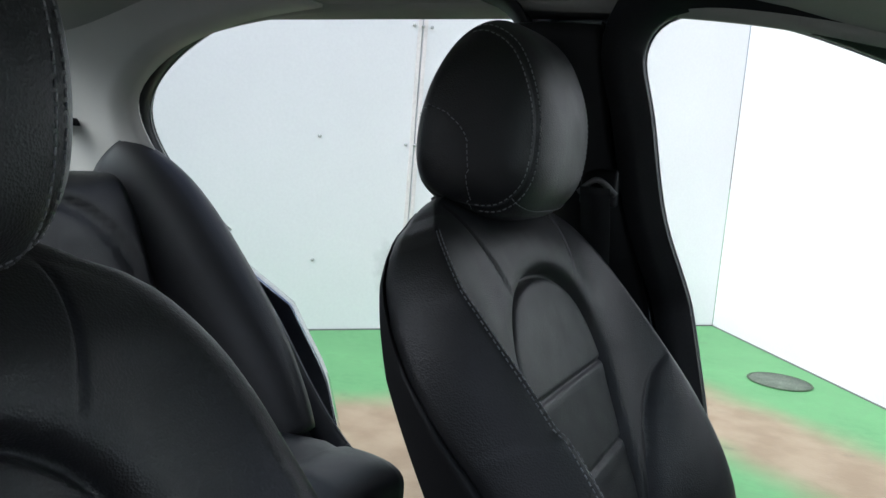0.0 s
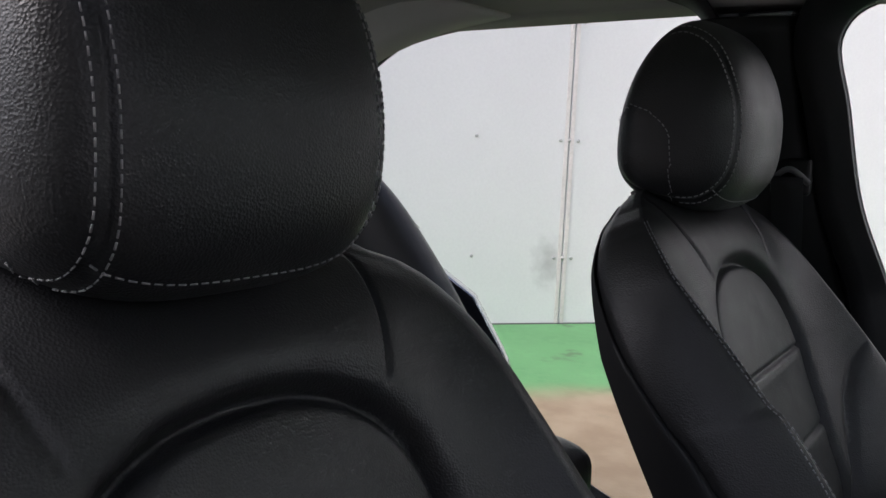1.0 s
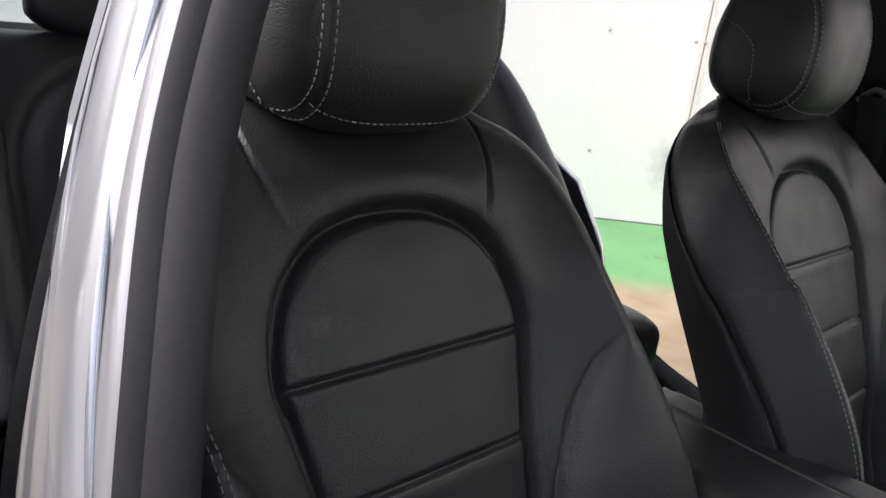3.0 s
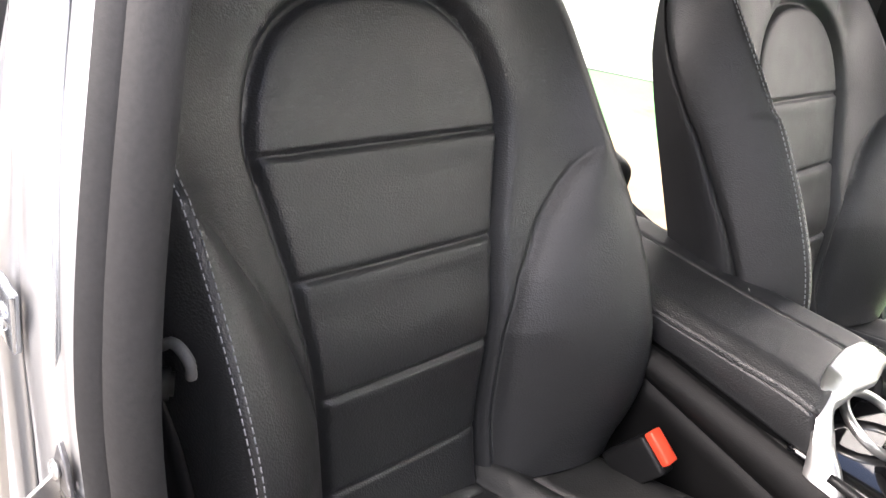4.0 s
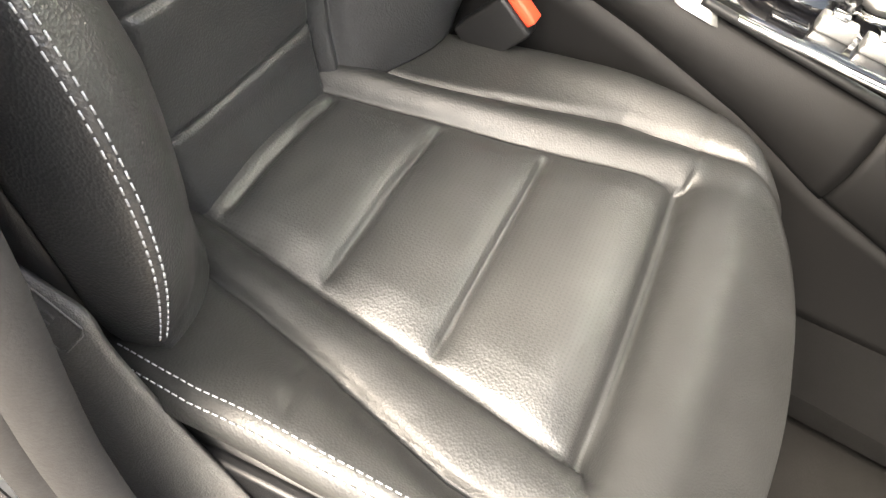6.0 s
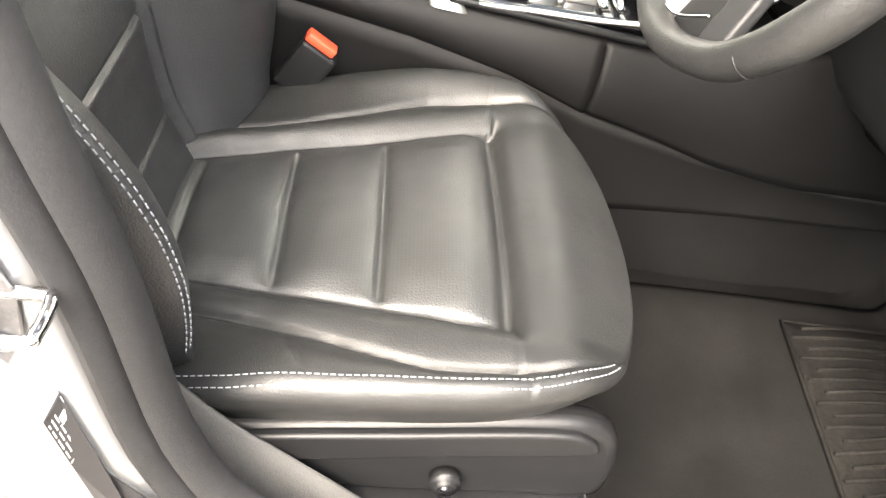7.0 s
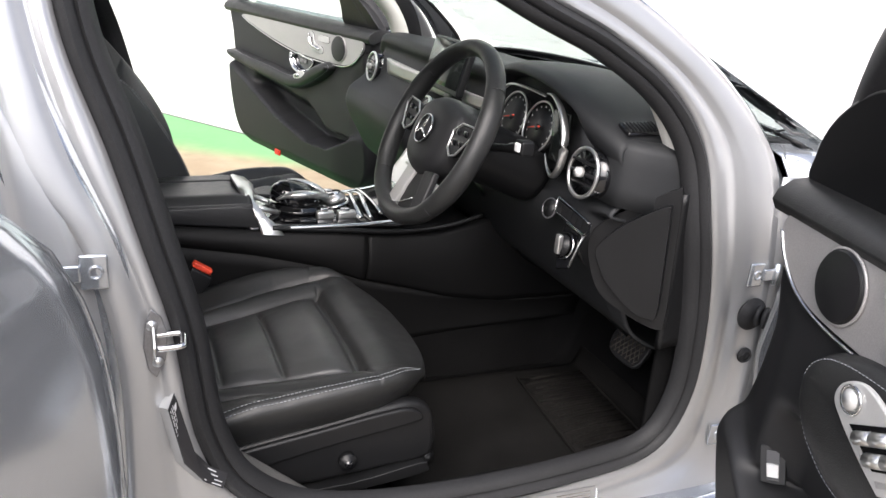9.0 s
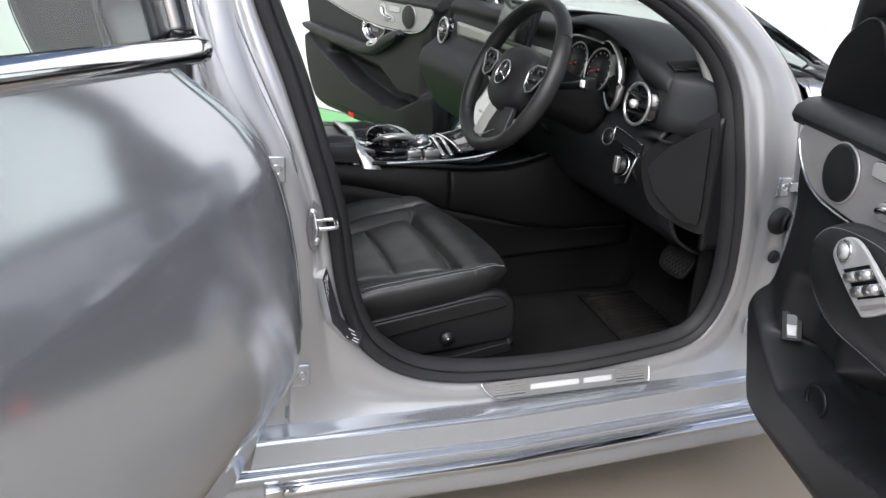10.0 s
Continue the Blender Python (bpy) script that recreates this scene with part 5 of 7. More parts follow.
    for s in (-1, 1):
        rim = curve([(-0.40, 1.446, 0), (-0.60, 1.42, 0), (-0.80, 1.36, 0), (-0.935, 1.27, 0), (-0.955, 1.17, 0), (-0.90, 1.08, 0), (-0.83, 1.00, 0)], 30)
        out = curve([(-0.56, 1.492, 0), (-0.80, 1.46, 0), (-1.02, 1.38, 0), (-1.14, 1.28, 0), (-1.25, 1.20, 0), (-1.33, 1.12, 0), (-1.36, 1.04, 0)], 30)
        part("rear_pillar_cover", grid(lambda u, v: Vector((rim[round(u * 29)].x + (out[round(u * 29)].x - rim[round(u * 29)].x) * reach(v, s), s * (side_y(rim[round(u * 29)].y) - 0.096 + 0.18 * max(0.0, -reach(v, s)) - 0.06 * v ** 1.5),
                                                             rim[round(u * 29)].y + (out[round(u * 29)].y - rim[round(u * 29)].y) * reach(v, s))), 30, 14), CREAM, shell, "pale grey rear pillar cover", thick=0.006)
        a_in = curve([(0.50, s * 0.52, 1.405), (0.72, s * 0.565, 1.30), (0.90, s * 0.605, 1.205), (1.03, s * 0.655, 1.105), (1.09, s * 0.685, 1.00), (1.115, s * 0.70, 0.92)], 40)
        part("front_pillar_cover", tube(a_in, [0.030] * 34 + [0.030 - 0.004 * k for k in range(6)], 12, flat=0.8), CREAM, shell, "cream front pillar cover")
        rail = curve([(-0.95, s * 0.555, 1.32), (-0.75, s * 0.545, 1.40), (-0.45, s * 0.535, 1.450), (0.0, s * 0.535, 1.452), (0.3, s * 0.535, 1.435), (0.52, s * 0.535, 1.395)], 40)
        part("roof_edge", tube(rail, 0.022, 10), HEADLINER, shell)
    part("parcel_shelf", grid(lambda u, v: Vector((-0.98 - 0.50 * u, -0.62 + 1.24 * v, 1.07 + 0.01 * u)), 6, 12), CARPET, shell, "black parcel shelf", thick=0.01)
    part("coat_hook", box((-1.125, 0.50, 1.195), (-1.06, 0.585, 1.212), 0.005), PLASTIC, shell)
    part("rear_mirror_base", tube([(0.86, 0.0, 1.33), (0.80, 0.0, 1.30)], 0.02, 10), PLASTIC, shell)


rear_bench()
pillar_trims()


# ---- dashboard, wheel, pedals, mats ----
DASH_Y = [-0.71, -0.69, -0.66, -0.617, -0.562, -0.48, -0.40, -0.33, -0.25, -0.16, 0.0, 0.5, 0.66, 0.72]
DASH_TOP = [0.972, 0.990, 1.010, 1.027, 1.053, 1.081, 1.088, 1.086, 1.072, 1.052, 1.045, 1.045, 1.040, 0.998]
DASH_LIP = [0.998, 0.990, 0.980, 0.965, 0.952, 0.942, 0.942, 0.948, 0.968, 0.992, 1.000, 1.000, 1.005, 1.03]


def dash_section(y):
    """The dashboard's profile in x and z at a place across the car: a pad with a lip, the instruments set back under it."""
    zt, xr = (sum(table(y + e, DASH_Y, row) for e in (-0.03, -0.015, 0.0, 0.015, 0.03)) / 5 for row in (DASH_TOP, DASH_LIP))
    end = 1.090 - 0.88 * abs(y + 0.726) if y < -0.55 else 0.0
    deep = step(-0.585, -0.555, y) * step(-0.20, -0.25, y)
    glove = step(0.12, 0.2, y)
    mix = lambda p, q: (p[0] + (q[0] - p[0]) * deep, p[1] + (q[1] - p[1]) * deep)
    return [(1.44, 0.985), (1.30, 1.020 + 0.25 * (zt - 1.045)), (1.15, zt - 0.010), (xr + 0.07, zt - 0.001), (xr + 0.022, zt - 0.004), (xr + 0.004, zt - 0.012), mix((xr, zt - 0.030), (xr + 0.004, zt - 0.024)),
            mix((xr + 0.014, zt - 0.055), (xr + 0.05, zt - 0.032)), mix((1.0, 0.955), (1.012, 1.03)), mix((1.01 - 0.03 * glove, 0.90), (1.02, 0.93)), mix((0.985 - 0.045 * glove, 0.865), (1.005, 0.885)),
            (max(end, 0.975) - 0.05 * glove, 0.845), (max(end, 0.980) - 0.06 * glove, 0.80), (max(end, 1.02) - 0.06 * glove, 0.72), (1.08 - 0.05 * glove, 0.63), (1.20, 0.58), (1.40, 0.60)]


def round_vent(dash, c, r=0.043):
    axis = Vector((-1, 0, 0.12)).normalized()
    v = part("air_vent", disc(Vector(c) - axis * 0.02, axis, r * 0.97, 0.05, 40), GLOSS, dash, "round air vent with silver ring")
    part("vent_ring", ring(Vector(c) + axis * 0.012, axis, r, 0.0036, 56, 10), SATIN, v, "satin silver ring")
    for dz in (-0.45, 0.45):
        part("vane", box(Vector(c) + axis * 0.010 + Vector((-0.004, -r * 0.85, dz * r - 0.002)), Vector(c) + axis * 0.010 + Vector((0.004, r * 0.85, dz * r + 0.002)), 0.001, 1), PLASTIC, v)
    part("vane", box(Vector(c) + Vector((-0.014, -r * 0.9, -0.003)), Vector(c) + Vector((-0.006, r * 0.9, 0.003)), 0.001, 1), PLASTIC, v)
    part("vent_knob", disc(Vector(c) + axis * 0.020, axis, 0.009, 0.016, 20, 0.003), SWITCH, v, "silver knob")


def dashboard():
    d = thing("dashboard", (1.1, 0.0, 0.58), "black soft dashboard with round silver-ringed vents under the windscreen", "dashboard")
    ys = [-0.678 + 1.394 * k / 140 for k in range(141)]
    part("dash_body", loft([[Vector((x, y, z)) for x, z in [(p.x, p.y) for p in curve([(x, z, 0) for x, z in dash_section(y)], 80)]] for y in ys], closed=False, caps=False), DASH_SOFT, d, "black stitched soft dashboard top", thick=0.006)
    part("instrument_face", prism([(0.160 * math.cos(t), 0.072 * math.sin(t)) for t in (2 * math.pi * k / 48 for k in range(48))],
                                         lambda a, b, q: Vector((1.005 + 0.25 * b - q, -0.418 + a, 0.965 + b)), 0.006), DIAL, d, "black instrument face with two dials")
    ax = Vector((-1, 0, 0.25)).normalized()
    for yy, lab in ((-0.300, "speed dial"), (-0.408, "rev counter")):
        c = Vector((0.988, yy, 0.962))
        g = part("dial", disc(c, ax, 0.050, 0.012, 48, 0.002), DIAL, d, "round black " + lab)
        part("dial_rim", ring(c + ax * 0.010, ax, 0.052, 0.0022, 56, 8), SATIN, g, "silver dial rim")
        q = ax.to_track_quat("Z", "Y").to_matrix()
        for k in range(13):
            t = radians(220 - 260 * k / 12)
            p = c + ax * 0.0075 + q @ Vector((0.042 * math.cos(t), 0.042 * math.sin(t), 0))
            part("dial_mark", box(p - Vector((0.0006, 0.0005, 0.0018)), p + Vector((0.0006, 0.0005, 0.0018))), WHITE_MARK, g, smooth=False)
        part("needle", tube([c + ax * 0.012 + Vector((0, -0.008, 0.003)), c + ax * 0.012 + Vector((0, 0.036, -0.008))], [0.0024, 0.0009], 6), RED, g, "red dial needle")
        part("needle_hub", disc(c + ax * 0.012, ax, 0.007, 0.005, 20, 0.001), DIAL, g)
    part("info_screen", box((0.976, -0.520, 0.915), (0.984, -0.463, 1.012), 0.003), SCREEN, d, "dark information screen")
    part("hood_trim", tube(curve([(0.970, -0.440, 1.036), (0.964, -0.475, 1.037), (0.958, -0.520, 1.016), (0.955, -0.546, 0.975), (0.955, -0.546, 0.930), (0.958, -0.524, 0.898), (0.962, -0.500, 0.896), (0.966, -0.478, 0.908), (0.970, -0.462, 0.925)], 40),
                          [0.0016 + 0.0070 * math.sin(math.pi * min(1, k / 34)) if k < 32 else 0.0016 + 0.0019 * (39 - k) / 8 for k in range(40)], 10, flat=0.6), SATIN, d, "curved silver trim beside the dial")
    part("hood_trim", tube(curve([(0.972, -0.430, 1.030), (0.965, -0.37, 1.035), (0.962, -0.30, 1.030), (0.964, -0.255, 0.995), (0.966, -0.245, 0.95), (0.970, -0.262, 0.905)], 30), 0.0045, 10, flat=0.6), SATIN, d, "curved silver trim beside the dial")
    for c in ((0.968, -0.617, 0.928), (0.985, 0.633, 0.930), (0.965, -0.115, 0.885), (0.962, 0.0, 0.885), (0.965, 0.115, 0.885)):
        round_vent(d, c)
    # brushed insert under the screen and across the passenger side
    part("trim_insert", grid(lambda u, v: Vector((0.992 - 0.035 * math.sin(math.pi * u) * 0.3 - 0.004 * v, -0.16 + 0.70 * u, 0.925 + 0.045 * v + 0.02 * (1 - u) * (1 - v))), 24, 5), BRUSHED, d, "brushed grey trim insert", thick=0.01)
    # free-standing screen
    tb = part("screen_housing", box((-0.008, -0.108, -0.062), (0.010, 0.108, 0.062), 0.006, 3), PLASTIC, d, "free-standing dark centre screen")
    tilt = Matrix.Translation((0.955, 0.0, 1.025)) @ Matrix.Rotation(radians(14), 4, "Y")
    sc = part("screen", box((-0.011, -0.100, -0.050), (-0.0085, 0.100, 0.056), 0.001, 1), SCREEN, tb, "dark glossy screen")
    for o in (tb, sc):
        for v in o.data.vertices:
            v.co = tilt @ (v.co + ORIGIN[d.name]) - ORIGIN[d.name]
    part("screen_foot", tube([(0.965, 0, 0.955), (1.00, 0, 0.94)], 0.03, 12, flat=0.5), PLASTIC, d)
    # solid corner block under the pad's end, with the slotted demister grille on the shoulder above
    plan = [(0.990, -0.590), (0.986, -0.640), (0.986, -0.668), (0.994, -0.684), (1.020, -0.700), (1.080, -0.722), (1.20, -0.726), (1.20, -0.590)]
    loops = []
    for z, k in ((0.885, 0.0), (0.920, 0.0), (0.960, 0.0), (0.984, 0.001), (0.993, 0.004), (0.999, 0.010), (1.001, 0.018)):
        loops.append([Vector((x + k, y + k * (1 if y < -0.6 else 0), z - 0.35 * max(0.0, -0.690 - y))) for x, y in plan])
    part("dash_corner", loft(loops), DASH_SOFT, d, "black dashboard corner block")
    tq = Matrix.Rotation(radians(20), 3, "X") @ Matrix.Rotation(radians(-3), 3, "Y")
    gc = Vector((1.034, -0.652, 1.0150))
    g = part("demister_grille", box(gc - Vector((0.035, 0.018, 0.004)), gc + Vector((0.035, 0.018, 0.004)), 0.003, 2, tq), GLOSS, d, "slotted demister grille")
    for k in range(9):
        a = gc + tq @ Vector((-0.029 + 0.00725 * k, 0, 0.004))
        part("slat", box(a - Vector((0.0016, 0.015, 0.003)), a + Vector((0.0016, 0.015, 0.003)), 0.0008, 1, tq), PLASTIC, g)
    # driver's switches
    n = Vector((-1, -0.10, 0.30)).normalized()
    q = n.to_track_quat("Z", "Y").to_matrix()
    plate = part("switch_panel", prism([(-0.030, 0.030), (0.034, 0.026), (0.028, -0.038), (-0.006, -0.052), (-0.034, -0.012)],
                                       lambda a, b, k: Vector((0.952, -0.622, 0.800)) + Vector((0.30 * b, -a, b)) + n * (0.001 + k), 0.006), GLOSS, d, "gloss black light switch panel", bevel=0.003)
    c = Vector((0.945, -0.622, 0.795))
    part("switch_ring", ring(c + n * 0.008, n, 0.0235, 0.0020, 44, 8), CHROME, plate, "chrome switch ring")
    part("light_knob", disc(c + n * 0.012, n, 0.019, 0.010, 32, 0.003), PLASTIC, plate)
    part("knob_grip", box(c + n * 0.020 - Vector((0.006, 0.0065, 0.018)), c + n * 0.020 + Vector((0.004, 0.0065, 0.018)), 0.0035, 3), SATIN, plate, "satin knob grip")
    rim = [Vector((0.952, -0.622, 0.800)) + Vector((0.30 * b, -a, b)) + n * 0.0075 for a, b in ((-0.026, 0.028), (0.033, 0.024), (0.027, -0.036))]
    part("panel_edge", tube([rim[0], rim[0].lerp(rim[1], 0.9), rim[1].lerp(rim[2], 0.1), rim[2]], 0.0012, 6), SATIN, plate, "thin bright panel edge")
    strip = part("button_strip", prism([(-0.052, 0.016), (0.056, 0.012), (0.058, -0.014), (-0.050, -0.012)], lambda a, b, k: Vector((0.950, -0.620, 0.850)) + Vector((0.25 * b, -a, b - 0.10 * a)) + n * (0.001 + k), 0.008), GLOSS, d, "row of gloss black buttons with silver edge", bevel=0.002)
    for k in range(6):
        a = -0.043 + 0.0172 * k
        part("button", prism([(a, 0.009), (a + 0.0155, 0.009), (a + 0.0155, -0.009), (a, -0.009)], lambda a_, b, k_: Vector((0.950, -0.620, 0.850)) + Vector((0.25 * b, -a_, b - 0.10 * a_)) + n * (0.009 + k_), 0.002), PLASTIC, strip, smooth=False)
    edge = [Vector((0.950, -0.620, 0.850)) + Vector((0.25 * b, -a_, b - 0.10 * a_)) + n * 0.0095 for a_, b in ((-0.050, 0.014), (0.054, 0.010), (0.056, -0.012), (-0.048, -0.010))]
    part("strip_edge", tube([p.lerp(q, 0.08 + 0.84 * k) for p, q in zip(edge, edge[1:] + edge[:1]) for k in (0, 0.5, 1)], 0.0016, 6, closed=True), CHROME, strip, "thin chrome edge")
    part("start_button", ring((0.945, -0.545, 0.842), n, 0.0185, 0.0018, 36, 8), STEEL, d, "silver-ringed start button")
    part("start_button_cap", disc((0.948, -0.545, 0.842), n, 0.017, 0.012, 32, 0.002), PLASTIC, d)
    # end panel beside the door: outer frame, raised cushion, and the trim strip that runs down beside the seal
    base, along, pn = Vector((1.068, -0.726, 0)), Vector((0.66, -0.75, 0)), Vector((-0.75, -0.66, 0.05)).normalized()

    def on_end(a, b, k):
        return base + along * a + Vector((0, 0, b)) + pn * k
    outer = [(p.x, p.y) for p in curve([(0.004, 0.930, 0), (-0.045, 0.896, 0), (-0.098, 0.858, 0), (-0.126, 0.820, 0), (-0.122, 0.772, 0), (-0.092, 0.714, 0), (-0.030, 0.684, 0), (0.022, 0.674, 0), (0.030, 0.70, 0), (0.024, 0.82, 0), (0.016, 0.925, 0)], 64, True)]
    inner = [(p.x, p.y) for p in curve([(-0.106, 0.806, 0), (-0.075, 0.848, 0), (-0.030, 0.884, 0), (0.000, 0.902, 0), (0.006, 0.890, 0), (0.012, 0.80, 0), (0.016, 0.706, 0), (0.004, 0.698, 0), (-0.026, 0.702, 0), (-0.078, 0.742, 0), (-0.103, 0.782, 0)], 64, True)]
    ep = part("end_panel", prism(outer, lambda a, b, k: on_end(a, b, k - 0.040), 0.045), PLASTIC, d, "black plastic dashboard end panel", bevel=0.008, segments=3)
    part("panel_cushion", prism(inner, lambda a, b, k: on_end(a, b, 0.003 + k), 0.022), PLASTIC, ep, bevel=0.016, segments=5)
    part("panel_upright", grid(lambda u, v: Vector((1.078 + 0.012 * u + (0.056 + 0.022 * u) * v, -0.7475 + 0.006 * math.sin(math.pi * v), 0.925 - 0.29 * u)), 16, 8), PLASTIC, d, "black pillar trim strip beside the seal", thick=0.012)
    # knee bolster and kick panel
    part("knee_bolster", grid(lambda u, v: Vector((0.985 + 0.16 * v + 0.02 * math.sin(math.pi * u), -0.60 + 0.44 * u, 0.79 - 0.20 * v)), 16, 10), PLASTIC, d, "black plastic panel under the column", thick=0.012)
    part("kick_panel", grid(lambda u, v: Vector((1.115 + 0.275 * u, -0.728 + 0.01 * v, 0.28 + 0.44 * v)), 10, 10), CARPET, d, thick=0.01)
    # column shroud and stalk
    part("column_shroud", tube(curve([(0.775, -0.398, 0.945), (0.86, -0.398, 0.915), (0.98, -0.398, 0.87)], 12), [0.052, 0.060, 0.064, 0.066, 0.068, 0.07, 0.07, 0.07, 0.07, 0.07, 0.07, 0.07], 24, flat=0.85), PLASTIC, d, "black steering column shroud")
    st = part("stalk", tube(curve([(0.835, -0.44, 0.935), (0.848, -0.50, 0.945), (0.858, -0.562, 0.960)], 14), [0.008] * 10 + [0.010] * 4, 10), PLASTIC, d, "black column stalk with pale end")
    part("stalk_end", box((0.846, -0.586, 0.950), (0.872, -0.560, 0.976), 0.005, 3), PLASTIC, st)
    part("stalk_button", box((0.842, -0.581, 0.956), (0.848, -0.566, 0.971), 0.002, 2), WHITE_MARK, st, "pale stalk end cap")
    return d


def steering_wheel():
    c = Vector((0.762, -0.402, 0.950))
    n = Vector((-math.cos(radians(25)), 0, math.sin(radians(25))))
    side, upw = Vector((0, -1, 0)), n.cross(Vector((0, -1, 0)))
    if upw.z < 0:
        upw = -upw
    w = thing("steering_wheel", c, "black leather multifunction steering wheel with silver spokes", "steering wheel")

    def at(a, b, h=0.0):
        return c + side * a + upw * b + n * h
    R = 0.174

    def rim(u, v):
        a, b = 2 * math.pi * u, 2 * math.pi * v
        flat = 1 - 0.03 * step(-0.75, -0.95, math.sin(a))
        grip = 1 + 0.12 * (bell(math.cos(a) - 0.93, 0.12) + bell(math.cos(a) + 0.93, 0.12))
        rr = R * flat + 0.0155 * grip * math.cos(b)
        return at(rr * math.cos(a), rr * math.sin(a), 0.0185 * grip * math.sin(b))
    rm = part("rim", grid(rim, 110, 18, True, True), LEATHER_SOFT, w, "black leather wheel rim")
    for ang in (38, 142, 222, 318):
        a = radians(ang)
        part("rim_seam", ring(at(R * math.cos(a), R * math.sin(a)), (-side * math.sin(a) + upw * math.cos(a)), 0.0172, 0.0009, 24, 6), PLASTIC, rm)
    hub = [(p.x, p.y) for p in curve([(-0.078, 0.052, 0), (0.0, 0.074, 0), (0.078, 0.052, 0), (0.092, 0.0, 0), (0.070, -0.058, 0), (0.0, -0.084, 0), (-0.070, -0.058, 0), (-0.092, 0.0, 0)], 56, True)]
    loops = []
    for k, (sc, h) in enumerate(((1.02, -0.045), (1.0, 0.0), (0.97, 0.014), (0.88, 0.024), (0.65, 0.031), (0.3, 0.034), (0.02, 0.035))):
        loops.append([at(x * sc, y * sc, h - 0.015) for x, y in hub])
    part("airbag_cover", loft(loops), VINYL, w, "padded black hub cover")
    part("badge", disc(at(0, -0.002, 0.022), n, 0.027, 0.004, 40, 0.001), DIAL, w, "round dark badge")
    part("badge_ring", ring(at(0, -0.002, 0.025), n, 0.028, 0.0019, 44, 8), CHROME, w, "chrome badge ring")
    for k in range(3):
        a = radians(90 + 120 * k)
        part("badge_bar", tube([at(0.003 * math.cos(a), -0.002 + 0.003 * math.sin(a), 0.0262), at(0.026 * math.cos(a), -0.002 + 0.026 * math.sin(a), 0.0255)], [0.0042, 0.0012], 6, flat=0.6), CHROME, w)
    for s in (-1, 1):
        ctl = [(s * 0.084, 0.020), (s * 0.104, 0.038), (s * 0.148, 0.040), (s * 0.157, 0.026), (s * 0.130, -0.016), (s * 0.112, -0.022), (s * 0.092, -0.010)]
        pad = [(ctl[k][0] + (ctl[(k + 1) % 7][0] - ctl[k][0]) * j / 5, ctl[k][1] + (ctl[(k + 1) % 7][1] - ctl[k][1]) * j / 5) for k in range(7) for j in range(5)]
        pp = part("switch_pad", prism(pad, lambda a, b, k: at(a, b, -0.006 + k), 0.014), PLASTIC, w, "black thumb switch pad with silver edge", bevel=0.003)
        part("pad_edge", tube([at(x * 1.005, y * 1.01, 0.010) for x, y in pad], 0.0019, 6, closed=True), SATIN, pp, "silver pad edge")
        for kx, ky in ((0.102, 0.022), (0.130, 0.024), (0.102, 0.002), (0.130, 0.004)):
            part("thumb_button", box(at(s * kx, ky, 0.0095) - Vector((0.002, 0.009, 0.006)), at(s * kx, ky, 0.0095) + Vector((0.002, 0.009, 0.006)), 0.002, 1), GLOSS, pp)
        part("side_spoke", prism([(s * 0.08, 0.03), (s * 0.168, 0.030), (s * 0.168, -0.005), (s * 0.08, -0.02)], lambda a, b, k: at(a, b, -0.016 + k), 0.012), PLASTIC, w, bevel=0.004)
    silver = [(-0.022, -0.062), (0.020, -0.068), (0.006, -0.112), (0.006, -0.130), (-0.004, -0.158), (-0.030, -0.158), (-0.038, -0.146)]
    part("lower_spoke", prism(silver, lambda a, b, k: at(a - 0.012, b, -0.012 + k), 0.014), SPOKE, w, "satin silver lower spoke", bevel=0.004, segments=3)
    # the mirrored branch is silver too; black vinyl stands in for its dark reflection
    part("lower_spoke", prism([(0.064 - a, b) for a, b in reversed(silver)], lambda a, b, k: at(a - 0.006, b, -0.012 + k), 0.014), VINYL, w, "lower spoke branch blackened for its dark reflection", bevel=0.004, segments=3)
    part("spoke_centre", prism([(-0.012, -0.055), (0.050, -0.055), (0.054, -0.160), (-0.010, -0.160)], lambda a, b, k: at(a, b, -0.016 + k), 0.011), PLASTIC, w, "lower spoke branch blackened for its dark reflection centre", bevel=0.003)
    part("spoke_line", tube(curve([at(-0.020, -0.152, 0.004), at(0.012, -0.146, 0.005), at(0.052, -0.124, 0.004)], 20), 0.0016, 6), CHROME, w, "thin chrome line")
    part("wheel_boss", disc(at(0, 0, -0.045), n, 0.055, 0.05, 40, 0.006), PLASTIC, w)
    return w


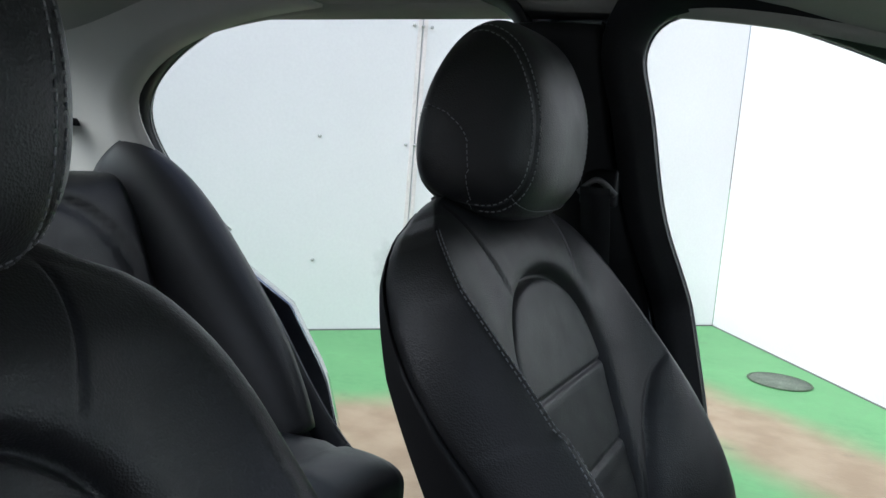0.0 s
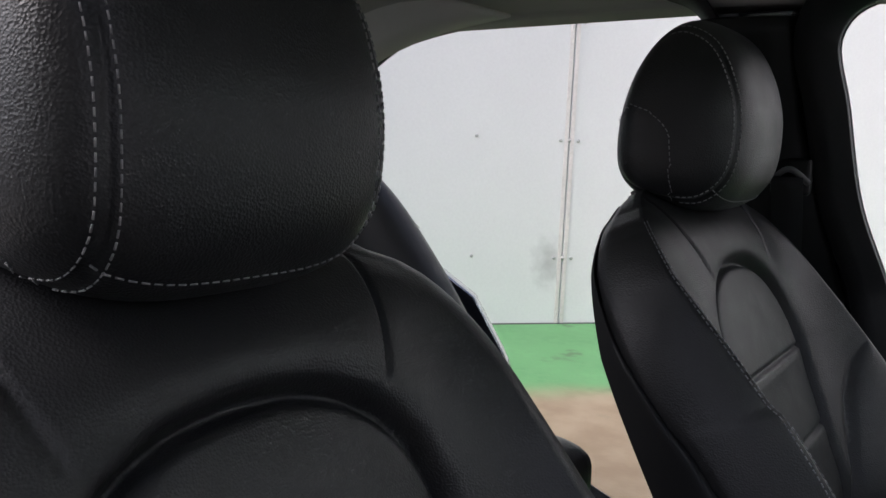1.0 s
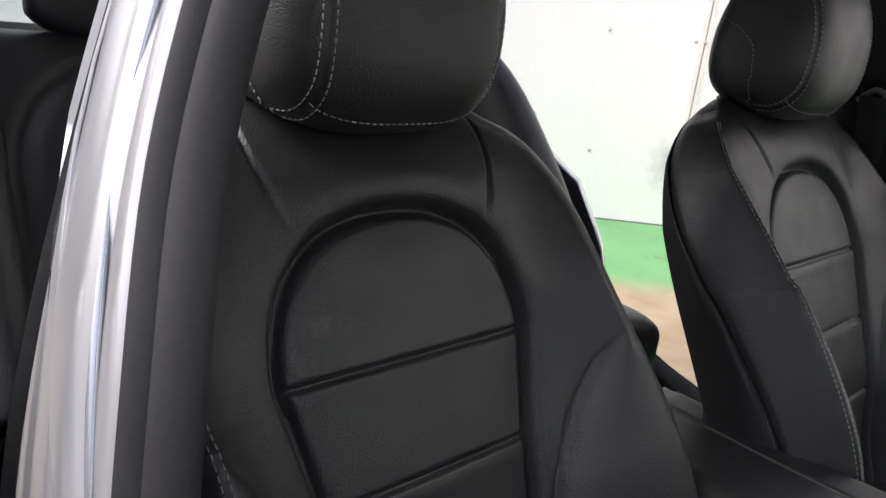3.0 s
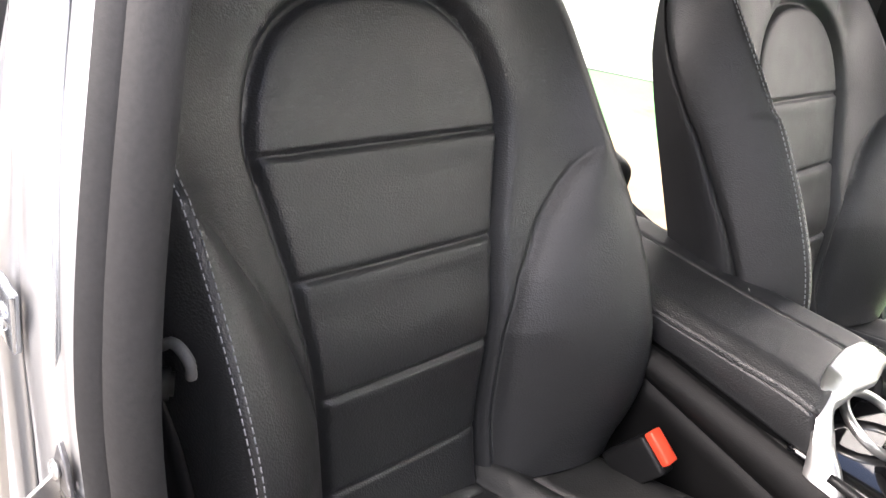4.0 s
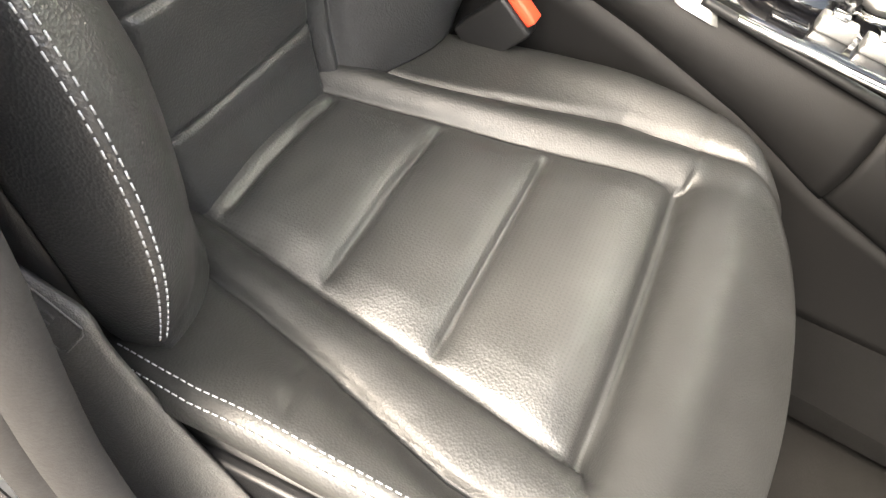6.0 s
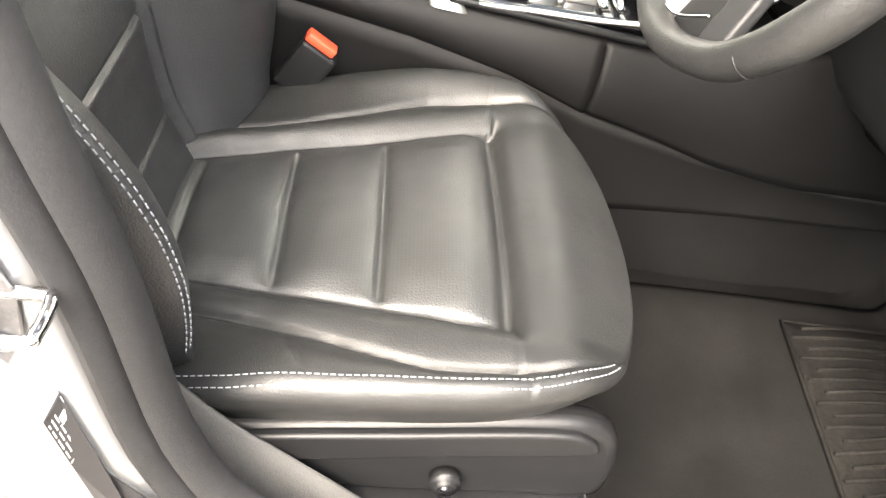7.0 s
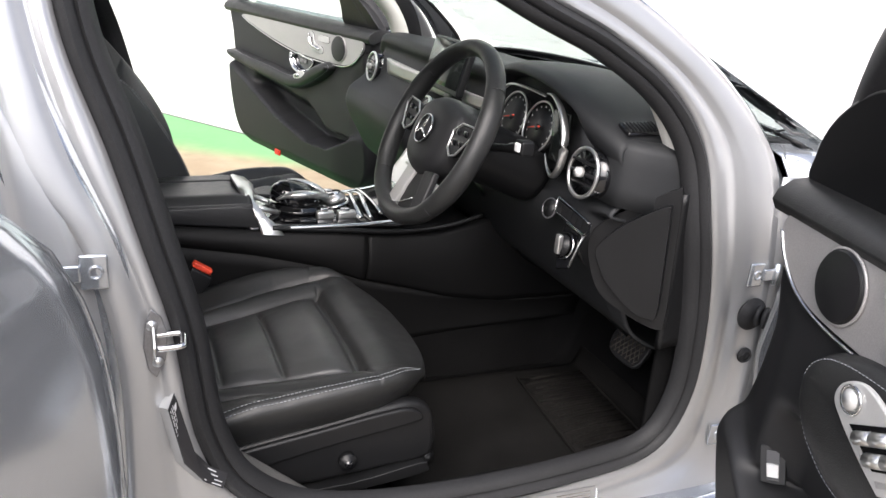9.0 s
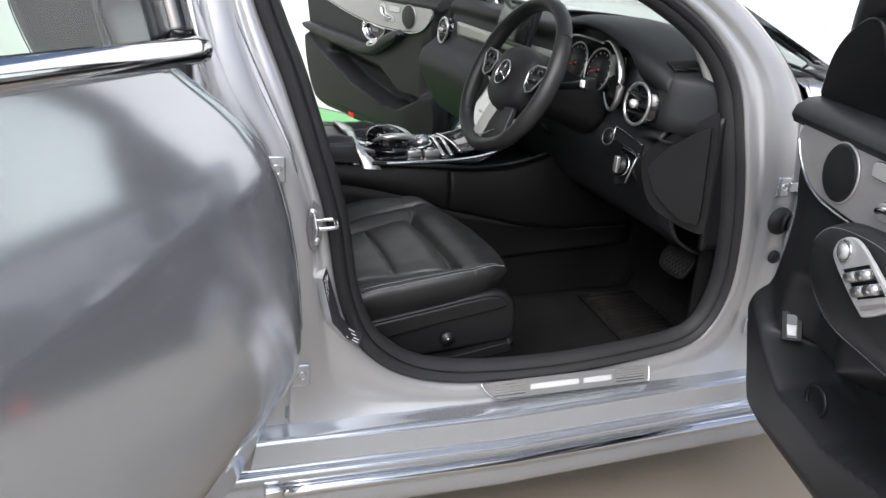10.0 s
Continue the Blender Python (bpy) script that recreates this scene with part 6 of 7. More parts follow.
def pedals():
    p = thing("brake_pedal", (1.25, -0.49, 0.42), "worn black rubber brake pedal in the driver footwell", "pedal")
    n = Vector((-0.85, 0, 0.5)).normalized()
    upv = Vector((0.5, 0, 0.85)).normalized()
    c = Vector((1.245, -0.495, 0.49))
    part("pedal_pad", prism([(q.x, q.y) for q in curve([(-0.052, 0.028, 0), (0.046, 0.036, 0), (0.054, -0.018, 0), (0.028, -0.036, 0), (-0.046, -0.028, 0)], 32, True)], lambda a, b, k: c - Vector((0, a, 0)) + upv * b + n * k, 0.012), RUBBER, p, bevel=0.003)
    for k in range(-5, 6):
        for s in (-1, 1):
            # each rib is cut off at the pad's ends
            ends = [Vector((k * 0.0135 + s * 0.62 * q, q)) for q in (-0.026, 0.028)]
            t0, t1 = [max(-0.046, min(0.046, q.x)) for q in ends]
            if abs(t1 - t0) > 0.006:
                a0, a1 = [ends[0].lerp(ends[1], (t - ends[0].x) / (ends[1].x - ends[0].x)) for t in (t0, t1)]
                part("pad_rib", tube([c - Vector((0, q.x, 0)) + upv * q.y + n * 0.0122 for q in (a0, a1)], 0.0014, 6), WORN_RIB, p, "worn brownish rib")
    part("pedal_arm", tube([c - n * 0.005, c + Vector((0.05, 0, 0.10)), c + Vector((0.09, 0, 0.22))], 0.010, 8), PLASTIC, p)
    g = thing("accelerator_pedal", (1.27, -0.62, 0.30), "black plastic accelerator pedal in the driver footwell", "pedal")
    part("pedal_pad", box((-0.008, -0.030, -0.09), (0.008, 0.030, 0.09), 0.005, 2, Matrix.Rotation(radians(25), 3, "Y")), RUBBER, g)
    for v in g.children[0].data.vertices:
        v.co += Vector((1.27, -0.62, 0.40))


def floor_mats():
    for y0, out, lab in ((-0.43, -1, "dusty black driver floor mat with a ribbed heel pad"), (0.40, 1, "black passenger floor mat")):
        m = thing("floor_mat", (0.95, y0, 0.262), lab, "floor mat", "floor mats")
        outline = [(p.x, p.y) for p in curve([(0.70, y0 - 0.22, 0), (1.05, y0 - 0.24, 0), (1.30, y0 - 0.22, 0), (1.36, y0, 0), (1.30, y0 + 0.22, 0), (1.0, y0 + 0.235, 0), (0.70, y0 + 0.22, 0), (0.66, y0, 0)], 60, True)]

        def lie(a, b, k):
            return Vector((a, b, 0.272 + 0.42 * step(1.30, 1.47, a) + 0.006 * math.sin(9 * a + 5 * b) * 0.4 + k))
        n = 26
        part("mat", grid(lambda u, v: lie(0.68 + 0.66 * u, y0 - 0.225 + 0.45 * v, 0.012 - 0.010 * max(abs(2 * u - 1), abs(2 * v - 1)) ** 16), n, n), MATTE_MAT, m, thick=0.012)
        if out < 0:
            pad = part("heel_pad", grid(lambda u, v: lie(1.075 + 0.19 * u + 0.03 * v, -0.600 + 0.330 * v, 0.030), 10, 12), MAT_PAD, m, "dusty ribbed heel pad", thick=0.004)
            for k in range(16):
                b = -0.590 + 0.0205 * k
                o = 0.03 * k / 16 - 0.01
                part("rib", tube([lie(1.095 + o + 0.02 * (k % 2), b, 0.032), lie(1.18 + o, b + 0.010, 0.032), lie(1.268 + o, b + 0.012, 0.032)], 0.0032, 6), MAT_PAD, pad)
            part("pad_border", tube([lie(x, y, 0.0315) for x, y in ((1.075, -0.600), (1.17, -0.600), (1.265, -0.600), (1.28, -0.43), (1.295, -0.27), (1.20, -0.27), (1.105, -0.27), (1.09, -0.43))], 0.0035, 6, closed=True), MAT_PAD, pad)


dashboard()
steering_wheel()
pedals()
floor_mats()


# ---- centre console ----
def console_rail(x):
    return table(x, [0.05, 0.31, 0.53, 0.81, 0.92, 1.02, 1.10], [0.690, 0.680, 0.660, 0.640, 0.648, 0.68, 0.70])


def console_low(x):
    return table(x, [0.05, 0.34, 0.48, 0.62, 0.75, 0.95, 1.10], [0.69, 0.640, 0.615, 0.580, 0.53, 0.48, 0.46])


def centre_console():
    con = thing("centre_console", (0.55, 0.0, 0.26), "black centre console with leather armrest and silver bracket between the seats", "console")
    # tall inner walls down to the carpet
    def wall(s, u, v):
        x = 0.04 + 1.30 * u
        z0, z1 = 0.30 + 0.10 * u, console_low(x) - 0.002
        return Vector((x, s * (0.112 + 0.012 * v ** 3 + 0.02 * step(0.7, 1.0, u)), z0 + (z1 - z0) * v))
    for s in (-1, 1):
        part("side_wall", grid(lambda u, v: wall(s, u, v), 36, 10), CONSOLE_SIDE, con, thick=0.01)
        # padded strip above it, in two lengths with a seam
        for a0, a1 in ((0.04, 0.739), (0.741, 1.32)):
            def pad(u, v):
                x = a0 + (a1 - a0) * u
                z0, z1 = console_low(x), console_rail(x)
                e = 1.0 - 0.0016 / 0.02 * bell(min(u, 1 - u), 0.008)
                return Vector((x, s * (0.104 + 0.026 * (math.sin(math.pi * (0.10 + 0.84 * v)) ** 0.55) * e + 0.02 * step(0.80, 1.05, x)), z0 + (z1 - z0) * v))
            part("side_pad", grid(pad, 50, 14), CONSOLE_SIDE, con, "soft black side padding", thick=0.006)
        # recessed shadow line and the ridge over it
        part("side_ledge", tube(curve([(x, s * (0.121 + 0.02 * step(0.80, 1.05, x)), console_rail(x) + 0.012) for x in (0.52, 0.60, 0.70, 0.80, 0.88, 0.95, 1.02)], 40), 0.006, 8), PLASTIC, con)
    part("core", box((0.06, -0.104, 0.30), (1.02, 0.104, 0.662), 0.01, 2), PLASTIC, con)

    # armrest: two padded lids on a box, closed by a cross seam at the front
    def arm(y0, y1, outer):
        def fn(u, v):
            x = 0.10 + 0.372 * u
            w = v
            y = y0 + (y1 - y0) * w
            c = abs(y)
            top = 0.7405 - 0.004 * math.sin(math.pi * u) - 0.004 * step(0.9, 1.0, u) - 0.004 * bell(u - 0.02, 0.03)
            drop = 0.016 * step(0.070, 0.108, c) ** 1.8 + 0.0035 * bell(y - 0.030, 0.0035)
            return Vector((x + 0.008 * step(0.05, 0.104, c) * u * u, y, top - drop))
        return fn
    near, far = arm(-0.106, 0.0295, -1), arm(0.0305, 0.106, 1)
    part("armrest_lid", grid(near, 40, 24), LEATHER, con, "padded black leather armrest lid", thick=0.02)
    part("armrest_lid", grid(far, 40, 18), LEATHER, con, "padded black leather armrest lid", thick=0.02)
    for s in (-1, 1):
        def side(u, v):
            x = 0.09 + 0.388 * u
            zt, zb = 0.722 - 0.004 * math.sin(math.pi * u) - 0.004 * step(0.9, 1, u), console_rail(x) + 0.003
            return Vector((x + 0.022 * v * u, s * (0.1062 + 0.0035 * math.sin(math.pi * min(1, 0.15 + v)) ** 0.7), zt + (zb - zt) * v))
        part("armrest_side", grid(side, 40, 12), LEATHER, con, "stitched leather armrest side", thick=0.006)
        part("stitching", stitches([(x, s * 0.1085, 0.7265 - 0.004 * math.sin(math.pi * (x - 0.1) / 0.36)) for x in [0.11 + 0.01 * k for k in range(37)]], 0.006, 0.004, 0.0006), GREY_PLASTIC, con)
    part("armrest_core", box((0.08, -0.098, 0.65), (0.462, 0.098, 0.716), 0.01), PLASTIC, con)

    # silver bracket round the armrest's front
    ys = [-1 + 2 * k / 60 for k in range(61)]
    loops = []
    for q in ys:
        a = abs(q)
        y = 0.1235 * math.copysign(min(1.0, a ** 0.85 * 1.0), q)
        z = table(a, [0, 0.35, 0.6, 0.78, 0.9, 1.0], [0.748, 0.744, 0.732, 0.710, 0.688, 0.660])
        x0 = table(a, [0, 0.35, 0.6, 0.8, 0.9, 1.0], [0.452, 0.455, 0.463, 0.478, 0.488, 0.497])
        w = table(a, [0, 0.4, 0.65, 0.85, 1.0], [0.046, 0.034, 0.022, 0.030, 0.050])
        lift = 0.5 * (1 - a)
        nrm = Vector((0, math.copysign(step(0.45, 0.95, a), q), 1 - step(0.45, 0.95, a) * 0.9)).normalized() * 0.006
        p, e = Vector((x0, y, z)), Vector((x0 + w, y, z - 0.010 * (1 - a) - 0.004))
        loops.append([p - nrm * 0.6, p + nrm * 0.5, p + (e - p) * 0.15 + nrm, p + (e - p) * 0.85 + nrm * 1.1, e + nrm * 0.5, e - nrm * 0.6])
    part("silver_bracket", loft(loops), SATIN, con, "satin silver bracket at the armrest front", bevel=0.001)

    # gloss tray, rising forward into the centre stack
    def tray(u, v, off=0.0):
        x = 0.47 + 0.43 * u
        half = 0.112 + 0.010 * step(0.5, 1.0, u)
        y = half * (2 * v - 1)
        z = 0.671 + 0.006 * (1 - (2 * v - 1) ** 4) + 0.04 * step(0.80, 1.0, u) + off
        return Vector((x, y, z))
    part("tray", grid(tray, 40, 24), GLOSS, con, "gloss black console panel", thick=0.012)
    for s in (-1, 1):
        rim = curve([(0.535, s * 0.121, 0.671), (0.62, s * 0.1245, 0.673), (0.74, s * 0.1275, 0.676), (0.84, s * 0.131, 0.690), (0.90, s * 0.134, 0.718), (0.955, s * 0.137, 0.772), (0.985, s * 0.14, 0.84)], 50)
        part("chrome_rim", tube(rim, 0.0042, 8), CHROME, con, "bright chrome rim")
    def stack(u, v):
        half = 0.128 + 0.012 * u
        y = half * (2 * v - 1)
        x = 0.86 + 0.135 * u ** 1.1
        z = 0.697 + 0.19 * u ** 1.25 + 0.004 * (1 - (2 * v - 1) ** 4)
        return Vector((x, y, z))
    part("stack_panel", grid(stack, 24, 24), SATIN, con, "pale glossy centre stack panel", thick=0.012)
    for k, (u0, u1, mt) in enumerate(((0.30, 0.46, GLOSS), (0.50, 0.64, GLOSS), (0.70, 0.84, PLASTIC))):
        pnl = part("control_strip", grid(lambda u, v: stack(u0 + (u1 - u0) * u, 0.18 + 0.64 * v) + Vector((-0.004, 0, 0.003)), 6, 16), mt, con, "dark control strip", thick=0.005)
        for j in range(6):
            part("button", box(stack((u0 + u1) / 2, 0.23 + 0.108 * j) + Vector((-0.010, -0.011, 0.001)), stack((u0 + u1) / 2, 0.23 + 0.108 * j) + Vector((-0.002, 0.011, 0.013)), 0.002), SATIN if k < 2 else GLOSS, pnl)
    # touch controller: a domed hand rest between silver wings
    def dome(u, v):
        a = 2 * math.pi * u
        r = math.sin(0.5 * math.pi * v)
        return Vector((0.600 + 0.062 * r * math.cos(a) - 0.010 * (1 - r), 0.006 + 0.043 * r * math.sin(a), 0.690 + 0.050 * math.cos(0.5 * math.pi * v) ** 0.7 - 0.012 * r * math.cos(a)))
    ctl = part("touch_controller", grid(dome, 40, 14, True), GLOSS, con, "gloss black touch controller")
    for s in (-1, 1):
        wing = curve([(0.548, 0.006 + s * 0.030, 0.708), (0.575, 0.006 + s * 0.047, 0.722), (0.615, 0.006 + s * 0.050, 0.724), (0.655, 0.006 + s * 0.036, 0.716), (0.672, 0.006 + s * 0.012, 0.706)], 26)
        part("silver_wing", tube(wing, [0.004 + 0.009 * math.sin(math.pi * k / 25) for k in range(26)], 10, flat=0.7), SATIN, ctl, "silver wing")
    part("touch_face", grid(lambda u, v: dome(u, 0.05 + 0.45 * v) + Vector((0.004, 0, 0.003)), 30, 6, True), SCREEN, ctl)
    part("controller_plinth", disc((0.605, 0.006, 0.684), (0, 0, 1), 0.070, 0.016, 44, 0.004), GLOSS, ctl)
    knob = part("rotary_knob", disc((0.690, 0.004, 0.700), (-0.25, 0, 1), 0.027, 0.022, 40, 0.005), SATIN, con, "knurled silver rotary knob")
    part("knob_cap", disc((0.687, 0.004, 0.712), (-0.25, 0, 1), 0.019, 0.004, 32, 0.001), CHROME, knob)
    part("knob_collar", ring((0.692, 0.004, 0.688), (-0.2, 0, 1), 0.033, 0.004, 40, 8), CHROME, knob)
    for x, y, w in ((0.650, -0.070, 0.020), (0.650, 0.080, 0.020), (0.700, -0.072, 0.022), (0.700, 0.082, 0.022)):
        tg = part("toggle_switch", box((x - w, y - 0.010, 0.674), (x + w, y + 0.010, 0.692), 0.004, 2), SATIN, con, "silver toggle switch")
        part("toggle_tip", box((x - w * 0.6, y - 0.006, 0.690), (x + w * 0.3, y + 0.006, 0.698), 0.002), CHROME, tg)
    for y in (-0.092, 0.098):
        part("button", box((0.585, y - 0.010, 0.672), (0.625, y + 0.010, 0.682), 0.003), GLOSS, con)
    for x0, x1 in ((0.728, 0.742), (0.752, 0.766)):
        part("silver_bar", tube(curve([(x0, -0.098, 0.682), (x0 + 0.004, -0.03, 0.696), (x1, 0.04, 0.698), (x1, 0.098, 0.684)], 20), 0.0055, 8, flat=0.6), CHROME, con)
    # gloss roller lid over the cup bay
    def roller(u, v):
        x = 0.775 + 0.105 * u
        return Vector((x, -0.098 + 0.196 * v, 0.690 + 0.030 * u ** 1.5 + 0.010 * math.sin(math.pi * v) ** 0.5))
    part("cup_lid", grid(roller, 18, 20), GLOSS, con, "gloss black sliding lid", thick=0.008)
    part("cup_lid_rim", tube([roller(0, k / 20) + Vector((-0.002, 0, 0.002)) for k in range(21)], 0.003, 8), CHROME, con)
    # round silver cup well behind the controller
    part("well_ring", ring((0.520, 0.0, 0.690), (0.35, 0, 1), 0.044, 0.006, 48, 8), SATIN, con, "satin silver well ring")
    part("well_floor", disc((0.520, 0.0, 0.672), (0, 0, 1), 0.042, 0.004, 40), GLOSS, con)
    return con


centre_console()


# ---- doors ----
def arc_outline(ctrl, n):
    return [(p.x, p.y) for p in curve([(a, b, 0) for a, b in ctrl], n, True)]


def front_door(s, label):
    H, d, n = Vector((1.235, s * 0.80, 0)), Vector((-0.297, s * 0.955, 0)), Vector((-0.956, -s * 0.292, 0))

    def W(X, c, z):
        return H + d * X + n * c + Vector((0, 0, z))
    door = thing("front_door", (1.235, s * 0.80, 0.40), label, "car door", "car doors")

    def plate(name, outline, c, depth, mat, under=door, lab="", bevel=0.004, smooth=True):
        return part(name, prism(outline, lambda a, b, q: W(a, c + q, b), depth), mat, under, lab, bevel=bevel, smooth=smooth, segments=3)

    # outer skin, bowed, with its folded edge

    def skin(u, v):
        x0, x1 = table(v, [0, 0.15, 0.3, 0.5, 1], [0.22, 0.10, 0.03, 0.0, 0.05]), table(v, [0, 0.15, 0.5, 1], [1.10, 1.17, 1.24, 1.31])
        z = 0.365 + 0.655 * v
        return W(x0 + (x1 - x0) * u, -0.035 + 0.05 * abs(v - 0.62) ** 1.5 + 0.012 * bell(v - 0.22, 0.10), z)
    part("outer_skin", grid(skin, 30, 36), SILVER, door, "silver painted outer skin", thick=0.003)

    def inner_shell(u, v):
        x0, x1 = table(v, [0, 0.15, 0.3, 0.5, 1], [0.24, 0.13, 0.06, 0.02, 0.07]), table(v, [0, 0.15, 0.5, 1], [1.09, 1.15, 1.23, 1.30])
        z = 0.374 + 0.632 * v
        e = min(u * 1.0, (1 - u), v * 0.7, 0.06) / 0.06
        return W(x0 + (x1 - x0) * u, -0.015 + 0.045 * step(0.0, 1.0, e), z)
    part("inner_shell", grid(inner_shell, 60, 44), SILVER, door, "silver painted door edge", thick=0.002)
    low = [W(X, 0.055, z) for X, z in ((0.27, 0.392), (0.40, 0.388), (0.80, 0.386), (1.00, 0.392), (1.08, 0.44), (1.14, 0.57))]
    part("door_seal", tube([p - n * 0.020 for p in curve(low, 70)], 0.006, 8), RUBBER, door, "black rubber door seal")

    # door card: one moulded panel with a raised belly, hollow pocket and bolster
    edge_f = curve([(0.19, 0.99, 0), (0.185, 0.94, 0), (0.20, 0.91, 0), (0.19, 0.77, 0), (0.16, 0.63, 0), (0.175, 0.58, 0), (0.22, 0.52, 0), (0.28, 0.455, 0), (0.36, 0.42, 0)] if s < 0 else [(0.19, 0.99, 0), (0.185, 0.94, 0), (0.19, 0.91, 0), (0.18, 0.77, 0), (0.15, 0.63, 0), (0.13, 0.56, 0), (0.13, 0.49, 0), (0.17, 0.44, 0), (0.26, 0.415, 0)], 110)
    edge_r = curve([(1.335, 0.99, 0), (1.32, 0.95, 0), (1.30, 0.90, 0), (1.275, 0.80, 0), (1.262, 0.70, 0), (1.235, 0.60, 0), (1.19, 0.51, 0), (1.12, 0.45, 0), (1.03, 0.42, 0)], 110)

    def card_relief(X, z):
        c = 0.117
        # bright waist panel lies a little back; bolster over the pocket stands out
        belly_top = table(X, [0.16, 0.40, 0.55, 0.80, 1.05, 1.25], [0.66, 0.55, 0.545, 0.60, 0.69, 0.76])
        c += 0.034 * step(belly_top + 0.012, belly_top - 0.012, z) * (0.35 + 0.65 * step(0.16, 0.36, X)) * step(0.40, 0.47, z)
        pocket = step(0.24, 0.30, X) * step(1.06, 0.98, X) * step(table(X, [0.2, 0.45, 0.6, 1.1], [0.612, 0.612, 0.70, 0.76]), table(X, [0.2, 0.45, 0.6, 1.1], [0.585, 0.585, 0.63, 0.70]), z)
        c -= 0.072 * pocket * step(belly_top - 0.012, belly_top + 0.016, z)
        c -= 0.020 * step(0.30, 0.20, X) * step(0.90, 0.80, z) * step(0.60, 0.68, z)
        if s < 0:
            # the front of the pocket slopes in behind the boot switch
            c -= 0.042 * step(0.285, 0.345, X) * step(0.50, 0.40, X) * step(0.74, 0.69, z) * step(0.585, 0.61, z)
        return c

    def card(u, v):
        f, r = edge_f[round(v * 109)], edge_r[round(v * 109)]
        z = f.y + (r.y - f.y) * u
        X = f.x + (r.x - f.x) * u
        e = min(u, 1 - u, (1 - v) * 0.7)
        return W(X, card_relief(X, z) - 0.05 * (1 - step(0.0, 0.035, e)), z)
    part("door_card", grid(card, 150, 110), VINYL, door, "moulded black soft door card", thick=0.004)
    # top ledge along the window
    top_sec = [(0.015, 1.000), (0.040, 1.012), (0.075, 1.016), (0.105, 1.010), (0.124, 0.996), (0.130, 0.980), (0.122, 0.966), (0.105, 0.962)]
    part("top_ledge", loft([[W(X, c, z + 0.006 * step(0.5, 1.3, X)) for c, z in top_sec] for X in (0.186, 0.20, 0.30, 0.50, 0.70, 0.90, 1.10, 1.25, 1.33)]), LEATHER_SOFT, door, "leather-grained window ledge", bevel=0.002)
    # bright waist panel with chrome lower line
    panel = [(0.225, 0.935), (0.228, 0.968), (0.27, 0.980), (0.42, 0.984), (0.60, 0.975), (0.85, 0.972), (1.10, 0.972), (1.16, 0.965), (1.10, 0.945), (0.91, 0.905), (0.75, 0.880), (0.63, 0.868), (0.49, 0.864), (0.40, 0.866), (0.32, 0.873), (0.27, 0.895)]
    plate("trim_panel", arc_outline(panel, 64), 0.116, 0.008, BRUSHED, lab="matte grey wood-effect trim panel", bevel=0.002)
    line = curve([(X, z, 0) for X, z in ((0.222, 0.945), (0.245, 0.912), (0.29, 0.880), (0.36, 0.863), (0.49, 0.859), (0.63, 0.863), (0.75, 0.875), (0.91, 0.901), (1.10, 0.942), (1.16, 0.963))], 60)
    part("chrome_line", tube([W(p.x, 0.124, p.y) for p in line], 0.0028, 8), CHROME, door, "thin chrome line")
    sp = part("speaker", disc(W(0.375, 0.126, 0.925), n, 0.046, 0.010, 48, 0.002), PLASTIC, door, "round black speaker grille")
    part("speaker_ring", ring(W(0.375, 0.127, 0.925), n, 0.047, 0.002, 56, 8), BRUSHED, sp)
    part("speaker_mesh", grid(lambda u, v: W(0.375, 0.1325 + 0.003 * (1 - v * v), 0.925) + (d * math.cos(2 * math.pi * u) + Vector((0, 0, math.sin(2 * math.pi * u)))) * 0.043 * v, 40, 10, True), DIAL, sp)
    if s < 0:
        memo_o = [(0.450, 0.947), (0.453, 0.964), (0.49, 0.967), (0.526, 0.967), (0.537, 0.959), (0.533, 0.946), (0.50, 0.943), (0.456, 0.943)]
    else:
        memo_o = [(0.450, 0.935), (0.515, 0.935), (0.520, 0.945), (0.515, 0.957), (0.450, 0.957), (0.445, 0.946)]
    memo = plate("memory_switch", arc_outline(memo_o, 28), 0.123, 0.004, SWITCH, lab="plain silver memory button plate", bevel=0.001)
    part("plate_gap", tube([W(a, 0.1245, b) for a, b in arc_outline(memo_o, 28)], 0.0014, 6, closed=True), GLOSS, memo)
    # seat-shaped adjuster on its silver plate: cushion, back and head pieces
    sp_o = [(0.484, 0.899), (0.490, 0.914), (0.520, 0.920), (0.545, 0.930), (0.553, 0.952), (0.566, 0.963), (0.588, 0.962), (0.596, 0.945), (0.584, 0.914), (0.566, 0.897), (0.525, 0.892), (0.495, 0.890)]
    seatsw = plate("seat_switch", arc_outline(sp_o, 44), 0.123, 0.004, SWITCH, lab="silver seat adjuster switches on a plate", bevel=0.001)
    part("plate_gap", tube([W(a, 0.1245, b) for a, b in arc_outline(sp_o, 44)], 0.0012, 6, closed=True), GLOSS, seatsw)
    part("switch_cushion", tube(curve([W(0.498, 0.134, 0.905), W(0.520, 0.137, 0.912), W(0.546, 0.135, 0.912)], 14), [0.004] + [0.0075] * 12 + [0.004], 12, flat=0.8), CHROME, seatsw)
    part("switch_back", tube(curve([W(0.556, 0.132, 0.912), W(0.566, 0.136, 0.928), W(0.574, 0.133, 0.944)], 12), [0.003] + [0.0065] * 10 + [0.003], 12, flat=0.8), CHROME, seatsw)
    part("switch_gap", tube([W(0.552, 0.128, 0.905), W(0.562, 0.128, 0.925), W(0.566, 0.128, 0.944)], 0.004, 8), GLOSS, seatsw)
    part("switch_head", tube([W(0.573, 0.131, 0.950), W(0.581, 0.132, 0.955)], 0.005, 10), CHROME, seatsw)

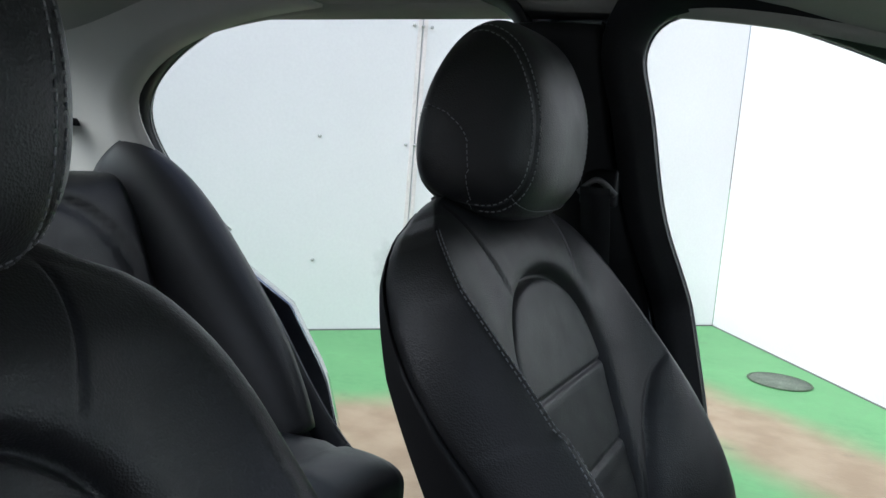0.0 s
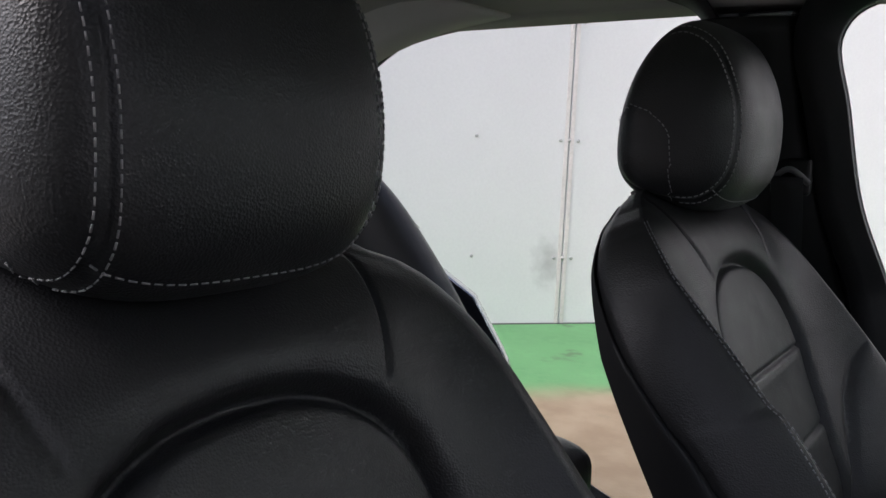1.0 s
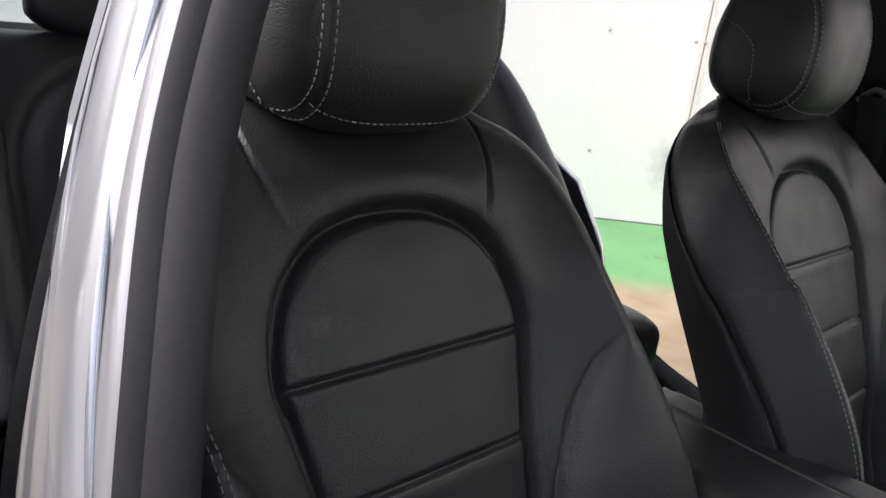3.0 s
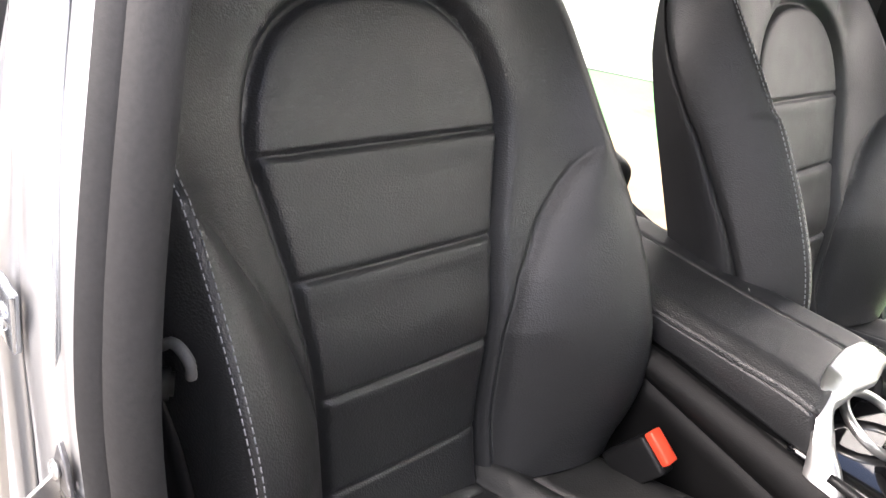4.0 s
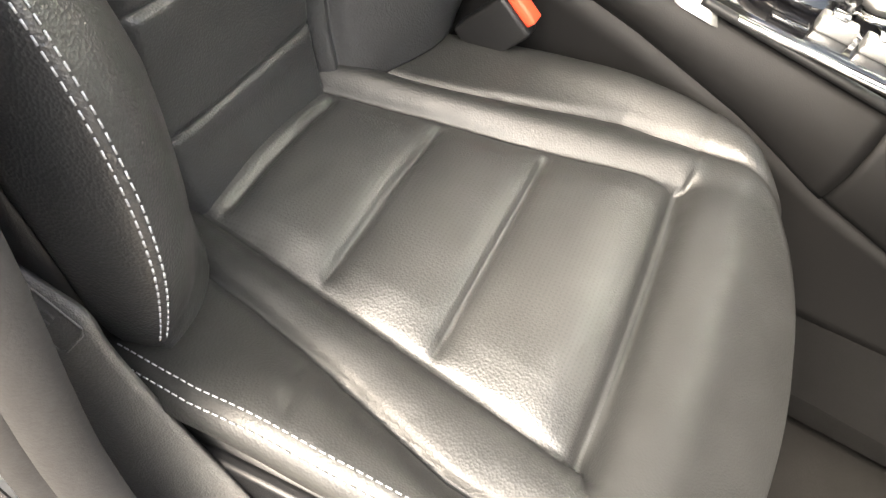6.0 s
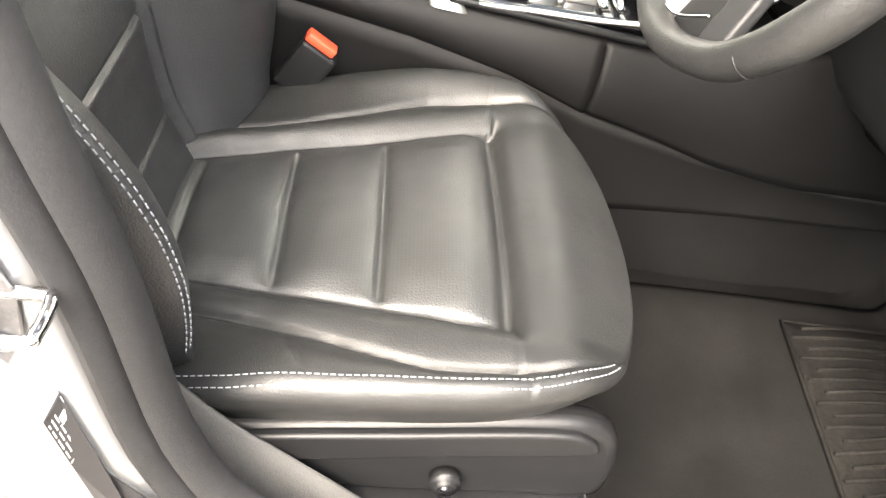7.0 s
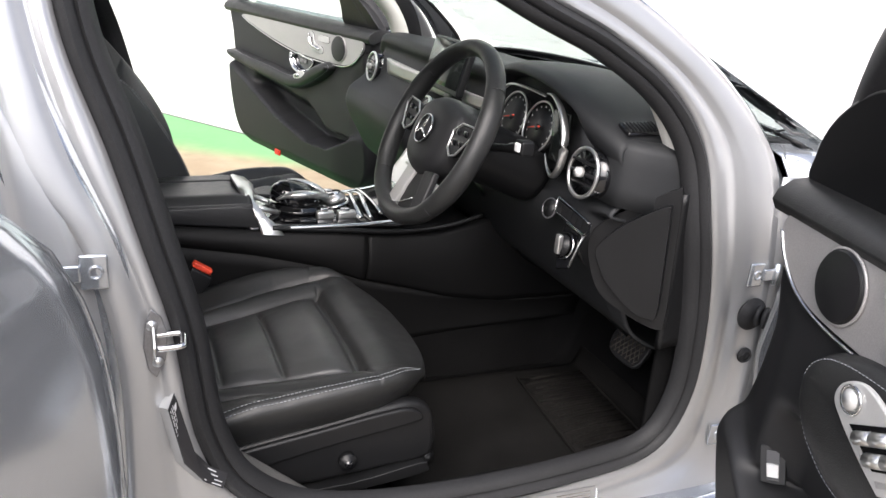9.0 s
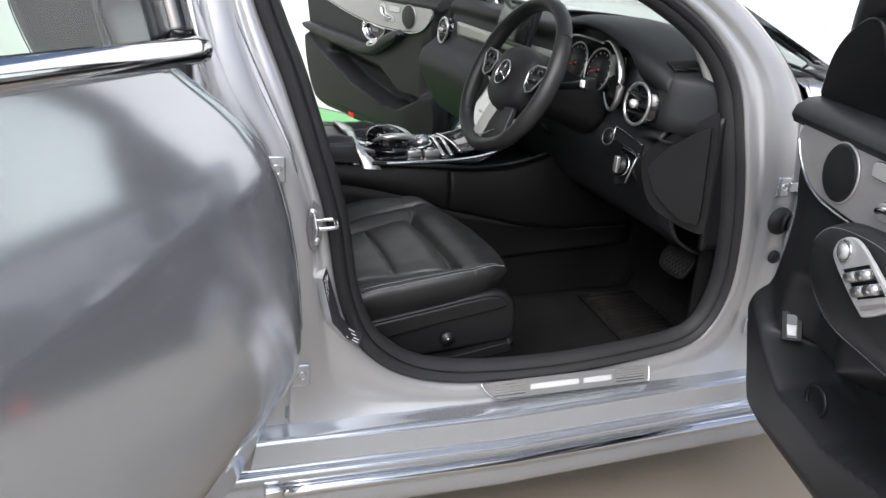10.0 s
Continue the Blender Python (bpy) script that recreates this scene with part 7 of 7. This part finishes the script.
    # armrest pull: a leather bolster that swells from the waist down to the switch plate
    if s < 0:
        outer = curve([(0.374, 0.795, 0), (0.380, 0.828, 0), (0.415, 0.858, 0), (0.48, 0.876, 0), (0.57, 0.878, 0), (0.65, 0.84, 0), (0.74, 0.79, 0), (0.88, 0.765, 0), (1.06, 0.775, 0), (1.22, 0.80, 0),
                       (1.255, 0.785, 0), (1.22, 0.755, 0), (1.05, 0.72, 0), (0.86, 0.695, 0), (0.72, 0.70, 0), (0.58, 0.696, 0), (0.485, 0.694, 0), (0.43, 0.716, 0), (0.388, 0.752, 0)], 100, True)
    else:
        outer = curve([(0.405, 0.850, 0), (0.43, 0.868, 0), (0.47, 0.860, 0), (0.54, 0.83, 0), (0.62, 0.795, 0), (0.70, 0.782, 0), (0.86, 0.795, 0), (1.05, 0.805, 0), (1.20, 0.815, 0),
                       (1.265, 0.80, 0), (1.20, 0.770, 0), (1.00, 0.745, 0), (0.82, 0.730, 0), (0.70, 0.725, 0), (0.60, 0.742, 0), (0.50, 0.785, 0), (0.43, 0.825, 0)], 100, True)
    cl = curve([(p.x, p.y, 0) for p in outer], 100, True)

    def bolster(u, v):
        p = cl[round(u * 100) % 100]
        # shrink toward the bolster's spine, not its middle
        sp_z = (table(p.x, [0.40, 0.50, 0.62, 0.74, 0.9, 1.05, 1.26], [0.80, 0.79, 0.775, 0.745, 0.73, 0.747, 0.785]) if s < 0 else
                table(p.x, [0.40, 0.50, 0.60, 0.70, 0.85, 1.05, 1.27], [0.852, 0.822, 0.770, 0.754, 0.763, 0.777, 0.80]))
        sx = min(max(p.x, 0.42), 1.22)
        r = math.cos(0.5 * math.pi * v)
        k = 1 - 0.82 * (1 - r)
        if v == 1:
            k = 0.0
        X, z = sx + (p.x - sx) * k, sp_z + (p.y - sp_z) * k
        return W(X, (0.100 if v > 0 or s > 0 else 0.055) + (0.058 if s < 0 else 0.062) * math.sin(0.5 * math.pi * v) ** 0.6, z)
    part("arm_bolster", grid(bolster, 100, 14, True), LEATHER_SOFT, door, "padded leather armrest with stitched edge")
    rim = [bolster(k / 100, 0.42) + n * 0.0015 for k in range(101)]
    part("stitching", stitches(rim, 0.0065, 0.0042, 0.0006), THREAD, door)
    # window switch plate
    if s < 0:
        swp = [(0.466, 0.826), (0.470, 0.845), (0.490, 0.860), (0.515, 0.864), (0.550, 0.853), (0.612, 0.824), (0.624, 0.814), (0.614, 0.798), (0.575, 0.772), (0.562, 0.772), (0.520, 0.790), (0.480, 0.812)]
        sw = plate("switch_plate", arc_outline(swp, 40), 0.156, 0.007, SWITCH, lab="satin silver window switch plate", bevel=0.002)
        part("mirror_knob", disc(W(0.496, 0.166, 0.840), n, 0.012, 0.008, 28, 0.002), SWITCH, sw)
        part("knob_ring", ring(W(0.496, 0.165, 0.840), n, 0.016, 0.0018, 32, 6), CHROME, sw)
        corner, across, down = Vector((0.502, 0.814)), Vector((0.053, 0.030)), Vector((0.052, -0.025))
        quad = [corner, corner + across, corner + across + down, corner + down]
        plate("switch_well", [(q.x, q.y) for q in quad], 0.160, 0.004, GLOSS, sw, bevel=0.0008)
        for row in (0.30, 0.76):
            for k in range(2):
                p0, p1 = corner + down * row + across * (0.06 + 0.45 * k), corner + down * row + across * (0.49 + 0.45 * k)
                part("rocker", tube([W(p0.x, 0.166, p0.y), W((p0.x + p1.x) / 2, 0.1665, (p0.y + p1.y) / 2), W(p1.x, 0.166, p1.y)], 0.0072, 12, flat=1.1), SATIN, sw, "silver rocker switch")
        plate("child_lock", [(0.562, 0.783), (0.611, 0.812), (0.616, 0.808), (0.567, 0.778)], 0.163, 0.0015, BRUSHED, sw, bevel=0.0004)
    else:
        sw = plate("switch_plate", arc_outline([(0.56, 0.800), (0.57, 0.812), (0.60, 0.806), (0.64, 0.788), (0.63, 0.776), (0.59, 0.782)], 24), 0.156, 0.006, SWITCH, lab="satin silver window switch plate", bevel=0.0015)
        part("rocker", tube([W(0.59, 0.165, 0.795), W(0.615, 0.165, 0.788)], 0.006, 10), CHROME, sw, "chrome rocker switch")
    # inner handle in its dark cup
    cup_o = [(0.532, 0.861), (0.57, 0.865), (0.62, 0.871), (0.68, 0.876), (0.716, 0.866), (0.714, 0.84), (0.69, 0.815), (0.65, 0.802), (0.614, 0.801), (0.585, 0.811), (0.556, 0.834)] if s < 0 else \
            [(0.55, 0.852), (0.60, 0.860), (0.67, 0.868), (0.70, 0.858), (0.69, 0.828), (0.655, 0.806), (0.61, 0.808), (0.57, 0.826)]
    cup = plate("handle_cup", arc_outline(cup_o, 36), 0.112, 0.012, GLOSS, lab="dark recessed handle cup", bevel=0.003)
    o = arc_outline(cup_o, 36)
    part("cup_rim", tube([W(a, 0.126, b) for a, b in o], 0.0035, 8, closed=True), CHROME, cup)
    if s < 0:
        hp = [(0.588, 0.828), (0.612, 0.815), (0.645, 0.812), (0.680, 0.822), (0.705, 0.842)]
    else:
        hp = [(0.705, 0.868), (0.702, 0.838), (0.675, 0.812), (0.635, 0.800), (0.595, 0.810)]
    part("door_handle", tube(curve([W(a, 0.136, b) for a, b in hp], 24), [0.006 + 0.005 * math.sin(math.pi * k / 23) for k in range(24)], 10, flat=0.8), CHROME, door, "bright chrome inner door handle")
    for k in range(2):
        if s < 0:
            q0 = Vector((0.561, 0.845)) + Vector((0.0125, -0.0100)) * k * 1.05
            quad = [q0, q0 + Vector((0.050, 0.015)), q0 + Vector((0.062, 0.0045)), q0 + Vector((0.0125, -0.0095))]
            plate("lock_button", [(q.x, q.y) for q in quad], 0.124, 0.003, PLASTIC, cup, bevel=0.0008)
            m = (quad[0] + quad[2]) / 2
            plate("lock_mark", [(m.x - 0.003, m.y - 0.002), (m.x + 0.003, m.y - 0.001), (m.x + 0.003, m.y + 0.002), (m.x - 0.003, m.y + 0.001)], 0.127, 0.0006, LETTER_GREY, cup, bevel=0.0)
        else:
            X = 0.60 + 0.026 * k
            plate("lock_button", [(X, 0.836), (X + 0.02, 0.836), (X + 0.02, 0.850), (X, 0.850)], 0.124, 0.004, GREY_PLASTIC, cup, bevel=0.001)
    # boot release, pocket contents, reflector
    if s < 0:
        def on_slope(a, b, q):
            # a runs across the switch into the pocket, b up it
            return W(0.292 + 0.018 * a + 0.022 * (1 - b), 0.116 - 0.028 * a, 0.598 + 0.047 * b + 0.006 * a) + n * q * 0.6 + d * q * 0.8
        frame = arc_outline([(0.0, 0.12), (0.0, 0.88), (0.12, 1.0), (0.88, 1.0), (1.0, 0.88), (1.0, 0.12), (0.88, 0.0), (0.12, 0.0)], 32)
        br = part("boot_switch", prism(frame, on_slope, 0.004), PLASTIC, door, "boot release switch with bright tab", bevel=0.001)
        part("switch_recess", prism([(0.26, 0.10), (0.76, 0.10), (0.76, 0.90), (0.26, 0.90)], lambda a, b, q: on_slope(a, b, 0.004 + q), 0.0012), GLOSS, br, smooth=False)
        part("switch_tab", prism([(0.28, 0.20), (0.74, 0.20), (0.76, 0.56), (0.26, 0.56)], lambda a, b, q: on_slope(a, b, 0.005 + q), 0.004), SWITCH, br, "bright metal tab", bevel=0.001)
        part("cup_ring", ring(W(0.46, 0.118, 0.560), n, 0.028, 0.003, 32, 6), PLASTIC, door)
    plate("reflector", [(0.755, 0.428), (0.800, 0.428), (0.800, 0.452), (0.755, 0.452)], 0.143, 0.006, RED_LENS, lab="small red door reflector", bevel=0.0015)
    # mirror triangle and window frame, leaning in with the roof
    def lean(X, c, z):
        return W(X, c + 0.40 * max(0.0, z - 1.0), z)
    part("mirror_cover", prism(arc_outline([(0.190, 1.006), (0.215, 1.055), (0.255, 1.098), (0.31, 1.135), (0.368, 1.160), (0.400, 1.150), (0.404, 1.08), (0.410, 1.012), (0.31, 1.003)], 40), lambda a, b, q: lean(a, 0.045 + q, b), 0.035), PLASTIC, door,
         "black mirror triangle inside the window", bevel=0.008, segments=3)
    frame_path = curve([lean(X, 0.045, z) for X, z in ((0.215, 1.00), (0.295, 1.11), (0.365, 1.20), (0.48, 1.295), (0.66, 1.372), (0.86, 1.40), (1.05, 1.405), (1.18, 1.39), (1.235, 1.32), (1.27, 1.18), (1.31, 1.00))], 80)
    part("window_frame", tube(frame_path, [0.030 - 0.010 * step(20, 45, k) for k in range(80)], 12, flat=1.3), RUBBER, door, "black window frame")
    part("window_frame_skin", tube([p - n * 0.018 for p in frame_path], 0.015, 8, flat=1.3), SILVER if s > 0 else GLOSS, door)
    fp = [(0.22, 1.00), (0.28, 1.10), (0.37, 1.185), (0.50, 1.275), (0.68, 1.355), (0.86, 1.39), (1.05, 1.395), (1.17, 1.38), (1.225, 1.31), (1.26, 1.18), (1.30, 1.00)]
    gl = part("window_glass", prism(fp, lambda a, b, q: lean(a, 0.030 + q, b), 0.004), GLASS, door, "clear door window glass", smooth=False)
    gl.visible_shadow = False
    part("glass_divider", tube([lean(0.420, 0.045, 1.00), lean(0.405, 0.05, 1.12), lean(0.40, 0.05, 1.21)], 0.010, 8), RUBBER, door)
    return door


def rear_door(s, angle, label):
    H = Vector((0.185, s * 0.80, 0))
    d = Vector((-math.cos(angle), s * math.sin(angle), 0))
    n = Vector((d.y * s, -d.x * s, 0)) if s > 0 else Vector((-d.y, d.x, 0)) * -1
    # n points out of the car's side when the door is shut
    n = Vector((math.sin(angle), s * math.cos(angle), 0))

    def W(X, c, z):
        return H + d * X + n * c + Vector((0, 0, z))

    def lean(X, c, z):
        return W(X, c - 0.45 * max(0.0, z - 1.05), z)
    door = thing("rear_door", (0.185, s * 0.80, 0.40), label, "car door", "car doors")
    front = ([0.33, 0.39, 0.44, 0.49, 0.58, 0.68, 0.74, 0.80, 0.86, 0.91, 0.94, 0.97, 1.00, 1.03, 1.062], [0.085, 0.070, 0.066, 0.066, 0.068, 0.064, 0.060, 0.062, 0.074, 0.090, 0.107, 0.130, 0.165, 0.205, 0.245])
    back = ([0.33, 0.50, 0.60, 0.72, 0.86, 1.06], [0.52, 0.60, 0.72, 0.83, 0.91, 0.96])

    def bulge(X, z):
        # a soft falling crease, a flat flank under it, tucked in towards the sill
        k = 0.926 - 0.209 * X - z
        crown = 0.052 + 0.045 * (X - 0.1) - 0.055 * (X - 0.1) ** 2
        if k < 0:
            return crown + 0.27 * k
        return crown + 0.14 * (k - 0.5 * max(0.0, k - 0.20) ** 2 / 0.12 if k < 0.32 else 0.2667) - 0.42 * max(0.0, k - 0.30) * step(0.28, 0.44, k)

    def skin(u, v):
        z = 0.330 + 0.732 * v
        x0, x1 = table(z, *front), table(z, *back)
        e = min(u * (x1 - x0), (1 - u) * (x1 - x0))
        return W(x0 + (x1 - x0) * u, bulge(x0 + (x1 - x0) * u, z) - 0.018 * (1 - math.sqrt(max(0.0, 1 - (1 - min(1.0, e / 0.045)) ** 2.4))), z)
    part("outer_skin", grid(skin, 90, 80), SILVER, door, "silver painted outer skin with reflections", thick=0.004)
    inner = [[W(table(z, *front) + 0.03 + (table(z, *back) - 0.05 - table(z, *front)) * k / 12, -0.085, z) for k in range(13)] for z in [0.35 + 0.06 * j for j in range(12)]]
    part("door_card", loft(inner, closed=False, caps=False), VINYL, door, "black inner door card", thick=0.012)
    for pts in ([(table(z, *front), z) for z in [0.335 + 0.06 * j for j in range(13)]], [(table(z, *back), z) for z in [0.335 + 0.06 * j for j in range(13)]]):
        part("door_edge", loft([[W(X, bulge(X, z) - 0.010, z), W(X + 0.004, -0.02, z), W(X + 0.02 * (1 if X < 0.4 else -1), -0.05, z), W(X + 0.035 * (1 if X < 0.4 else -1), -0.085, z)] for X, z in pts], closed=False, caps=False), SILVER, door, thick=0.003)
    bot = [(0.15 + 0.037 * k, 0.333) for k in range(11)]
    part("door_edge", loft([[W(X, bulge(X, z), z), W(X, -0.02, z), W(X, -0.085, z + 0.02)] for X, z in bot], closed=False, caps=False), SILVER, door, thick=0.003)
    # waist strip, window frame and glass
    ch = [(0.000, 1.058), (0.010, 1.060), (0.014, 1.072), (0.010, 1.088), (0.000, 1.092), (-0.010, 1.088), (-0.010, 1.060)]
    part("waist_strip", loft([[W(X, 0.030 + c * w, 1.075 + (z - 1.075) * w + 0.012 * X) for c, z in ch] for X, w in ((0.205, 0.25), (0.218, 0.85), (0.24, 1.0), (0.40, 1.0), (0.60, 1.0), (0.80, 1.0), (0.955, 0.9))]), CHROME, door, "bright chrome waist strip")
    fr = [(0.225, 1.085), (0.205, 1.18), (0.180, 1.30), (0.175, 1.38), (0.21, 1.425), (0.30, 1.44), (0.50, 1.435), (0.68, 1.405), (0.84, 1.33), (0.94, 1.23), (0.965, 1.13), (0.95, 1.09)]
    path = curve([lean(X, 0.010, z) for X, z in fr], 80)
    part("window_frame", tube(path, 0.022, 10, flat=1.3), GLOSS, door, "gloss black window frame")
    part("frame_trim", tube([p + n * 0.022 for p in path[4:76]], 0.008, 8), CHROME if s < 0 else SILVER, door)
    part("frame_inside", tube([p - n * 0.022 for p in path], 0.016, 8), SILVER if s > 0 else RUBBER, door)
    gl = part("window_glass", prism(fr, lambda a, b, q: lean(a, 0.004 + q, b), 0.004), GLASS, door, "clear door window glass", smooth=False)
    gl.visible_shadow = False
    part("glass_divider", tube([lean(0.80, 0.01, 1.09), lean(0.76, 0.01, 1.37)], 0.012, 8), GLOSS, door)
    part("inner_ledge", loft([[W(X, c, z) for c, z in ((-0.03, 1.07), (-0.09, 1.06), (-0.105, 1.03), (-0.085, 0.98), (-0.05, 0.98))] for X in (0.20, 0.50, 0.90)]), VINYL, door)
    grip = part("outer_handle", tube(curve([W(0.70, bulge(0.70, 0.92) + 0.004, 0.925), W(0.72, bulge(0.72, 0.925) + 0.030, 0.927), W(0.83, bulge(0.83, 0.93) + 0.030, 0.932), W(0.87, bulge(0.87, 0.93) + 0.004, 0.933)], 20), 0.012, 10, flat=1.2), SILVER, door, "silver pull handle")
    return door


front_door(-1, "open driver door with black card, grey trim and switches")
front_door(1, "open black-trimmed passenger door with empty pocket")
rear_door(-1, radians(48), "open silver rear door with chrome waist strip")
rear_door(1, radians(47), "open rear door behind the passenger seat")
